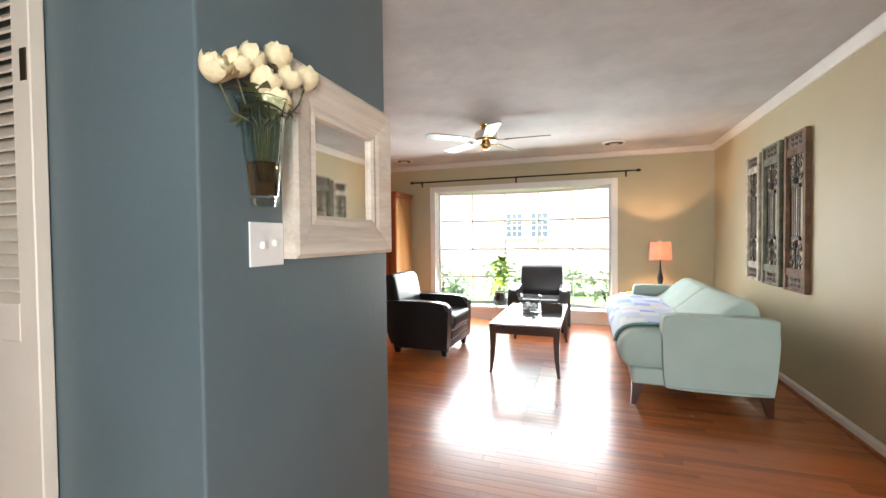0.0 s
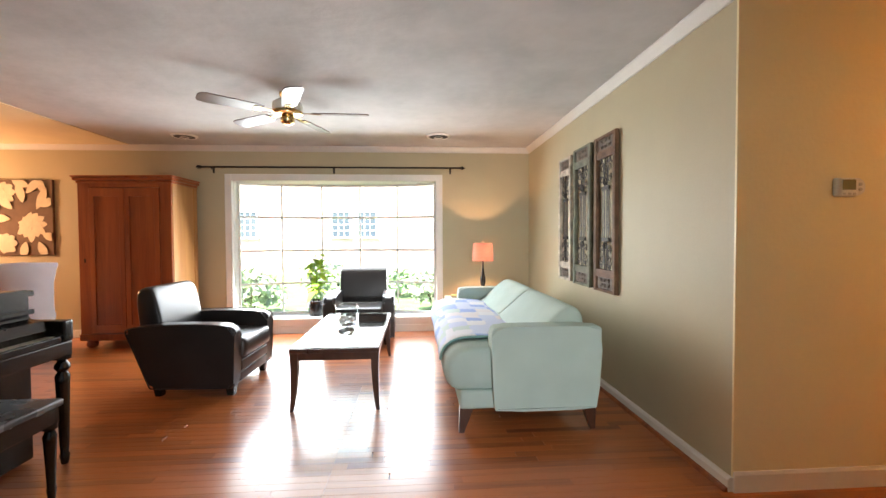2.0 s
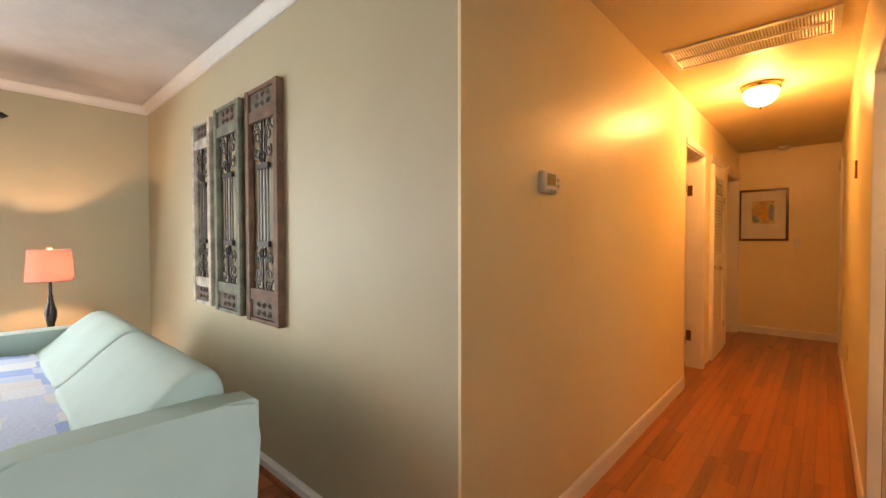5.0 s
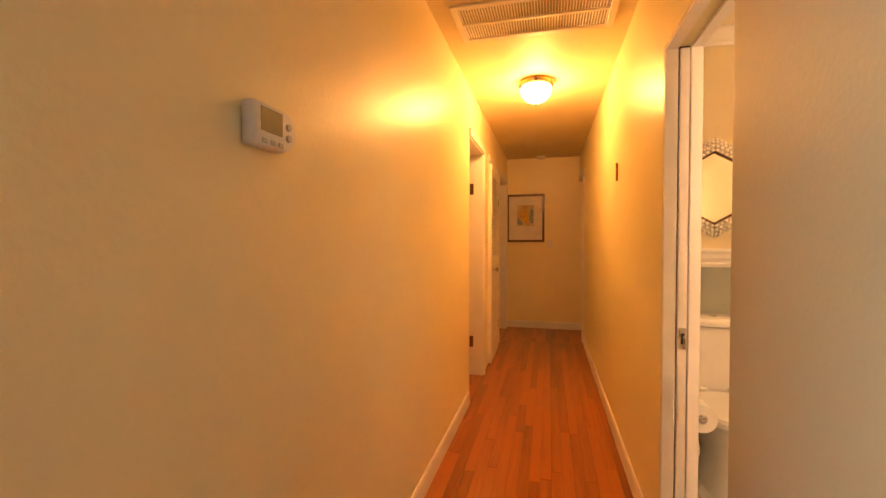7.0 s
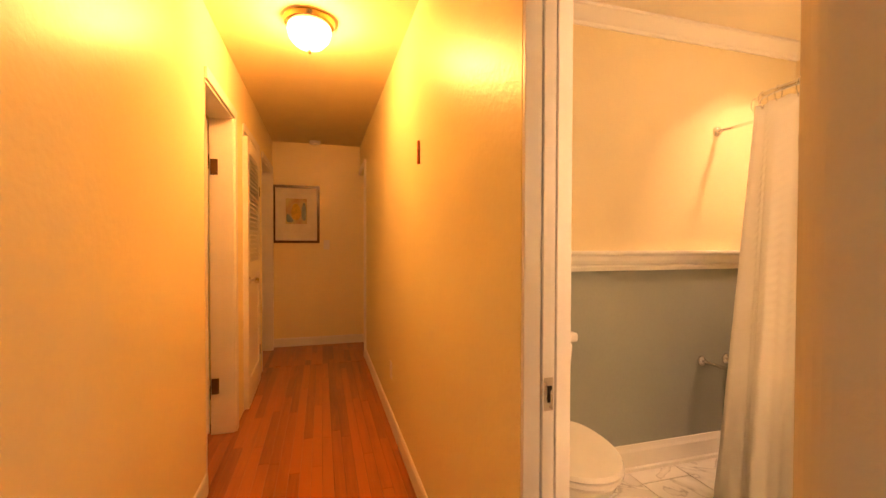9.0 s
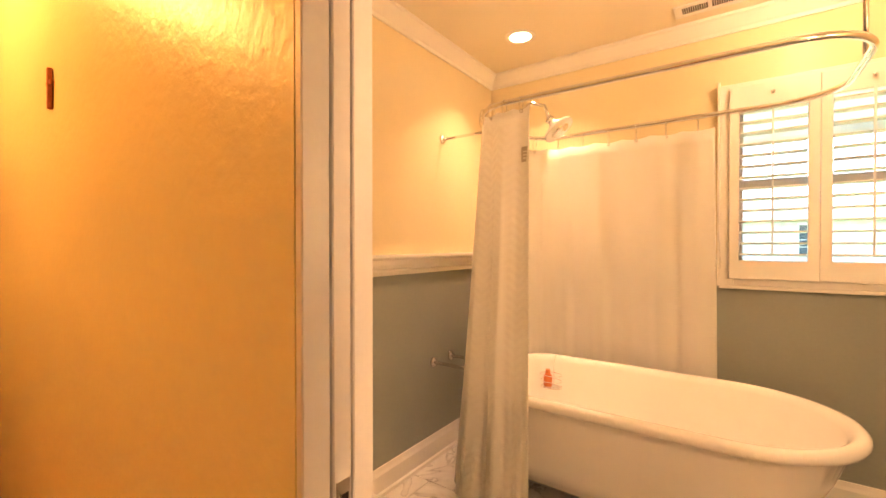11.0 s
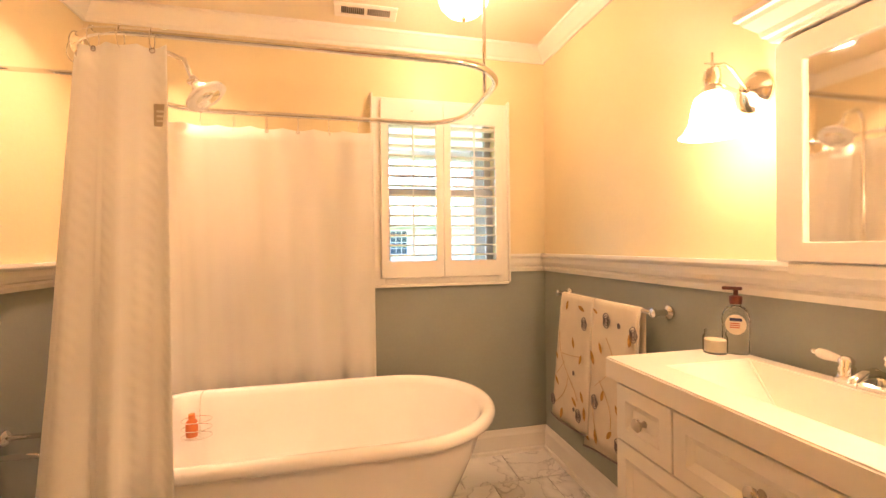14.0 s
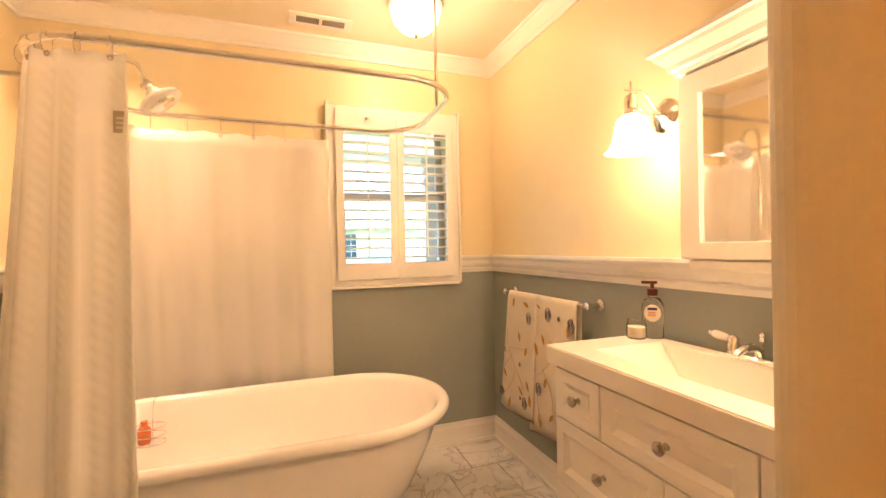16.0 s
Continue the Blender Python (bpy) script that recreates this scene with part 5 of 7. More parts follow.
def plain_door(m, w, label):
    d = empty("door", m, label, "door")
    part("leaf", box(0, w, -0.035, 0, 0.01, 2.01, 0.003, 1), TRIM, d)
    for z in (0.22, 1.70):
        part("hinge", box(-0.012, 0.010, -0.040, -0.030, z, z + 0.09, 0.001, 1), BRONZE, d, "dark bronze hinge")
    part("knob", lathe([(0.0, 0), (0.028, 0), (0.028, 0.006), (0.010, 0.010), (0.010, 0.03), (0.025, 0.04), (0.027, 0.055), (0.016, 0.064), (0, 0.066)], 18, m=pose(w - 0.06, -0.035, 0.95, 90, 0, 0)), NICKEL, d, smooth=50)
    return d


side_door = plain_door(pose(5.955, HN + 0.145, 0, 0, 0, 86), 0.66, "white door swung open into a side room")
for z in (0.26, 1.66):
    part("hinge", box(5.962, 5.9675, HN + 0.085, HN + 0.128, z, z + 0.10, 0.001, 1), BRONZE, side_door, "dark bronze hinge", m=pose(5.955, HN + 0.145, 0, 0, 0, 86).inverted())
louver_door(pose(7.0, HN + 0.005, 0, 0, 0, 181) @ Matrix.Translation((0, 0.03, 0)), 0.68, 2.0, "white louvered closet door, slightly ajar in the hall")


def flush_light(name, x, y, z, r, label, emit):
    f = empty(name, pose(x, y, z), label, "ceiling light")
    part("pan", lathe([(r * 1.06, 0), (r * 1.10, -0.01), (r * 1.05, -0.03), (r * 0.92, -0.04)], 40), BRASS if name == "hall_light" else BTRIM, f, smooth=40)
    part("globe", lathe([(r * 0.92, -0.038), (r * 0.95, -0.06), (r * 0.86, -0.10), (r * 0.60, -0.135), (r * 0.25, -0.152), (0, -0.155)], 40), emit, f, "glowing frosted glass bowl", smooth=True)
    part("finial", lathe([(0.0, -0.153), (0.008, -0.156), (0.010, -0.166), (0.005, -0.176), (0, -0.178)], 14), BRASS, f, smooth=True)
    for ob in f.children:
        if ob.name.startswith("globe"):
            ob.visible_shadow = False
    return f


BOWL = glow("lit_frosted_glass", (1.0, 0.72, 0.38), 0.9)
f1 = flush_light("hall_light", 5.33, 2.226, HZ, 0.118, "brass flush ceiling light with a lit frosted bowl", BOWL)


def return_grille():
    g = empty("return_air_grille", pose(4.40, 2.21, HZ), "large cream return air grille in the hall ceiling", "vent")
    X, Y = 0.19, 0.405
    part("frame", boxes([(-X, X, -Y, -Y + 0.035, -0.012, 0), (-X, X, Y - 0.035, Y, -0.012, 0), (-X, -X + 0.035, -Y + 0.035, Y - 0.035, -0.012, 0), (X - 0.035, X, -Y + 0.035, Y - 0.035, -0.012, 0), (-0.012, 0.012, -Y + 0.035, Y - 0.035, -0.012, 0)], 0.002), TRIM, g)
    part("backing", box(-X + 0.03, X - 0.03, -Y + 0.03, Y - 0.03, -0.0015, -0.0005), material("dust_filter", (0.45, 0.40, 0.30), 0.9), g)
    half = mesh_of(box(-X + 0.037, -0.013, -0.0006, 0.0006, -0.006, 0.004), "slat", TRIM)
    half2 = mesh_of(box(0.013, X - 0.037, -0.0006, 0.0006, -0.006, 0.004), "slat", TRIM)
    n = 52
    for i in range(n):
        y = -Y + 0.042 + i * (2 * Y - 0.084) / (n - 1)
        for h in (half, half2):
            o = new("slat", h)
            o.parent = g
            o.matrix_basis = pose(0, y, -0.006, 35, 0, 0)


return_grille()


def framed_print():
    p = empty("framed_picture", pose(HE, 2.452, 1.557, 0, 0, -90), "dark mahogany framed print with a wide white mat", "picture")
    W, H = 0.262, 0.338
    part("frame", ring_frame(-W, W, -H, H, 0.030, -0.025, 0, "y"), DARKW, p)
    part("mat", box(-W + 0.028, W - 0.028, -0.008, -0.003, -H + 0.028, H - 0.028), material("white_mat", (0.74, 0.72, 0.68), 0.8), p)
    ar = material("watercolour", (0.42, 0.44, 0.28), 0.8, vary=0.5, scale=9, second=(0.50, 0.26, 0.16))
    part("print", box(-0.118, 0.118, -0.0095, -0.008, -0.112, 0.185), ar, p)
    yl = material("yellow_paint", (0.62, 0.42, 0.14), 0.8, vary=0.3, scale=14)
    bl = material("blue_paint", (0.22, 0.32, 0.40), 0.8, vary=0.3, scale=14)
    for mt_, out in ((yl, [(-0.05, -0.06), (0.03, -0.07), (0.06, 0.02), (0.02, 0.12), (-0.03, 0.13), (-0.06, 0.05)]), (bl, [(0.05, -0.05), (0.11, -0.09), (0.11, 0.12), (0.07, 0.15)]), (bl, [(-0.115, -0.10), (-0.02, -0.09), (-0.06, -0.03), (-0.11, 0.02)])):
        b = bmesh.new()
        prism(smooth_outline(out, 2), -0.001, b, Matrix.Translation((0, -0.0095, 0)))
        part("painted_shape", b, mt_, p)


framed_print()
sm = empty("smoke_detector", pose(8.12, 2.24, HZ), "round white smoke detector on the hall ceiling", "smoke detector")
part("case", lathe([(0.062, 0), (0.064, -0.01), (0.055, -0.03), (0.02, -0.036), (0, -0.037)], 24), TRIM, sm, smooth=40)
part("mount", lathe([(0.068, 0), (0.068, -0.006), (0.060, -0.008)], 24), TRIM, sm)

orn = empty("wall_ornament", pose(4.975, HS, 1.668, 0, 0, 180), "small carved reddish wooden ornament on the hall wall", "ornament")
RED = wood("reddish_carved_wood", (0.40, 0.10, 0.03), (0.22, 0.05, 0.02), 0.5, "Z", 20, False)
part("upright", box(-0.007, 0.007, -0.012, 0, -0.056, 0.056, 0.003), RED, orn)
part("crossbar", box(-0.022, 0.022, -0.010, -0.002, 0.008, 0.022, 0.003), RED, orn)

out_ = empty("wall_outlet", pose(5.82, HS, 0.37, 0, 0, 180), "white electrical outlet low on the hall wall", "outlet")
part("plate", box(-0.036, 0.036, -0.005, 0, -0.058, 0.058, 0.002), TRIM, out_)
for z in (-0.024, 0.024):
    part("socket", box(-0.016, 0.016, -0.0065, -0.005, z - 0.014, z + 0.014, 0.001, 1), TRIM, out_)
switch_plate("light_switch", pose(HE, 2.11, 1.20, 0, 0, -90), 0.07, 0.115, 1, "white light switch plate beside the framed picture")

# the bathroom's pocket door and its jambs
structure("trim_bath_jamb", boxes([(3.891, DX1, HS - 0.046, HS - 0.001, 0, DZ), (3.891, DX1, BN, BN + 0.040, 0, DZ)], 0.002), TRIM, "white pocket door jamb strips")
structure("trim_bath_head", boxes([(DX0 + 0.03, 3.891, BN + 0.001, BN + 0.038, DZ - 0.012, DZ), (DX0 + 0.03, 3.891, HS - 0.044, HS - 0.002, DZ - 0.012, DZ)]), TRIM, "white doorway head jamb")
# Solid dark reddish strip painted in for the shade inside the pocket.
structure("trim_pocket", box(DX1 - 0.0005, DX1 + 0.02, BN + 0.04, HS - 0.046, 0, DZ), material("pocket_gap_shade", (0.05, 0.015, 0.008), 0.8), "dark strip painted for the shade in the pocket door gap")
pd = empty("pocket_door", pose(3.892, 1.646, 0), "white pocket door slid open into the wall", "door")
part("leaf", box(0, 0.0125, -0.0165, 0.0165, 0.01, DZ - 0.01, 0.002, 1), TRIM, pd)
part("pull", boxes([(-0.0015, 0.0, -0.012, 0.012, 0.835, 0.915)], 0.0005), NICKEL, pd, "brushed nickel edge pull")
# Raised dark blocks stand for the shade inside the pull's slots.
part("slot", box(-0.003, -0.0016, -0.004, 0.004, 0.855, 0.895), IRON, pd)
part("slot", box(-0.003, -0.0016, -0.008, -0.0045, 0.885, 0.895), IRON, pd)

# ---------------------------------------------------------------- bathroom


def curtain_cloth(name, zigzag):
    """Thin cotton that lets light through; zigzag: the height of its woven chevrons."""
    mt = bpy.data.materials.new(name)
    mt.use_nodes = True
    nt = mt.node_tree
    pb = nt.nodes["Principled BSDF"]
    pb.inputs["Base Color"].default_value = (0.88, 0.86, 0.80, 1)
    pb.inputs["Roughness"].default_value = 0.9
    tr = nt.nodes.new("ShaderNodeBsdfTranslucent")
    tr.inputs[0].default_value = (0.93, 0.91, 0.84, 1)
    mx = nt.nodes.new("ShaderNodeMixShader")
    mx.inputs[0].default_value = 0.44
    co = nt.nodes.new("ShaderNodeTexCoord")
    weave = nt.nodes.new("ShaderNodeTexNoise")
    weave.inputs["Scale"].default_value, weave.inputs["Detail"].default_value = 380, 3
    nt.links.new(co.outputs["Object"], weave.inputs["Vector"])
    fine = nt.nodes.new("ShaderNodeBump")
    fine.inputs["Strength"].default_value, fine.inputs["Distance"].default_value = 0.5, 0.001
    nt.links.new(weave.outputs[0], fine.inputs["Height"])
    if zigzag:
        sep = nt.nodes.new("ShaderNodeSeparateXYZ")
        nt.links.new(co.outputs["Object"], sep.inputs[0])
        along = nt.nodes.new("ShaderNodeMath")
        along.operation = "SUBTRACT"
        nt.links.new(sep.outputs["X"], along.inputs[0])
        nt.links.new(sep.outputs["Y"], along.inputs[1])
        saw = nt.nodes.new("ShaderNodeMath")
        saw.operation, saw.inputs[1].default_value = "PINGPONG", 0.045
        nt.links.new(along.outputs[0], saw.inputs[0])
        up = nt.nodes.new("ShaderNodeMath")
        up.operation, up.inputs[1].default_value = "MULTIPLY_ADD", 0.8
        nt.links.new(saw.outputs[0], up.inputs[0])
        nt.links.new(sep.outputs["Z"], up.inputs[2])
        wave = nt.nodes.new("ShaderNodeMath")
        wave.operation, wave.inputs[1].default_value = "MULTIPLY", 160.0
        nt.links.new(up.outputs[0], wave.inputs[0])
        sine = nt.nodes.new("ShaderNodeMath")
        sine.operation = "SINE"
        nt.links.new(wave.outputs[0], sine.inputs[0])
        rib = nt.nodes.new("ShaderNodeBump")
        rib.inputs["Strength"].default_value, rib.inputs["Distance"].default_value = 0.55, zigzag
        nt.links.new(sine.outputs[0], rib.inputs["Height"])
        nt.links.new(fine.outputs[0], rib.inputs["Normal"])
        nt.links.new(rib.outputs[0], pb.inputs["Normal"])
    else:
        nt.links.new(fine.outputs[0], pb.inputs["Normal"])
    nt.links.new(pb.outputs[0], mx.inputs[1])
    nt.links.new(tr.outputs[0], mx.inputs[2])
    nt.links.new(mx.outputs[0], nt.nodes["Material Output"].inputs[0])
    return mt


CLOTH = curtain_cloth("white_cotton_curtain", 0)
CLOTH_RIBBED = curtain_cloth("white_chevron_curtain", 0.0011)

TX0, TX1, TYC, TYR = 3.055, 4.50, -0.015, 0.395


def tub_outline(k, x0, x1, n=28):
    """The tub's plan: round at the west end, squarer at the east, half width k."""
    pts = []
    for i in range(n + 1):
        a = math.pi / 2 + math.pi * i / n
        pts.append((x0 + k * 1.05 + k * 1.05 * math.cos(a), TYC + k * math.sin(a)))
    r = 0.16
    for s in (-1, 1):
        for i in range(7):
            a = (-math.pi / 2 + math.pi / 2 * i / 6) if s < 0 else (math.pi / 2 * i / 6)
            pts.append((x1 - r + r * math.cos(a), TYC + s * (k - r) + r * math.sin(a)))
    return pts


def bathtub():
    t = empty("bathtub", None, "white roll-top clawfoot bathtub with iron feet", "bathtub")
    # inside, roll rim, outside
    rows = [(0.16, 0.36, 0.20, 0.150), (0.22, 0.28, 0.15, 0.165), (0.28, 0.18, 0.10, 0.25), (0.315, 0.10, 0.075, 0.42), (0.345, 0.060, 0.05, 0.56), (0.352, 0.048, 0.043, 0.580), (0.365, 0.03, 0.03, 0.592), (0.380, 0.012, 0.015, 0.590), (0.393, 0.0, 0.004, 0.578), (0.395, -0.002, 0.0, 0.562), (0.388, 0.004, 0.006, 0.548), (0.370, 0.022, 0.02, 0.540),
            (0.352, 0.045, 0.04, 0.535), (0.330, 0.085, 0.06, 0.42), (0.295, 0.165, 0.09, 0.25), (0.23, 0.27, 0.14, 0.145), (0.17, 0.35, 0.19, 0.13)]
    b = bmesh.new()
    rings = []
    for k, a, c, z in rows:
        rings.append([b.verts.new((x, y, z)) for x, y in tub_outline(k, TX0 + a, TX1 - c)])
    m = len(rings[0])
    for u, v in zip(rings, rings[1:]):
        for i in range(m):
            b.faces.new((u[i], u[(i + 1) % m], v[(i + 1) % m], v[i]))
    b.faces.new(rings[0])
    b.faces.new(rings[-1])
    part("body", b, ENAMEL, t, smooth=60)
    for x, y in ((3.55, 0.24), (3.55, -0.27), (4.45, 0.24), (4.45, -0.27)):
        s = 1 if y > 0 else -1
        b = tube([(x, y, 0.20), (x, y + s * 0.05, 0.15), (x, y + s * 0.055, 0.09), (x, y + s * 0.03, 0.045), (x, y + s * 0.05, 0.03)], 0.030, 10)
        bmesh.ops.create_uvsphere(b, u_segments=12, v_segments=8, radius=0.034, matrix=pose(x, y + s * 0.05, 0.034))
        part("claw_foot", b, IRON, t, "dark iron claw foot", smooth=True)
    part("drain", lathe([(0, 0.1515), (0.03, 0.1515), (0.032, 0.1535), (0.0, 0.1545)], 20, m=pose(4.25, TYC, 0)), CHROME, t, smooth=True)


bathtub()


def ring_path(x0, x1, y0, y1, r, z, n=9):
    pts = []
    for cx, cy, a0 in ((x1 - r, y1 - r, 0), (x0 + r, y1 - r, 90), (x0 + r, y0 + r, 180), (x1 - r, y0 + r, 270)):
        for i in range(n):
            a = radians(a0 + 90 * i / (n - 1))
            pts.append(Vector((cx + r * math.cos(a), cy + r * math.sin(a), z)))
    return pts


RODZ, RX0, RX1, RY0, RY1 = 1.875, 3.085, 4.49, -0.375, 0.355


def shower_rod():
    s = empty("shower_rod", None, "chrome oval shower curtain rod hung over the tub", "curtain rod")
    part("ring", tube(ring_path(RX0, RX1, RY0, RY1, 0.22, RODZ), 0.0125, 12, closed=True), CHROME, s, smooth=True)
    part("wall_support", tube([(RX1, TYC, RODZ), (BE, TYC, RODZ)], 0.008, 10), CHROME, s, smooth=True)
    part("wall_flange", lathe([(0.028, 0), (0.026, 0.010), (0.012, 0.016)], 20, m=pose(BE, TYC, RODZ, 0, -90, 0)), CHROME, s, smooth=True)
    part("ceiling_support", tube([(RX0 + 0.002, 0.05, RODZ), (RX0 + 0.002, 0.05, TOP)], 0.008, 10), CHROME, s, smooth=True)
    part("ceiling_flange", lathe([(0.012, -0.016), (0.026, -0.010), (0.028, 0)], 20, m=pose(RX0 + 0.002, 0.05, TOP)), CHROME, s, smooth=True)


shower_rod()


def shower():
    s = empty("shower", None, "chrome tub shower riser with a wide rain head", "shower")
    rx, ry = 4.38, TYC
    arc = [(rx, ry, 0.62), (rx, ry, 1.2), (rx, ry, 1.86)] + [(rx - 0.06 + 0.06 * math.cos(radians(a)), ry, 1.90 + 0.08 * math.sin(radians(a))) for a in range(0, 100, 15)] + [(4.25, ry, 1.955), (4.223, ry, 1.885)]
    part("riser", tube(arc, 0.009, 10), CHROME, s, smooth=True)
    part("joint", lathe([(0.011, -0.02), (0.016, -0.012), (0.014, 0), (0.017, 0.012), (0.011, 0.02)], 16, m=pose(4.222, ry, 1.878, 0, -38, 0)), CHROME, s, smooth=True)
    part("head", lathe([(0.014, 0.0), (0.022, -0.01), (0.030, -0.026), (0.060, -0.040), (0.078, -0.052), (0.080, -0.064), (0.074, -0.067)], 32, m=pose(4.212, ry, 1.868, 0, 38, 0)), material("white_shower_porcelain", (0.80, 0.77, 0.72), 0.15), s, "white bell-shaped shower head", smooth=50)
    part("face", lathe([(0.0, -0.0665), (0.045, -0.0665), (0.050, -0.069), (0.0, -0.070)], 28, m=pose(4.212, ry, 1.868, 0, 38, 0)), CHROME, s, smooth=True)
    for y in (ry - 0.09, ry + 0.09):
        part("supply_pipe", tube([(BE, y, 0.56), (4.68, y, 0.56), (4.66, y, 0.55), (4.66, y, 0.0)], 0.010, 10), CHROME, s, smooth=True)
        part("flange", lathe([(0.030, 0), (0.028, 0.010), (0.013, 0.018)], 20, m=pose(BE, y, 0.56, 0, -90, 0)), CHROME, s, smooth=True)
    part("faucet_body", tube([(4.54, ry - 0.11, 0.62), (4.54, ry + 0.11, 0.62)], 0.018, 12), CHROME, s, smooth=True)
    part("faucet_link", tube([(4.54, ry, 0.62), (rx, ry, 0.63)], 0.012, 10), CHROME, s, smooth=True)
    for y in (ry - 0.09, ry + 0.09):
        part("faucet_tail", tube([(4.54, y, 0.62), (4.66, y, 0.555)], 0.010, 10), CHROME, s, smooth=True)


shower()


def curtain(name, path, out, z_top, z_low, folds, label, spread=0.0, depth=0.022, seed=1, cloth=None):
    """Cloth hung along a level path; out is the way it is pushed at its foot."""
    c = empty(name, None, label, "curtain", "shower curtains")
    rnd = random.Random(seed)
    pts = [Vector(p) for p in path]
    lens = [0]
    for a, d in zip(pts, pts[1:]):
        lens.append(lens[-1] + (d - a).length)
    total = lens[-1]

    def at(s):
        s = max(0, min(total, s))
        for i in range(len(pts) - 1):
            if s <= lens[i + 1]:
                q = (s - lens[i]) / max(1e-6, lens[i + 1] - lens[i])
                return pts[i].lerp(pts[i + 1], q), (pts[i + 1] - pts[i]).normalized()
        return pts[-1], (pts[-1] - pts[-2]).normalized()

    nu, nv = folds * 12, 26
    ph = [rnd.uniform(0, 6.28) for _ in range(6)]
    rows = []
    for j in range(nv + 1):
        v = j / nv
        row = []
        for i in range(nu + 1):
            u = i / nu
            p, d = at(u * total)
            side = Vector((d.y, -d.x, 0))
            w = depth * (0.35 + 0.65 * v) * (math.sin(2 * math.pi * 0.55 * folds * u + 1.3 * math.sin(2.1 * u * 6.28 + ph[0]) + 0.7 * v * math.sin(ph[1] + 9 * u)) + 0.45 * math.sin(2 * math.pi * folds * 0.93 * u + ph[2] + 1.2 * v) + 0.22 * math.sin(2 * math.pi * folds * 2.1 * u + ph[4] - 2 * v) * v)
            sag = 0.010 * abs(math.sin(math.pi * folds * u)) * (1 - v) ** 8
            row.append(p + side * w + Vector(out) * v + d * (spread * (u - 0.5) * v) + Vector((0, 0, z_top - sag - v * (z_top - z_low) + 0.006 * v * math.sin(12 * u + ph[3]) - p.z)))
        rows.append(row)
    part("cloth", grid_sheet(rows, 0.0015), cloth or CLOTH, c, smooth=True)
    reach = (RODZ + 0.034 - z_top) / 2
    hook = mesh_of(tube([Vector((0.0, 0.018 * math.sin(a / 14 * 2 * math.pi), reach * math.cos(a / 14 * 2 * math.pi))) for a in range(14)], 0.0016, 6, closed=True), "hook", CHROME, True)
    grom = mesh_of(tube([Vector((0.007 * math.cos(a / 10 * 2 * math.pi), 0, 0.007 * math.sin(a / 10 * 2 * math.pi))) for a in range(10)], 0.002, 6, closed=True), "grommet", NICKEL, True)
    for i in range(folds):
        p, d = at((i + 0.5) / folds * total)
        a = math.degrees(math.atan2(d.y, d.x))
        o = new("hook", hook)
        o.parent, o.matrix_basis = c, pose(p.x, p.y, RODZ + 0.015 - reach, 0, 0, a)
        o = new("grommet", grom)
        o.parent, o.matrix_basis = c, pose(p.x, p.y, z_top - 0.018, 0, 0, a)
    return c


c1 = curtain("shower_curtain", [(4.49, -0.12, RODZ), (4.475, -0.25, RODZ), (4.41, -0.345, RODZ), (4.30, RY0, RODZ), (4.0, RY0, RODZ), (3.53, RY0, RODZ)], (0, -0.115, 0), 1.815, 0.22, 8, "white cotton shower curtain drawn along the back of the tub", 0.03, 0.017, 3)
corner = [(4.17, RY1, RODZ), (4.29, RY1, RODZ)] + [(RX1 - 0.2 + 0.2 * math.sin(radians(a)), RY1 - 0.2 + 0.2 * math.cos(radians(a)), RODZ) for a in (15, 35, 55, 75, 90)] + [(RX1, 0.03, RODZ), (RX1, -0.14, RODZ), (RX1, -0.30, RODZ)]
c2 = curtain("shower_curtain", corner, (0.09, 0.085, 0), 1.842, 0.06, 11, "white textured shower curtain gathered at the shower end", 0.26, 0.020, 5, CLOTH_RIBBED)
part("magnet_tag", box(4.168, 4.203, RY1 + 0.012, RY1 + 0.016, 1.60, 1.665, 0.001, 1), NICKEL, c2, "small grey tag")
part("tag_mark", boxes([(4.176, 4.195, RY1 + 0.016, RY1 + 0.017, z, z + 0.006) for z in (1.612, 1.626, 1.640)]), TRIM, c2)


def soap_caddy():
    c = empty("soap_caddy", pose(4.30, -0.355, 0), "wire soap caddy hooked on the tub rim", "caddy")
    for z in (0.44, 0.475, 0.51):
        part("wire", tube([(0.06 * math.cos(radians(a)), 0.105 + 0.045 * math.sin(radians(a)), z) for a in range(0, 360, 20)], 0.002, 6, closed=True), CHROME, c, smooth=True)
    part("hook", tube([(0, 0.065, 0.44), (0, 0.060, 0.57), (0, 0.04, 0.597), (0, 0.0, 0.602), (0, -0.03, 0.590)], 0.002, 6), CHROME, c, smooth=True)
    part("tray", boxes([(-0.05, 0.05, 0.07 + i * 0.016, 0.073 + i * 0.016, 0.4385, 0.4415) for i in range(5)]), CHROME, c)
    o = empty("bath_bottle", pose(4.318, -0.248, 0.442), "small orange bath bottle in the wire caddy", "bottle")
    part("body", lathe([(0, 0), (0.022, 0), (0.024, 0.01), (0.024, 0.06), (0.012, 0.075)], 16), material("orange_plastic", (0.62, 0.16, 0.04), 0.35), o, smooth=40)
    part("cap", lathe([(0.013, 0.075), (0.013, 0.095), (0, 0.096)], 14), material("orange_cap", (0.70, 0.22, 0.06), 0.4), o, smooth=40)


soap_caddy()


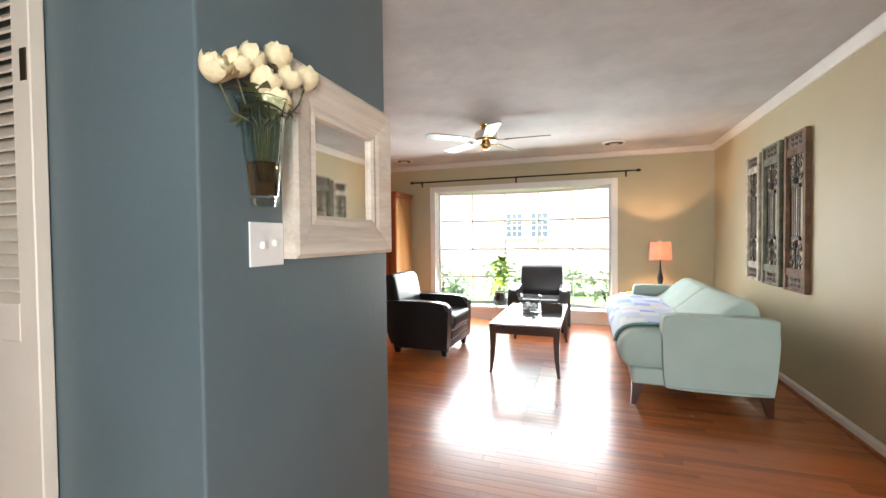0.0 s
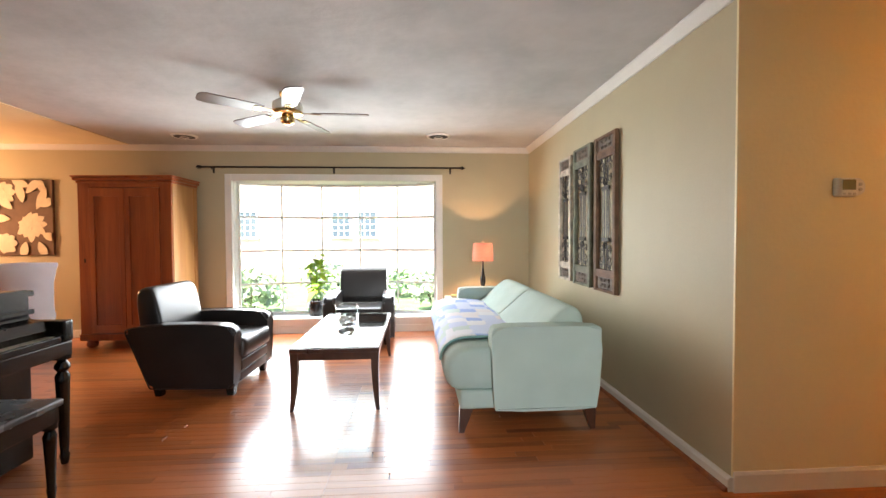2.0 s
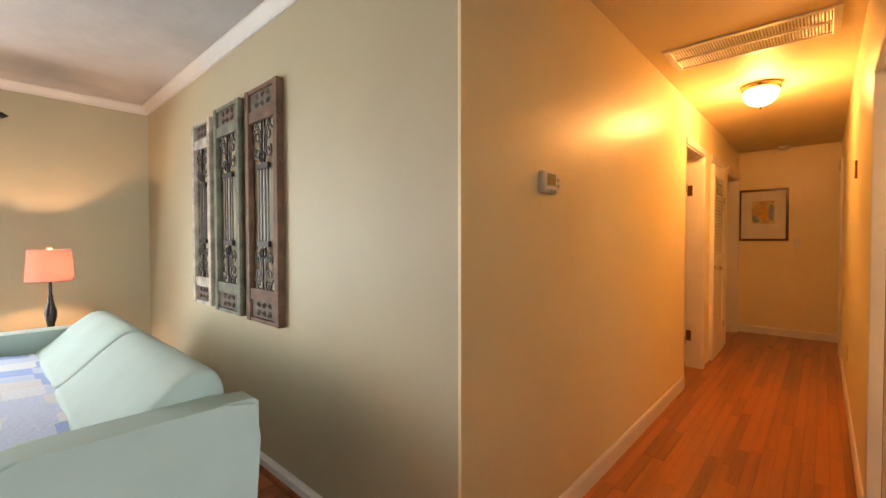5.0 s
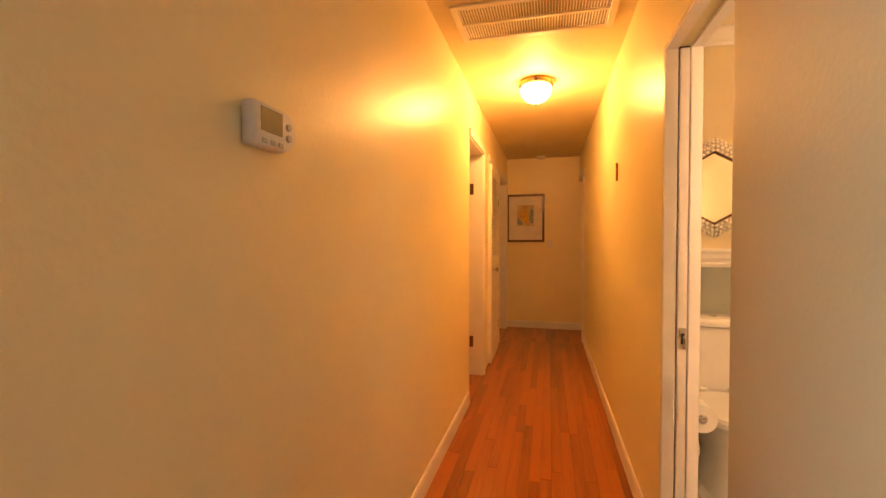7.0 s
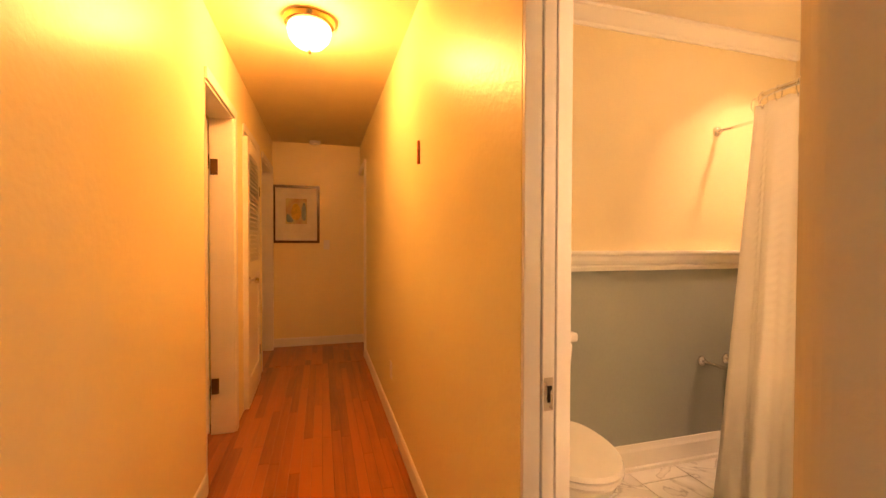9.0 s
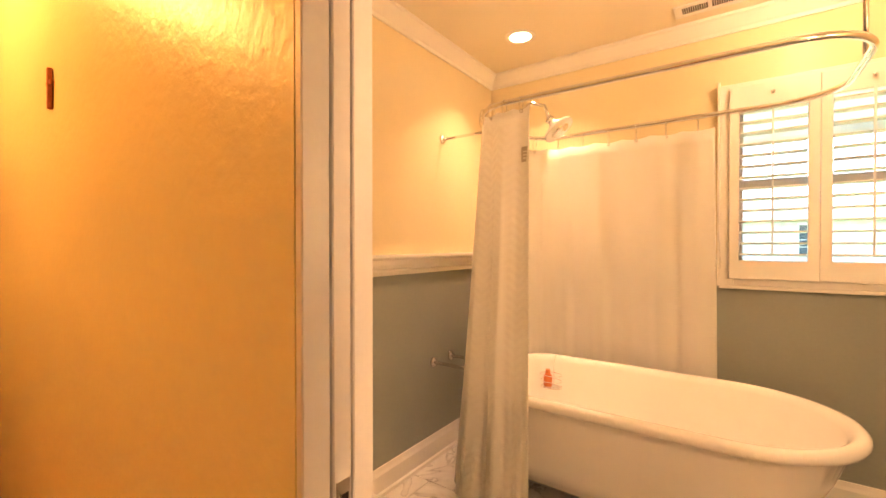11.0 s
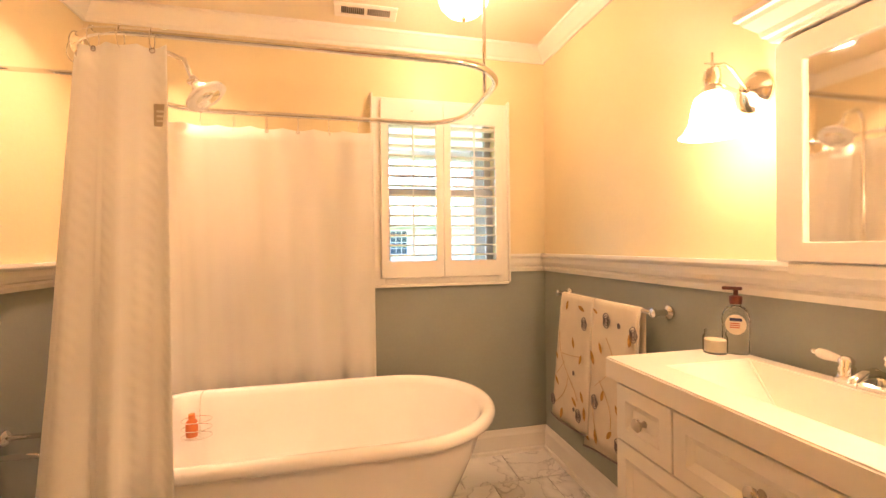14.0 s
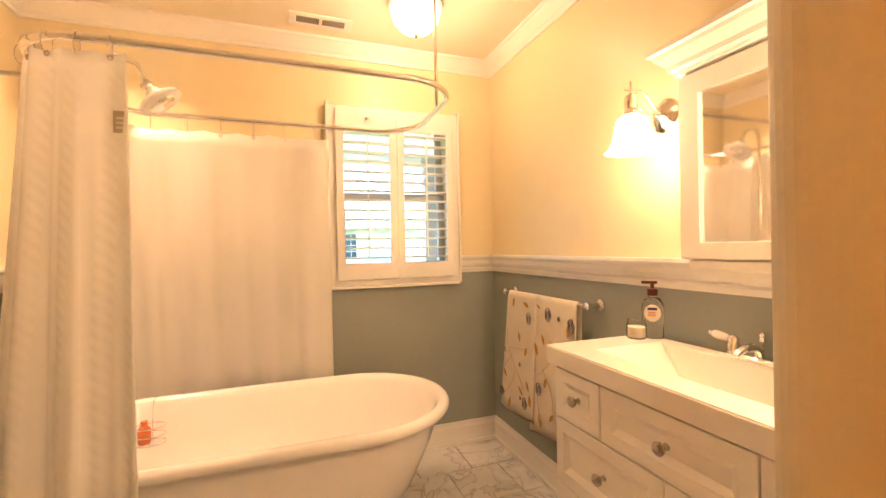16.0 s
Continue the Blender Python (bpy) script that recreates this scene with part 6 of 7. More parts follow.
def bath_window():
    w = empty("window_2", None, "white window with plantation shutters in the bathroom", "window", "", "structure")
    part("frame", boxes([(VX0 - 0.06, VX0, BS, BS + 0.032, VZ0 - 0.066, VZ1 + 0.045), (VX1, VX1 + 0.06, BS, BS + 0.032, VZ0 - 0.066, VZ1 + 0.045), (VX0, VX1, BS, BS + 0.032, VZ1, VZ1 + 0.045), (VX0, VX1, BS, BS + 0.032, VZ0 - 0.066, VZ0 - 0.03)], 0.003), BTRIM, w)
    part("edge_bead", boxes([(VX0 - 0.072, VX0 - 0.06, BS, BS + 0.05, VZ0 - 0.07, VZ1 + 0.06), (VX1 + 0.06, VX1 + 0.072, BS, BS + 0.05, VZ0 - 0.07, VZ1 + 0.06), (VX0 - 0.06, VX1 + 0.06, BS, BS + 0.05, VZ0 - 0.082, VZ0 - 0.066)], 0.003), BTRIM, w)
    mid = (VX0 + VX1) / 2
    for a, c in ((VX0 - 0.02, mid - 0.001), (mid + 0.001, VX1 + 0.02)):
        y0, y1 = BS + 0.033, BS + 0.058
        st = 0.042
        sh = part("shutter", ring_frame(a, c, VZ0 - 0.03, VZ1 + 0.02, st, y0, y1, "y", 0.095, 0.11), BTRIM, w, "white shutter panel")
        n = 14
        me = mesh_of(boxes([(a + st + 0.002, c - st - 0.002, -0.024, 0.024, -0.0035, 0.0035)], 0.002), "slat", BTRIM)
        for i in range(n):
            z = VZ0 + 0.065 + 0.030 + i * (VZ1 - 0.09 - VZ0 - 0.065 - 0.055) / (n - 1)
            o = new("slat", me)
            o.parent = sh
            o.matrix_basis = pose(0, (y0 + y1) / 2, z, 6, 0, 0)
        part("tilt_rod", box((a + c) / 2 - 0.004, (a + c) / 2 + 0.004, y1 + 0.012, y1 + 0.020, VZ0 + 0.09, VZ1 - 0.09), BTRIM, sh)
        part("knob", lathe([(0.005, 0), (0.005, 0.010), (0.009, 0.014), (0, 0.02)], 12, m=pose((a + c) / 2, y1, VZ1 - 0.035, -90, 0, 0)), BTRIM, sh, smooth=True)
    # the sash behind
    ys = BS - 0.09
    dk = material("grey_sash", (0.52, 0.50, 0.50), 0.5)
    for nm, z0, z1, yy in (("lower_sash", VZ0, 1.58, ys), ("upper_sash", 1.555, VZ1, ys - 0.035)):
        s = part(nm, boxes([(VX0, VX0 + 0.04, yy, yy + 0.03, z0, z1), (VX1 - 0.04, VX1, yy, yy + 0.03, z0, z1), (VX0 + 0.04, VX1 - 0.04, yy, yy + 0.03, z0, z0 + 0.035), (VX0 + 0.04, VX1 - 0.04, yy, yy + 0.03, z1 - 0.035, z1), (mid - 0.01, mid + 0.01, yy + 0.005, yy + 0.025, z0 + 0.035, z1 - 0.035)], 0.002), dk, w, "grey window sash")
        g = part("pane", box(VX0 + 0.04, VX1 - 0.04, yy + 0.013, yy + 0.017, z0 + 0.035, z1 - 0.035), GLASS, s)
        g.visible_shadow = False


bath_window()


def slope_frame(y0, y1, z0, z1, w, x_out, x_in):
    """A moulding that slopes from a frame down to the panel it surrounds."""
    b = bmesh.new()
    q = [(y0, z0), (y1, z0), (y1, z1), (y0, z1)]
    n = [(y0 + w, z0 + w), (y1 - w, z0 + w), (y1 - w, z1 - w), (y0 + w, z1 - w)]
    o = [b.verts.new((x_out, *p)) for p in q]
    i = [b.verts.new((x_in, *p)) for p in n]
    k = [b.verts.new((x_in - 0.002, *p)) for p in q]
    for a in range(4):
        c = (a + 1) % 4
        b.faces.new((o[a], o[c], i[c], i[a]))
        b.faces.new((o[c], o[a], k[a], k[c]))
        b.faces.new((i[a], i[c], k[c], k[a]))
    return b


def vanity():
    v = empty("vanity_cabinet", None, "white bathroom vanity cabinet with nickel knobs", "cabinet")
    X0, X1, Y0, Y1, Z = BW + 0.048, 2.915, 0.685, 1.555, 0.862
    part("carcass", boxes([(X0, X1, Y0, Y0 + 0.02, 0.0, Z), (X0, X1, Y1 - 0.02, Y1, 0.0, Z), (X0, X0 + 0.012, Y0 + 0.02, Y1 - 0.02, 0.1, Z), (X0 + 0.012, X1 - 0.02, Y0 + 0.02, Y1 - 0.02, 0.10, 0.118)], 0.002), BTRIM, v)
    part("face_frame", boxes([(X1 - 0.02, X1, Y0 + 0.02, Y1 - 0.02, 0.08, 0.12), (X1 - 0.02, X1, Y0 + 0.02, Y1 - 0.02, Z - 0.012, Z), (X1 - 0.02, X1, Y0 + 0.02, Y0 + 0.032, 0.12, Z - 0.012), (X1 - 0.02, X1, 0.908, 0.918, 0.704, Z - 0.012), (X1 - 0.02, X1, 1.325, 1.335, 0.704, Z - 0.012), (X1 - 0.02, X1, 1.115, 1.125, 0.12, 0.704), (X1 - 0.02, X1, Y1 - 0.032, Y1 - 0.02, 0.12, Z - 0.012)], 0.001), BTRIM, v)

    def front(nm, y0, y1, z0, z1, f=0.042):
        d = part(nm, ring_frame(y0, y1, z0, z1, f, X1, X1 + 0.018, "x"), BTRIM, v)
        part("panel", box(X1 - 0.002, X1 + 0.008, y0 + f, y1 - f, z0 + f, z1 - f), BTRIM, d)
        part("bead", slope_frame(y0 + f, y1 - f, z0 + f, z1 - f, 0.016, X1 + 0.0165, X1 + 0.0082), BTRIM, d)
        return d

    def knob(d, y, z, x):
        part("knob", lathe([(0.009, 0), (0.006, 0.006), (0.006, 0.014), (0.015, 0.020), (0.017, 0.027), (0.011, 0.033), (0, 0.034)], 20, m=pose(x, y, z, 0, 90, 0)), NICKEL, d, "brushed nickel knob", smooth=50)

    for y0, y1 in ((0.708, 0.911), (0.915, 1.328), (1.332, 1.53)):
        d = front("drawer", y0, y1, 0.706, 0.858, 0.040)
        knob(d, (y0 + y1) / 2, 0.780, X1 + 0.008)
    for y0, y1 in ((0.708, 1.118), (1.122, 1.53)):
        for z0, z1 in ((0.502, 0.702), (0.314, 0.498), (0.125, 0.310)):
            d = front("drawer", y0, y1, z0, z1, 0.040)
            knob(d, (y0 + y1) / 2, (z0 + z1) / 2, X1 + 0.008)


vanity()


def vanity_top():
    b = bmesh.new()
    X0, X1, Y0, Y1, Z0, Z1 = BW + 0.048, 2.938, 0.664, 1.575, 0.864, 0.920
    bx0, bx1, by0, by1 = 2.572, 2.835, 0.79, 1.46
    out = [(X0, Y0), (X1, Y0), (X1, Y1), (X0, Y1)]
    inn = [(bx0, by0), (bx1, by0), (bx1, by1), (bx0, by1)]
    low = [(bx0 + 0.03, by0 + 0.11), (bx1 - 0.03, by0 + 0.11), (bx1 - 0.03, by1 - 0.11), (bx0 + 0.03, by1 - 0.11)]
    rt = [b.verts.new((*p, Z1)) for p in out]
    ro = [b.verts.new((*p, Z0)) for p in out]
    ri = [b.verts.new((*p, Z1)) for p in inn]
    rl = [b.verts.new((*p, Z1 - 0.11)) for p in low]
    for i in range(4):
        j = (i + 1) % 4
        b.faces.new((ro[i], ro[j], rt[j], rt[i]))
        b.faces.new((rt[i], rt[j], ri[j], ri[i]))
        b.faces.new((ri[i], ri[j], rl[j], rl[i]))
    b.faces.new(rl)
    sharp = [e for e in b.edges if not (e.verts[0] in ro and e.verts[1] in ro)]
    bmesh.ops.bevel(b, geom=[e for e in sharp if not ((e.verts[0] in rt) != (e.verts[1] in rt) and (e.verts[0] in ri or e.verts[1] in ri))], offset=0.004, segments=3, affect="EDGES")
    t = empty("sink_top", None, "white one-piece vanity top with a rectangular basin", "sink")
    part("top", b, material("cast_white_marble", (0.82, 0.78, 0.70), 0.14, vary=0.02, scale=5), t, smooth=35)
    part("drain", lathe([(0, 0), (0.022, 0), (0.024, 0.003), (0.0, 0.004)], 20, m=pose(2.68, 1.12, Z1 - 0.11)), CHROME, t, smooth=True)


vanity_top()


def faucet():
    f = empty("faucet", pose(2.540, 1.078, 0.920, 0, 0, 90) @ Matrix.Scale(0.92, 4), "chrome sink faucet with white porcelain lever handles", "faucet")
    b = bmesh.new()
    out = [(0.078 * s + 0.026 * math.cos(radians(a)), 0.026 * math.sin(radians(a))) for s, r in ((1, range(-90, 91, 15)), (-1, range(90, 271, 15))) for a in r]
    lo = [b.verts.new((x, y, 0)) for x, y in out]
    hi = [b.verts.new((x, y, 0.010)) for x, y in out]
    tp = [b.verts.new((x * 0.93, y * 0.8, 0.015)) for x, y in out]
    n = len(out)
    for i in range(n):
        j = (i + 1) % n
        b.faces.new((lo[i], lo[j], hi[j], hi[i]))
        b.faces.new((hi[i], hi[j], tp[j], tp[i]))
    b.faces.new(tp)
    b.faces.new(lo[::-1])
    part("base_plate", b, CHROME, f, smooth=40)
    part("spout", tube([(0, -0.004, 0.012), (0, -0.006, 0.035), (0, -0.03, 0.048), (0, -0.07, 0.045), (0, -0.10, 0.032), (0, -0.105, 0.022)], 0.013, 12, taper=0.75), CHROME, f, smooth=True)
    part("lift_rod", lathe([(0.004, 0.01), (0.004, 0.055), (0.010, 0.062), (0.007, 0.07), (0.010, 0.078), (0.0, 0.088)], 14, m=pose(0, 0.012, 0)), CHROME, f, smooth=True)
    porcelain = material("white_porcelain", (0.80, 0.76, 0.68), 0.15)
    for s in (-1, 1):
        part("valve", lathe([(0.020, 0.014), (0.017, 0.02), (0.019, 0.036), (0.015, 0.042), (0.017, 0.055), (0.010, 0.064), (0, 0.066)], 20, m=pose(0.078 * s, 0, 0)), CHROME, f, smooth=50)
        h = part("handle", lathe([(0.008, 0.012), (0.010, 0.02), (0.014, 0.045), (0.013, 0.062), (0.006, 0.070)], 16, m=pose(0.078 * s, 0, 0.052, 0, 84 * s, 0)), porcelain, f, "white porcelain lever", smooth=True)
        part("tip", lathe([(0.006, 0.069), (0.008, 0.074), (0.005, 0.083), (0, 0.085)], 12, m=pose(0.078 * s, 0, 0.052, 0, 84 * s, 0)), CHROME, h, smooth=True)


faucet()


def soap_bottle():
    s = empty("soap_dispenser", pose(2.552, 0.735, 0.9205, 0, 0, 132), "clear pump soap bottle with a dark red pump", "soap dispenser")
    prof = [(0, 0), (0.030, 0), (0.034, 0.006), (0.034, 0.08), (0.036, 0.10), (0.034, 0.115), (0.024, 0.135), (0.013, 0.140), (0.013, 0.148)]
    b = lathe(prof, 28)
    for v in b.verts:
        v.co.y *= 0.68
    part("bottle", b, clear("soap_bottle_plastic", (0.93, 0.92, 0.88), 0.06, 1.3), s, "clear plastic bottle", smooth=50)
    red = material("dark_red_pump", (0.10, 0.02, 0.012), 0.35)
    part("collar", lathe([(0.0155, 0.146), (0.0165, 0.150), (0.0165, 0.168), (0.006, 0.172), (0.006, 0.186), (0, 0.187)], 18), red, s, smooth=40)
    part("nozzle", box(-0.034, 0.016, -0.007, 0.007, 0.186, 0.196, 0.003), red, s)
    lab = part("label", lathe([(0.0245, -0.0005), (0.0255, 0.0), (0.0245, 0.0008), (0.0, 0.0009)], 26, m=pose(0, -0.0250, 0.088, 90, 0, 0) @ Matrix.Diagonal((1, 1.15, 1, 1))), material("cream_label", (0.80, 0.72, 0.58), 0.5), s, "cream oval label with plain bars")
    part("mark", box(-0.015, 0.015, -0.0262, -0.0258, 0.098, 0.107, 0.0001, 1), material("navy_mark", (0.02, 0.03, 0.10), 0.5), lab)
    part("mark", boxes([(-0.014, 0.010, -0.0262, -0.0258, z, z + 0.003) for z in (0.090, 0.084, 0.078)]), material("orange_mark", (0.55, 0.12, 0.04), 0.5), lab)


soap_bottle()


def candle_jar():
    j = empty("candle_jar", pose(2.605, 0.715, 0.9205), "small clear glass jar holding a cream candle", "jar")
    part("glass", lathe([(0, 0), (0.030, 0), (0.032, 0.004), (0.032, 0.048), (0.027, 0.056), (0.028, 0.066), (0.026, 0.066), (0.025, 0.056), (0.029, 0.047), (0.029, 0.006), (0, 0.004)], 28), clear("jar_glass", (0.98, 0.98, 0.96), 0.0, 1.2), j, smooth=50)
    part("wax", lathe([(0, 0.0065), (0.0285, 0.0065), (0.0285, 0.040), (0, 0.039)], 24), material("cream_wax", (0.78, 0.70, 0.55), 0.5), j, smooth=40)


candle_jar()


def towel_bar():
    t = empty("towel_bar", pose(BW, 0, 0.985), "chrome towel bar on the sage wall", "towel bar")
    part("bar", tube([(0.07, -0.34, 0), (0.07, 0.40, 0)], 0.009, 12), CHROME, t, smooth=True)
    for y in (-0.33, 0.39):
        part("post", lathe([(0.026, 0), (0.026, 0.008), (0.012, 0.018), (0.010, 0.055), (0.017, 0.066), (0.017, 0.078), (0, 0.084)], 20, m=pose(0, y, 0, 0, 90, 0)), CHROME, t, smooth=50)


towel_bar()
TOWEL = material("cream_towel", (0.76, 0.68, 0.55), 0.95, vary=0.05, scale=12, bump=0.002, bump_scale=220)
OCHRE = material("ochre_embroidery", (0.50, 0.28, 0.08), 0.9, vary=0.35, scale=90)
GREYE = material("grey_embroidery", (0.20, 0.175, 0.18), 0.9)
PALEO = material("pale_ochre_thread", (0.60, 0.42, 0.20), 0.9)


def hand_towel(y0, y1, z_front, seed, vines, leaves, flowers):
    t = empty("hand_towel", None, "cream hand towel embroidered with ochre vines and grey flowers", "towel", "towels on the bar")
    xb = BW + 0.07
    prof = [(xb - 0.014, 0.55), (xb - 0.014, 0.80), (xb - 0.014, 0.97), (xb - 0.010, 0.990), (xb, 0.998), (xb + 0.010, 0.992), (xb + 0.015, 0.97)] + [(xb + 0.017 + 0.014 * k / 10, 0.97 - (0.97 - z_front) * k / 10) for k in range(1, 11)]

    def place(u, k):
        x, z = prof[k]
        f = max(0, k - 6) / 10
        y = y0 + (y1 - y0) * (0.5 + (u - 0.5) * (1 + 0.16 * f)) - 0.05 * f
        return Vector((x + 0.007 * f * math.sin(7 * u + seed), y, z - 0.035 * f * math.sin(2.4 * u + seed * 0.7)))

    rows = [[place(i / 14, k) for k in range(len(prof))] for i in range(15)]
    part("cloth", grid_sheet(rows, 0.005), TOWEL, t, smooth=True)
    part("hem", tube([place(i / 14, len(prof) - 1) + Vector((0.003, 0, 0)) for i in range(15)], 0.004, 6), GREYE, t, smooth=True)

    def on(u, f):
        k = 6 + f * 10
        i = min(len(prof) - 2, int(k))
        return place(u, i).lerp(place(u, i + 1), k - i) + Vector((0.0095, 0, 0))

    def leaf(u, f, turn, size=1.0):
        b = bmesh.new()
        size *= 1.35
        rim = [(0, -0.021), (0.006, -0.012), (0.0085, 0.0), (0.006, 0.012), (0, 0.022), (-0.006, 0.012), (-0.0085, 0.0), (-0.006, -0.012)]
        c, d = math.cos(radians(turn)), math.sin(radians(turn))
        p = on(u, f)
        low = [b.verts.new(p + Vector((0, size * (y * c - z * d), size * (y * d + z * c)))) for y, z in rim]
        top = b.verts.new(p + Vector((0.0015, 0, 0)))
        for i in range(8):
            b.faces.new((low[i], low[(i + 1) % 8], top))
        b.faces.new(low[::-1])
        part("embroidered_leaf", b, OCHRE, t)

    for u0, f0, u1, f1, bend in vines:
        pts = [on(min(0.97, max(0.03, u0 + (u1 - u0) * q + bend * math.sin(math.pi * q))), f0 + (f1 - f0) * q) for q in [i / 12 for i in range(13)]]
        part("vine", tube(pts, 0.0016, 5), PALEO, t, smooth=True)
    for row in leaves:
        leaf(*row)
    for u, f, r0 in flowers:
        p = on(u, f)
        b = bmesh.new()
        for r in (r0, r0 * 0.66, r0 * 0.34):
            tube([p + Vector((0.0006, r * (0.85 + 0.13 * math.cos(5 * a / 10 * math.pi)) * math.cos(a / 10 * math.pi), 1.25 * r * math.sin(a / 10 * math.pi))) for a in range(20)], 0.0022, 5, b, True)
        part("embroidered_flower", b, GREYE, t, smooth=True)


hand_towel(-0.275, 0.018, 0.355, 1,
           [(0.10, 0.28, 0.55, 0.66, -0.10), (0.22, 0.44, 0.74, 0.42, 0.05), (0.42, 0.60, 0.10, 0.88, 0.08), (0.50, 0.64, 0.72, 0.76, 0.02), (0.12, 0.62, 0.30, 0.50, 0.0)],
           [(0.52, 0.33, 10), (0.76, 0.44, -25), (0.28, 0.05, -20), (0.13, 0.68, 40), (0.86, 0.72, 25), (0.62, 0.78, 50), (0.30, 0.92, -20, 1.2), (0.95, 0.84, 0, 1.2), (0.72, 0.05, 70), (0.08, 0.48, 15, 0.7)],
           [(0.83, 0.16, 0.024), (0.78, 0.87, 0.025), (0.06, 0.86, 0.022), (0.57, 0.56, 0.008), (0.62, 0.84, 0.007)])
hand_towel(0.022, 0.33, 0.30, 4,
           [(0.40, 0.20, 0.62, 0.40, 0.05), (0.62, 0.36, 0.20, 0.55, 0.05), (0.66, 0.34, 0.88, 0.30, 0.0), (0.30, 0.50, 0.62, 0.80, 0.1), (0.20, 0.62, 0.34, 0.90, -0.06)],
           [(0.28, 0.28, 20), (0.10, 0.36, 20, 1.2), (0.88, 0.17, -10, 1.2), (0.10, 0.04, 60, 0.7), (0.40, 0.60, -20), (0.30, 0.90, 10, 1.2), (0.08, 0.92, 70), (0.72, 0.66, 30), (0.60, 0.84, -40), (0.84, 0.50, 10)],
           [(0.38, 0.085, 0.026), (0.94, 0.13, 0.025), (0.22, 0.66, 0.025), (0.66, 0.10, 0.008), (0.76, 0.88, 0.024)])


def mirror_cabinet():
    c = empty("mirror_cabinet", None, "white mirrored medicine cabinet with a crown cornice", "cabinet")
    X0, X1, Y0, Y1, Z0, Z1 = BW, 2.60, 0.905, 1.50, 1.195, 1.745
    part("case", box(X0, X1, Y0, Y1, Z0, Z1, 0.002, 1), BTRIM, c)
    d = part("door", ring_frame(Y0 + 0.003, Y1 - 0.003, Z0 + 0.003, Z1 - 0.01, 0.065, X1 + 0.001, X1 + 0.020, "x", 0.047, 0.06), BTRIM, c)
    part("mirror_glass", box(X1 + 0.001, X1 + 0.010, Y0 + 0.068, Y1 - 0.068, Z0 + 0.05, Z1 - 0.07), MIRROR, d)
    for z in (1.31, 1.62):
        part("hinge", box(X1 - 0.008, X1 + 0.010, Y0 - 0.004, Y0, z, z + 0.045, 0.001, 1), BRONZE, d)
    prof = [(0, 0), (0.006, 0), (0.010, 0.010), (0.018, 0.016), (0.022, 0.030), (0.045, 0.055), (0.050, 0.066), (0.060, 0.070), (0.060, 0.085), (0, 0.085)]
    b = sweep(prof, [(X0, Y1, Z1), (X1 + 0.02, Y1, Z1), (X1 + 0.02, Y0, Z1), (X0, Y0, Z1)], None, False)
    part("cornice", b, BTRIM, c)
    part("cornice_top", box(X0, X1 + 0.02, Y0, Y1, Z1, Z1 + 0.084), BTRIM, c)
    part("base_mould", boxes([(X0 + 0.051, X1 + 0.01, Y0 + 0.02, Y1 - 0.02, Z0 - 0.03, Z0 - 0.001)], 0.004), BTRIM, c)


mirror_cabinet()
SATIN = material("polished_nickel", (0.74, 0.68, 0.60), 0.16, 1.0, vary=0.05, scale=20)
FROST = glow("lit_sconce_glass", (1.0, 0.70, 0.38), 1.3)


def sconce(y):
    s = empty("wall_sconce", pose(BW, y, 1.69), "nickel wall sconce with a lit bell glass shade", "wall lamp", "vanity sconces")
    part("backplate", lathe([(0.058, 0), (0.058, 0.008), (0.048, 0.014), (0.040, 0.024), (0.022, 0.030), (0.014, 0.036), (0, 0.038)], 32, m=pose(0, 0, 0, 0, 90, 0)), SATIN, s, smooth=40)
    part("arm", tube([(0.03, 0, 0.0), (0.055, 0, 0.03), (0.085, 0, 0.062), (0.115, 0, 0.075), (0.145, 0, 0.068), (0.155, 0, 0.05)], 0.006, 10), SATIN, s, smooth=True)
    part("lower_arm", tube([(0.03, 0, -0.005), (0.07, 0, 0.0), (0.11, 0, 0.012), (0.140, 0, 0.02)], 0.005, 10), SATIN, s, smooth=True)
    part("socket", lathe([(0.012, 0.06), (0.020, 0.055), (0.024, 0.03), (0.020, 0.01), (0.030, -0.005), (0.030, -0.015)], 24, m=pose(0.155, 0, 0)), SATIN, s, smooth=40)
    part("key", boxes([(0.127, 0.183, -0.002, 0.002, 0.070, 0.076), (0.152, 0.158, -0.003, 0.003, 0.058, 0.105)], 0.001), SATIN, s)
    b = lathe([(0.030, -0.012), (0.046, -0.026), (0.054, -0.055), (0.060, -0.095), (0.076, -0.125), (0.088, -0.134)], 36, m=pose(0.155, 0, 0), caps=False)
    bmesh.ops.solidify(b, geom=b.faces[:], thickness=0.003)
    g = part("shade", b, FROST, s, "glowing frosted bell glass", smooth=True)
    g.visible_shadow = False
    return s


sconce(0.735)
# Unseen twin, assumed by symmetry and added to hold the bathroom fill lamp.
sconce(1.53)
flush_light("bath_light", 3.135, -0.09, TOP, 0.125, "round flush ceiling light with a lit frosted globe", BOWL)
r = empty("recessed_light", pose(4.46, -0.18, TOP), "round recessed ceiling light, switched on", "ceiling light")
part("trim_ring", lathe([(0.060, -0.001), (0.085, -0.001), (0.085, -0.005), (0.062, -0.007), (0.060, -0.001)], 36, caps=False), BTRIM, r, smooth=40)
part("lens", lathe([(0.0, -0.002), (0.061, -0.002), (0.061, -0.004), (0.0, -0.004)], 30), glow("lit_recessed_lens", (1.0, 0.80, 0.52), 2.0), r)


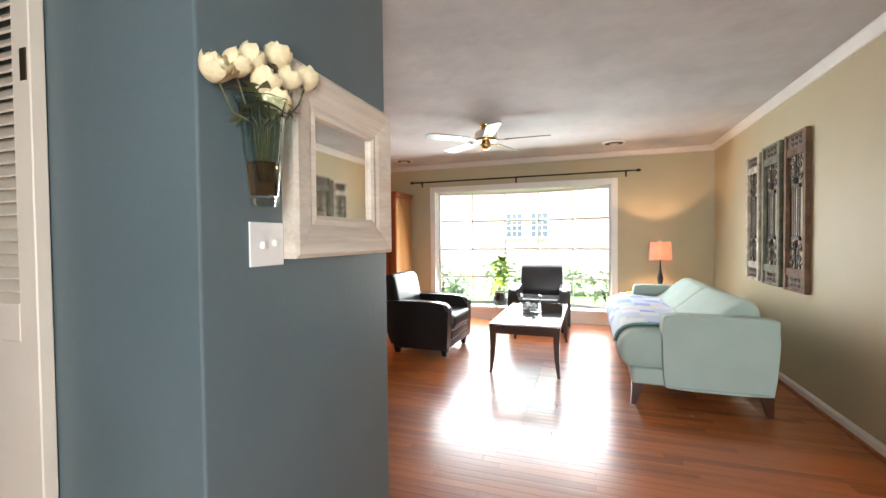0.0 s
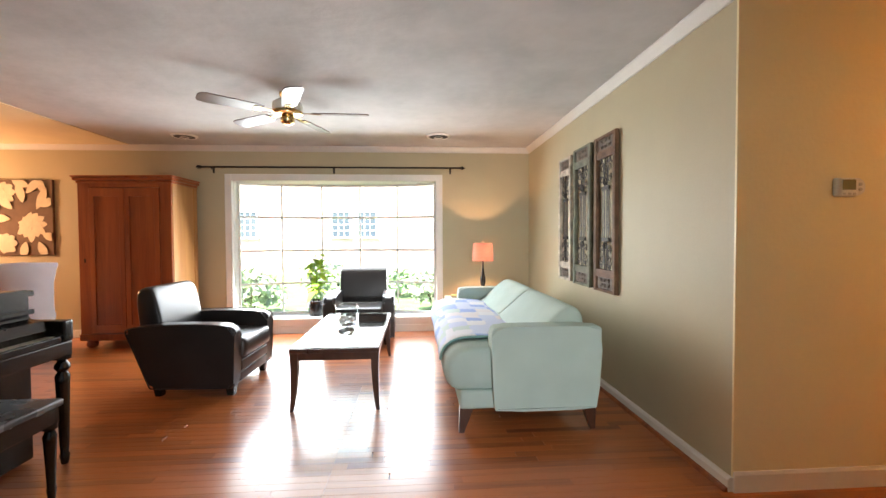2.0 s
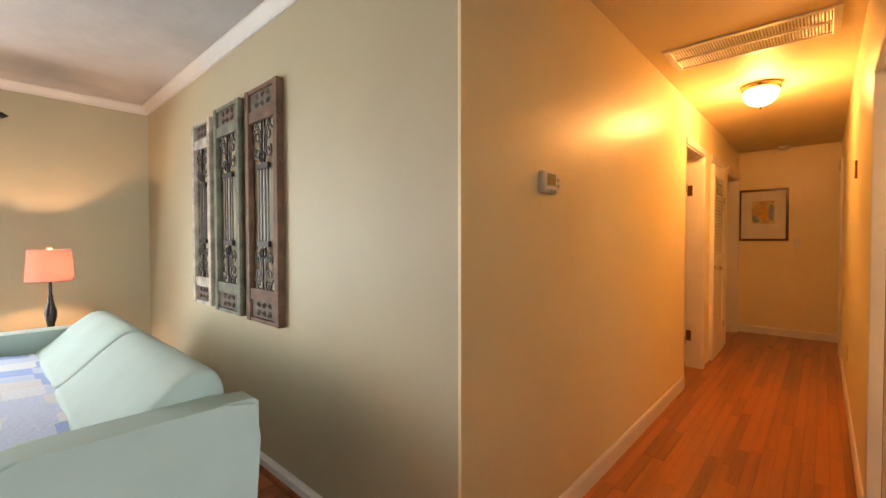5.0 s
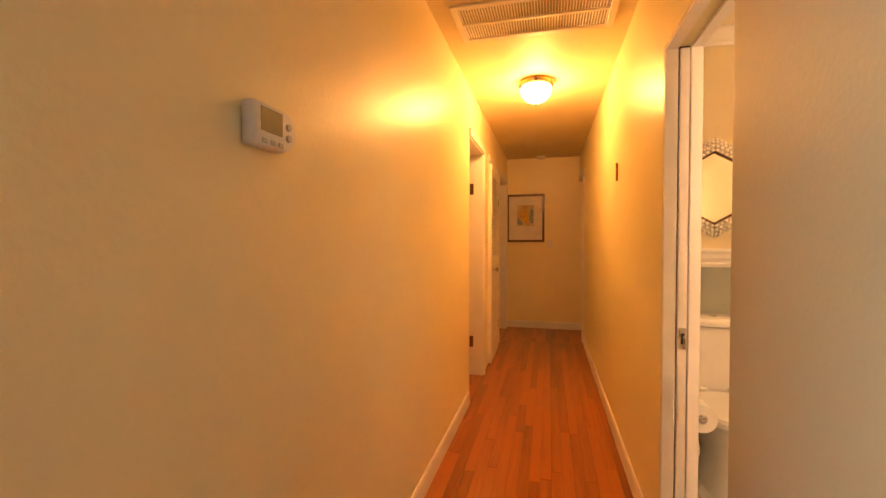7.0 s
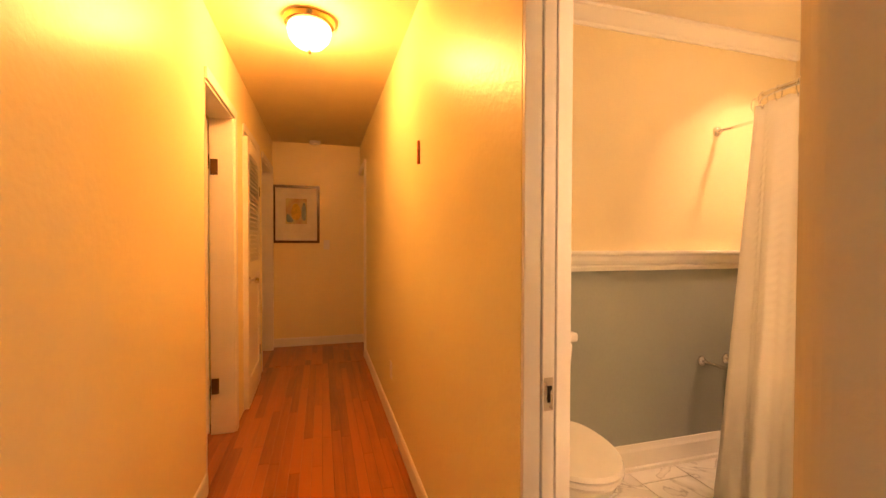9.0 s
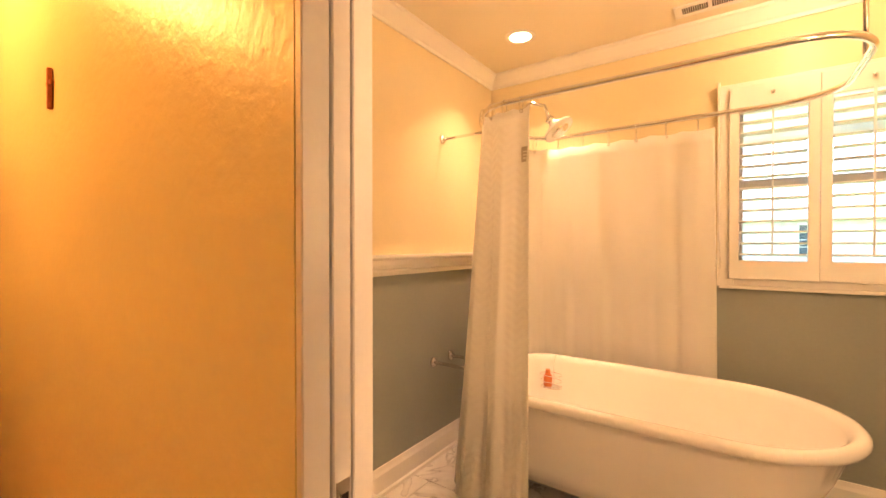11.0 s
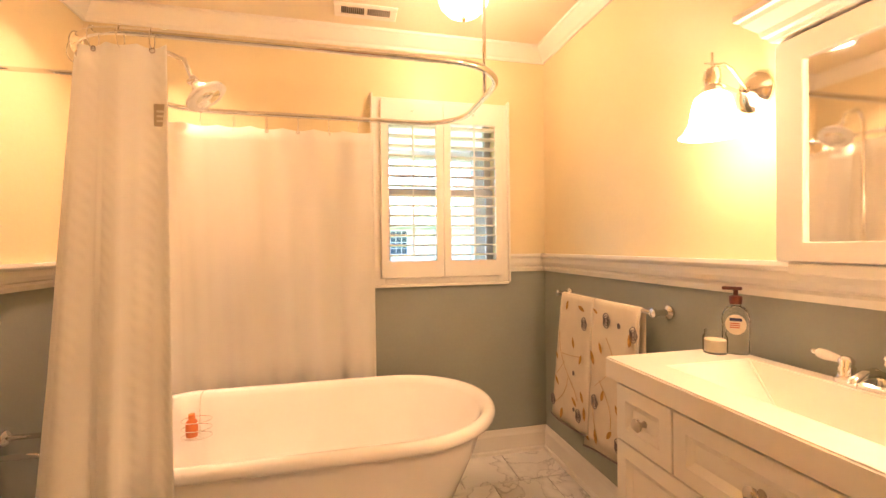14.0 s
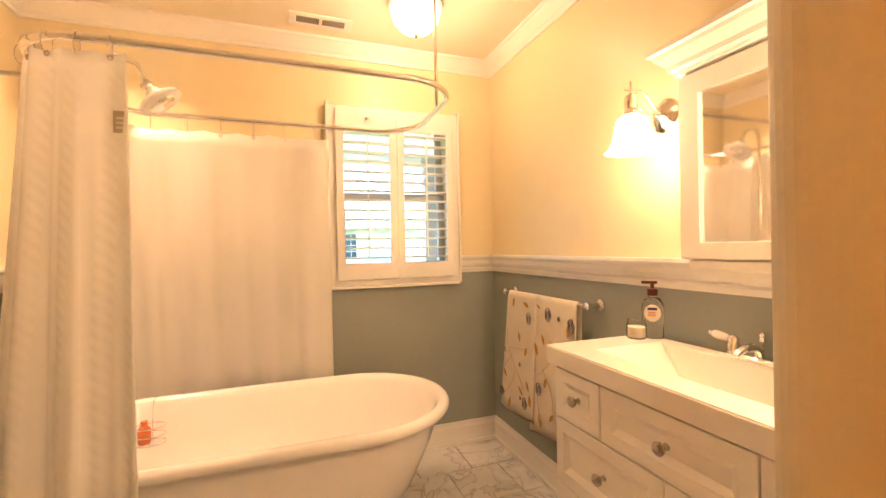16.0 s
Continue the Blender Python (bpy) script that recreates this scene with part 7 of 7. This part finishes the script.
def bath_vent():
    v = empty("ceiling_register", pose(3.555, -0.412, TOP), "white ceiling air register with two slotted banks", "vent")
    part("frame", boxes([(-0.155, 0.155, -0.062, -0.034, -0.008, 0), (-0.155, 0.155, 0.034, 0.062, -0.008, 0), (-0.155, -0.120, -0.034, 0.034, -0.008, 0), (0.120, 0.155, -0.034, 0.034, -0.008, 0), (-0.008, 0.008, -0.034, 0.034, -0.008, 0)], 0.002), BTRIM, v)
    # Near-black sheet stands for the shade between the register's slats.
    part("backing", box(-0.12, 0.12, -0.034, 0.034, -0.0016, -0.0006), material("duct_shade", (0.06, 0.04, 0.03), 0.9), v)
    me = mesh_of(box(-0.0012, 0.0012, -0.033, 0.033, -0.007, -0.002), "slat", BTRIM)
    for i in range(24):
        o = new("slat", me)
        o.parent = v
        o.matrix_basis = pose(-0.112 + i * 0.0095 + (0.006 if i > 11 else 0), 0, 0, 0, 0, 0)


bath_vent()


def toilet():
    t = empty("toilet", pose(BE, 1.245, 0, 0, 0, 180), "white two-piece porcelain toilet with a closed lid", "toilet")
    tank = rounded(0.015, 0.20, -0.205, 0.205, 0.42, 0.775, 0.025, 4)
    for v in tank.verts:
        k = (v.co.z - 0.42) / 0.355
        v.co.y *= 0.88 + 0.12 * k
        v.co.x = 0.015 + (v.co.x - 0.015) * (0.88 + 0.12 * k)
    part("tank", tank, ENAMEL, t, smooth=40)
    part("tank_lid", rounded(0.008, 0.215, -0.215, 0.215, 0.777, 0.822, 0.014, 3), ENAMEL, t, smooth=40)
    part("flush_button", lathe([(0.022, 0.821), (0.022, 0.826), (0, 0.827)], 20, m=pose(0.11, 0, 0)), CHROME, t)

    def oval(x0, x1, w, z, n=36):
        cx = x0 + (x1 - x0) * 0.45
        return [(cx + ((x1 - cx) if math.cos(a) > 0 else (cx - x0)) * math.copysign(abs(math.cos(a)) ** (1.0 if math.cos(a) > 0 else 0.7), math.cos(a)), w * math.copysign(abs(math.sin(a)) ** 0.9, math.sin(a)), z) for a in [2 * math.pi * i / n for i in range(n)]]

    def loft(rows):
        b = bmesh.new()
        rings = [[b.verts.new((p[0] * 1.06, p[1], p[2])) for p in oval(*r)] for r in rows]
        for a, c in zip(rings, rings[1:]):
            for i in range(len(a)):
                b.faces.new((a[i], a[(i + 1) % len(a)], c[(i + 1) % len(a)], c[i]))
        b.faces.new(rings[0])
        b.faces.new(rings[-1])
        return b

    part("bowl", loft([(0.16, 0.52, 0.12, 0.0), (0.16, 0.51, 0.115, 0.03), (0.16, 0.48, 0.10, 0.12), (0.15, 0.50, 0.115, 0.20), (0.12, 0.58, 0.155, 0.29), (0.06, 0.635, 0.178, 0.36), (0.05, 0.645, 0.182, 0.385), (0.06, 0.635, 0.172, 0.395)]), ENAMEL, t, smooth=50)
    part("seat", loft([(0.19, 0.645, 0.182, 0.396), (0.18, 0.655, 0.188, 0.402), (0.18, 0.655, 0.188, 0.414), (0.19, 0.648, 0.182, 0.418)]), ENAMEL, t, smooth=50)
    part("lid", loft([(0.19, 0.648, 0.184, 0.4195), (0.18, 0.656, 0.190, 0.425), (0.19, 0.648, 0.184, 0.440), (0.24, 0.60, 0.14, 0.446)]), ENAMEL, t, smooth=50)
    for y in (-0.07, 0.07):
        part("lid_hinge", rounded(0.185, 0.215, y - 0.02, y + 0.02, 0.40, 0.452, 0.006), ENAMEL, t)


toilet()


def paper_holder():
    h = empty("toilet_paper_holder", pose(4.18, BN - 0.004, 0.50), "toilet paper roll on a chrome wall holder", "toilet paper")
    part("post", tube([(-0.075, 0, 0), (-0.075, -0.085, 0), (0.07, -0.085, 0)], 0.008, 10), CHROME, h, smooth=True)
    part("flange", lathe([(0.022, 0), (0.022, 0.008), (0.010, 0.014)], 18, m=pose(-0.075, 0, 0, 90, 0, 0)), CHROME, h, smooth=True)
    part("roll", lathe([(0.020, -0.05), (0.058, -0.05), (0.058, 0.05), (0.020, 0.05), (0.020, -0.05)], 32, m=pose(0, -0.085, -0.012, 0, 90, 0), caps=False), material("white_tissue", (0.80, 0.77, 0.72), 0.95, bump=0.0004, bump_scale=200), h, smooth=40)


paper_holder()


def jewel_mirror():
    m = empty("hexagonal_mirror", pose(BE, 1.212, 1.542, 0, 0, -90) @ pose(0, 0, 0, 0, 30, 0), "hexagonal mirror in a frame of round glass jewels", "mirror")
    R0, R1 = 0.205, 0.285
    b = bmesh.new()
    for i in range(6):
        a0, a1 = radians(60 * i), radians(60 * i + 60)
        q = [(r * math.cos(a), z, r * math.sin(a)) for r, a in ((R0, a0), (R1, a0), (R1, a1), (R0, a1)) for z in (-0.016, 0)]
        vs = [b.verts.new(p) for p in q]
        for f in ((0, 2, 4, 6), (1, 3, 5, 7), (0, 1, 3, 2), (2, 3, 5, 4), (4, 5, 7, 6), (6, 7, 1, 0)):
            b.faces.new([vs[k] for k in f])
    part("frame", b, NICKEL, m)
    b = bmesh.new()
    vs = [b.verts.new((R0 * math.cos(radians(60 * i)), -0.008, R0 * math.sin(radians(60 * i)))) for i in range(6)]
    bk = [b.verts.new((R0 * math.cos(radians(60 * i)), -0.002, R0 * math.sin(radians(60 * i)))) for i in range(6)]
    b.faces.new(vs)
    b.faces.new(bk)
    for i in range(6):
        b.faces.new((vs[i], vs[(i + 1) % 6], bk[(i + 1) % 6], bk[i]))
    part("glass", b, MIRROR, m)
    part("inner_bead", tube([(R0 * math.cos(radians(60 * i)), -0.016, R0 * math.sin(radians(60 * i))) for i in range(6)], 0.006, 6, closed=True), BRONZE, m)
    jb = bmesh.new()
    bmesh.ops.create_uvsphere(jb, u_segments=10, v_segments=6, radius=1)
    me = mesh_of(jb, "jewel", material("silvered_glass_jewel", (0.88, 0.85, 0.80), 0.08, 1.0), True)
    for row, (r, n, s) in enumerate(((0.222, 8, 0.0120), (0.246, 9, 0.0120), (0.267, 11, 0.0095), (0.283, 12, 0.0085))):
        for i in range(6):
            p0 = Vector((r * math.cos(radians(60 * i)), -0.018, r * math.sin(radians(60 * i))))
            p1 = Vector((r * math.cos(radians(60 * i + 60)), -0.018, r * math.sin(radians(60 * i + 60))))
            for k in range(n):
                o = new("jewel", me)
                o.parent = m
                q = p0.lerp(p1, (k + 0.5) / n)
                o.matrix_basis = Matrix.LocRotScale(q, None, (s, s * 0.7, s))


jewel_mirror()

# ---------------------------------------------------------------- beyond the windows
# Red brick paled, so that the colour carries the outdoor glare.
BRICK = material("glare_paled_brick", (0.46, 0.33, 0.28), 0.85, vary=0.3, scale=2.0, bump=0.01, bump_scale=14)
WHITEP = material("exterior_white", (0.78, 0.78, 0.76), 0.6)
SHADE = material("dark_window_pane", (0.06, 0.08, 0.10), 0.08)
ROOF = material("grey_shingle_roof", (0.16, 0.15, 0.14), 0.9, vary=0.3, scale=3, bump=0.01, bump_scale=20)


def house(m, w, d, h, wins, label, walling=None):
    a = empty("house", m, label, "house")
    part("wall", box(-w / 2, w / 2, 0, d, -0.35, h), walling or BRICK, a)
    b = bmesh.new()
    e = 0.5
    q = [b.verts.new(p) for p in ((-w / 2 - e, -e, h), (w / 2 + e, -e, h), (w / 2 + e, d + e, h), (-w / 2 - e, d + e, h), (-w / 2 - e, d / 2, h + d * 0.3), (w / 2 + e, d / 2, h + d * 0.3))]
    for f in ((0, 1, 5, 4), (2, 3, 4, 5), (0, 4, 3), (1, 2, 5), (0, 3, 2, 1)):
        b.faces.new([q[k] for k in f])
    part("roof", b, ROOF, a)
    part("eave", box(-w / 2 - e, w / 2 + e, -e - 0.02, -e, h - 0.18, h + 0.02), WHITEP, a)
    for x, z, ww, hh in wins:
        wn_ = part("window", boxes([(x - ww / 2 - 0.08, x - ww / 2, -0.05, 0.02, z, z + hh), (x + ww / 2, x + ww / 2 + 0.08, -0.05, 0.02, z, z + hh), (x - ww / 2 - 0.08, x + ww / 2 + 0.08, -0.05, 0.02, z + hh, z + hh + 0.08), (x - ww / 2 - 0.12, x + ww / 2 + 0.12, -0.09, 0.02, z - 0.08, z)]), WHITEP, a)
        part("pane", box(x - ww / 2, x + ww / 2, -0.012, -0.004, z, z + hh), SHADE, wn_)
        part("muntin", boxes([(x - ww / 2, x + ww / 2, -0.03, -0.013, z + hh * k / 4 - 0.015, z + hh * k / 4 + 0.015) for k in (1, 2, 3)] + [(x + ww * k - 0.015, x + ww * k + 0.015, -0.034, -0.013, z, z + hh) for k in (-0.17, 0.17)]), WHITEP, wn_)
    return a


house(pose(0.0, 20.0, 0), 19, 9, 6.4, [(-2.5, 1.32, 0.75, 1.1), (-1.33, 1.32, 0.75, 1.1), (-6.6, 1.32, 0.75, 1.1), (4.2, 1.32, 0.75, 1.1), (-2.5, 4.3, 0.75, 1.1), (-1.33, 4.3, 0.75, 1.1)], "red brick house across the lawn, paled for outdoor glare")
# This shaded wall's brick is lightened further to stand in for glare.
house(pose(2.0, -24.0, 0, 0, 0, 180), 16, 4, 2.6, [(-2.0, 0.8, 1.0, 1.4), (1.5, 0.8, 1.0, 1.4)], "low brick house behind the bathroom garden, lightened for glare", material("glare_white_brick", (0.66, 0.60, 0.57), 0.85, vary=0.2, scale=2.0, bump=0.01, bump_scale=14))

# Both leaf greens are lightened to carry the washed-out glare outside.
FOL = [material("shrub_leaves", (0.22, 0.31, 0.15), 0.6, vary=0.4, scale=6), material("glare_shrub_leaves", (0.31, 0.37, 0.23), 0.6, vary=0.4, scale=6)]


def shrub(x, y, r, h, seed, name="shrub"):
    rnd = random.Random(seed)
    s = empty(name, pose(x, y, -0.35), "leafy green shrub on the lawn", "shrub", "garden shrubs")
    b = bmesh.new()
    for i in range(7):
        a = i * 0.9 + rnd.random()
        tube([(0.05 * math.cos(a), 0.05 * math.sin(a), 0), (0.3 * r * math.cos(a), 0.3 * r * math.sin(a), 0.45 * h), (0.7 * r * math.cos(a), 0.7 * r * math.sin(a), 0.85 * h)], 0.025, 5, b, taper=0.3)
    part("branches", b, material("shrub_bark", (0.10, 0.07, 0.05), 0.9), s)
    verts, faces = [], []
    for i in range(900):
        u, w_, t = rnd.uniform(0, 6.283), rnd.uniform(-0.5, 1), rnd.uniform(0.45, 1) ** 0.6
        rr = math.sqrt(max(0, 1 - w_ * w_)) * t * r * (0.75 + 0.35 * noise.noise(Vector((math.cos(u) * 2, math.sin(u) * 2, w_ * 2 + seed))))
        c = Vector((rr * math.cos(u), rr * math.sin(u), h * (0.45 + 0.5 * w_ * t)))
        l = rnd.uniform(0.05, 0.11)
        d1 = Vector((rnd.uniform(-1, 1), rnd.uniform(-1, 1), rnd.uniform(-0.4, 0.8))).normalized()
        d2 = d1.orthogonal().normalized()
        k = len(verts)
        verts += [c - d1 * l, c + d2 * l * 0.4, c + d1 * l, c - d2 * l * 0.4]
        faces.append((k, k + 1, k + 2, k + 3))
    me = bpy.data.meshes.new("leaves")
    me.from_pydata([tuple(v) for v in verts], [], faces)
    me.materials.append(FOL[seed % 2])
    o = new("leaves", me)
    o.parent = s


for k, (x, y, r_, h_) in enumerate(((-2.6, 9.6, 0.9, 1.3), (-0.9, 10.4, 1.0, 1.1), (1.3, 9.8, 0.8, 1.3), (2.6, 10.6, 0.9, 1.9), (-4.4, 11.0, 1.1, 1.5), (0.4, 12.5, 0.9, 1.0), (-1.9, 13.5, 1.0, 1.3), (4.0, 12.0, 1.0, 2.4), (3.6, -5.2, 1.0, 1.7), (4.9, -6.5, 1.2, 1.9), (2.9, -8.0, 1.0, 1.2))):
    shrub(x, y, r_, h_ * 0.8, k + 3)

por = empty("porch", None, "grey painted porch roof outside the bathroom, with an upright standing in for a drape", "porch")
part("soffit", box(BW - 1.5, BE + 1.5, BS - 1.75, BS - 0.14, 2.20, 2.32), material("grey_porch_paint", (0.66, 0.65, 0.74), 0.7), por)
# Unseen grey slab added to keep the lawn's green bounce off the soffit.
part("bounce_slab", box(BW - 1.5, BE + 1.5, BS - 1.9, BS - 0.15, -0.36, -0.12), material("bounce_slab_grey", (0.42, 0.41, 0.41), 0.85, vary=0.15, scale=3, bump=0.002, bump_scale=60), por)
part("fascia", box(BW - 1.5, BE + 1.5, BS - 1.80, BS - 1.75, 2.10, 2.34), WHITEP, por)
# Made-up upright for the dark drape-like strip at the window's right.
part("post", box(2.30, 2.42, BS - 1.74, BS - 1.62, -0.35, 2.20), material("grey_drape_stand_in", (0.36, 0.34, 0.34), 0.6), por)

# ---------------------------------------------------------------- marble tiles
MARBLE = bpy.data.materials.new("white_veined_marble")
MARBLE.use_nodes = True
_nt = MARBLE.node_tree
_pb = _nt.nodes["Principled BSDF"]
_pb.inputs["Roughness"].default_value = 0.16
_co = _nt.nodes.new("ShaderNodeTexCoord")
_in = _nt.nodes.new("ShaderNodeObjectInfo")
_ml = _nt.nodes.new("ShaderNodeMath")
_ml.operation, _ml.inputs[1].default_value = "MULTIPLY", 53.0
_nt.links.new(_in.outputs["Random"], _ml.inputs[0])
_ad = _nt.nodes.new("ShaderNodeVectorMath")
_nt.links.new(_co.outputs["Object"], _ad.inputs[0])
_nt.links.new(_ml.outputs[0], _ad.inputs[1])
_nz = _nt.nodes.new("ShaderNodeTexNoise")
_nz.inputs["Scale"].default_value, _nz.inputs["Detail"].default_value, _nz.inputs["Distortion"].default_value = 3.2, 9, 1.6
_nt.links.new(_ad.outputs[0], _nz.inputs["Vector"])
_rp = _nt.nodes.new("ShaderNodeValToRGB")
for _i, (_p, _c) in enumerate(((0.0, (0.74, 0.72, 0.68)), (0.485, (0.76, 0.74, 0.70)), (0.50, (0.44, 0.42, 0.40)), (0.512, (0.66, 0.64, 0.60)), (0.60, (0.78, 0.76, 0.72)))):
    _e = _rp.color_ramp.elements[0] if _i == 0 else _rp.color_ramp.elements.new(_p)
    _e.position, _e.color = _p, (*_c, 1)
_nt.links.new(_nz.outputs[0], _rp.inputs[0])
_nt.links.new(_rp.outputs[0], _pb.inputs["Base Color"])

tiles = bpy.data.objects["floor_bath"]
tcache = {}
T = 0.305
row = 0
y = BS
while y < HS - 0.07:
    y1 = min(y + T, HS - 0.066)
    x = BW - (T / 2 if row % 2 else 0)
    while x < BE:
        a, c = max(x, BW), min(x + T, BE)
        if c - a > 0.02 and (y1 <= BN + 0.001 or (a > DX0 - 0.4 and c < DX1 + 0.4)):
            cc, dd = c, y1
            key = (round(cc - a, 3), round(dd - y, 3))
            if key not in tcache:
                tcache[key] = mesh_of(box(0.0022, key[0] - 0.0022, 0.0022, key[1] - 0.0022, -0.010, 0, 0.0015, 1), "tile", MARBLE)
            o = new("tile", tcache[key])
            o.parent = tiles
            o.matrix_basis = pose(a, y, 0)
        x += T
    y += T
    row += 1

# ---------------------------------------------------------------- oak strips
planks = bpy.data.objects["floor"]
rnd = random.Random(21)
PW = 0.0572
pcache = {}
single, rest = 0, []


def strips(x0, x1, y0, y1, apart):
    """Rows of oak strips along x, of varied length."""
    global single
    y = y0
    while y < y1 - 0.004:
        w = min(PW, y1 - y)
        x = x0 - rnd.uniform(0, 0.9)
        while x < x1:
            l = rnd.choice((0.45, 0.6, 0.75, 0.9, 1.05, 1.2, 1.35))
            a, c = max(x, x0), min(x + l, x1)
            if c - a > 0.02:
                if apart and single < 300 and w == PW:
                    key = round(c - a, 2)
                    if key not in pcache:
                        pcache[key] = mesh_of(box(0.0004, key - 0.0004, 0.0004, PW - 0.0004, -0.012, 0, 0.0007, 1), "plank", OAK)
                    o = new("plank", pcache[key])
                    o.parent = planks
                    o.matrix_basis = pose(a, y, 0)
                    single += 1
                else:
                    rest.append((a, c, y, y + w))
            x += l
        y += PW


strips(2.05, 7.4, HS - 0.064, HN, True)
strips(0.4, EW, HN, 4.35, True)
strips(-5.5, 0.4, HN, 4.35, False)
strips(-5.5, EW, 4.35, NW, False)
strips(-5.5, 2.05, 1.67, HN, False)
strips(-2.2, 2.05, -1.7, 1.67, False)
strips(7.4, HE, 0.5, HN, False)
strips(5.2, 8.36, HN, 4.2, False)
vs, fs = [], []
g, k = 0.0004, 0.0007
for a, c, y0, y1 in rest:
    n = len(vs)
    a, c, y0, y1 = a + g, c - g, y0 + g, y1 - g
    vs += [(a, y0, -0.012), (c, y0, -0.012), (c, y1, -0.012), (a, y1, -0.012), (a, y0, -k), (c, y0, -k), (c, y1, -k), (a, y1, -k), (a + k, y0 + k, 0), (c - k, y0 + k, 0), (c - k, y1 - k, 0), (a + k, y1 - k, 0)]
    for q in (0, 4):
        for i in range(4):
            j = (i + 1) % 4
            fs.append((n + q + i, n + q + j, n + q + 4 + j, n + q + 4 + i))
    fs.append((n + 8, n + 9, n + 10, n + 11))
me = bpy.data.meshes.new("planks")
me.from_pydata(vs, [], fs)
me.materials.append(OAK)
o = new("planks", me)
o.parent = planks
o["kind"] = "stuff"
o["label"] = "glossy reddish oak floor strips"
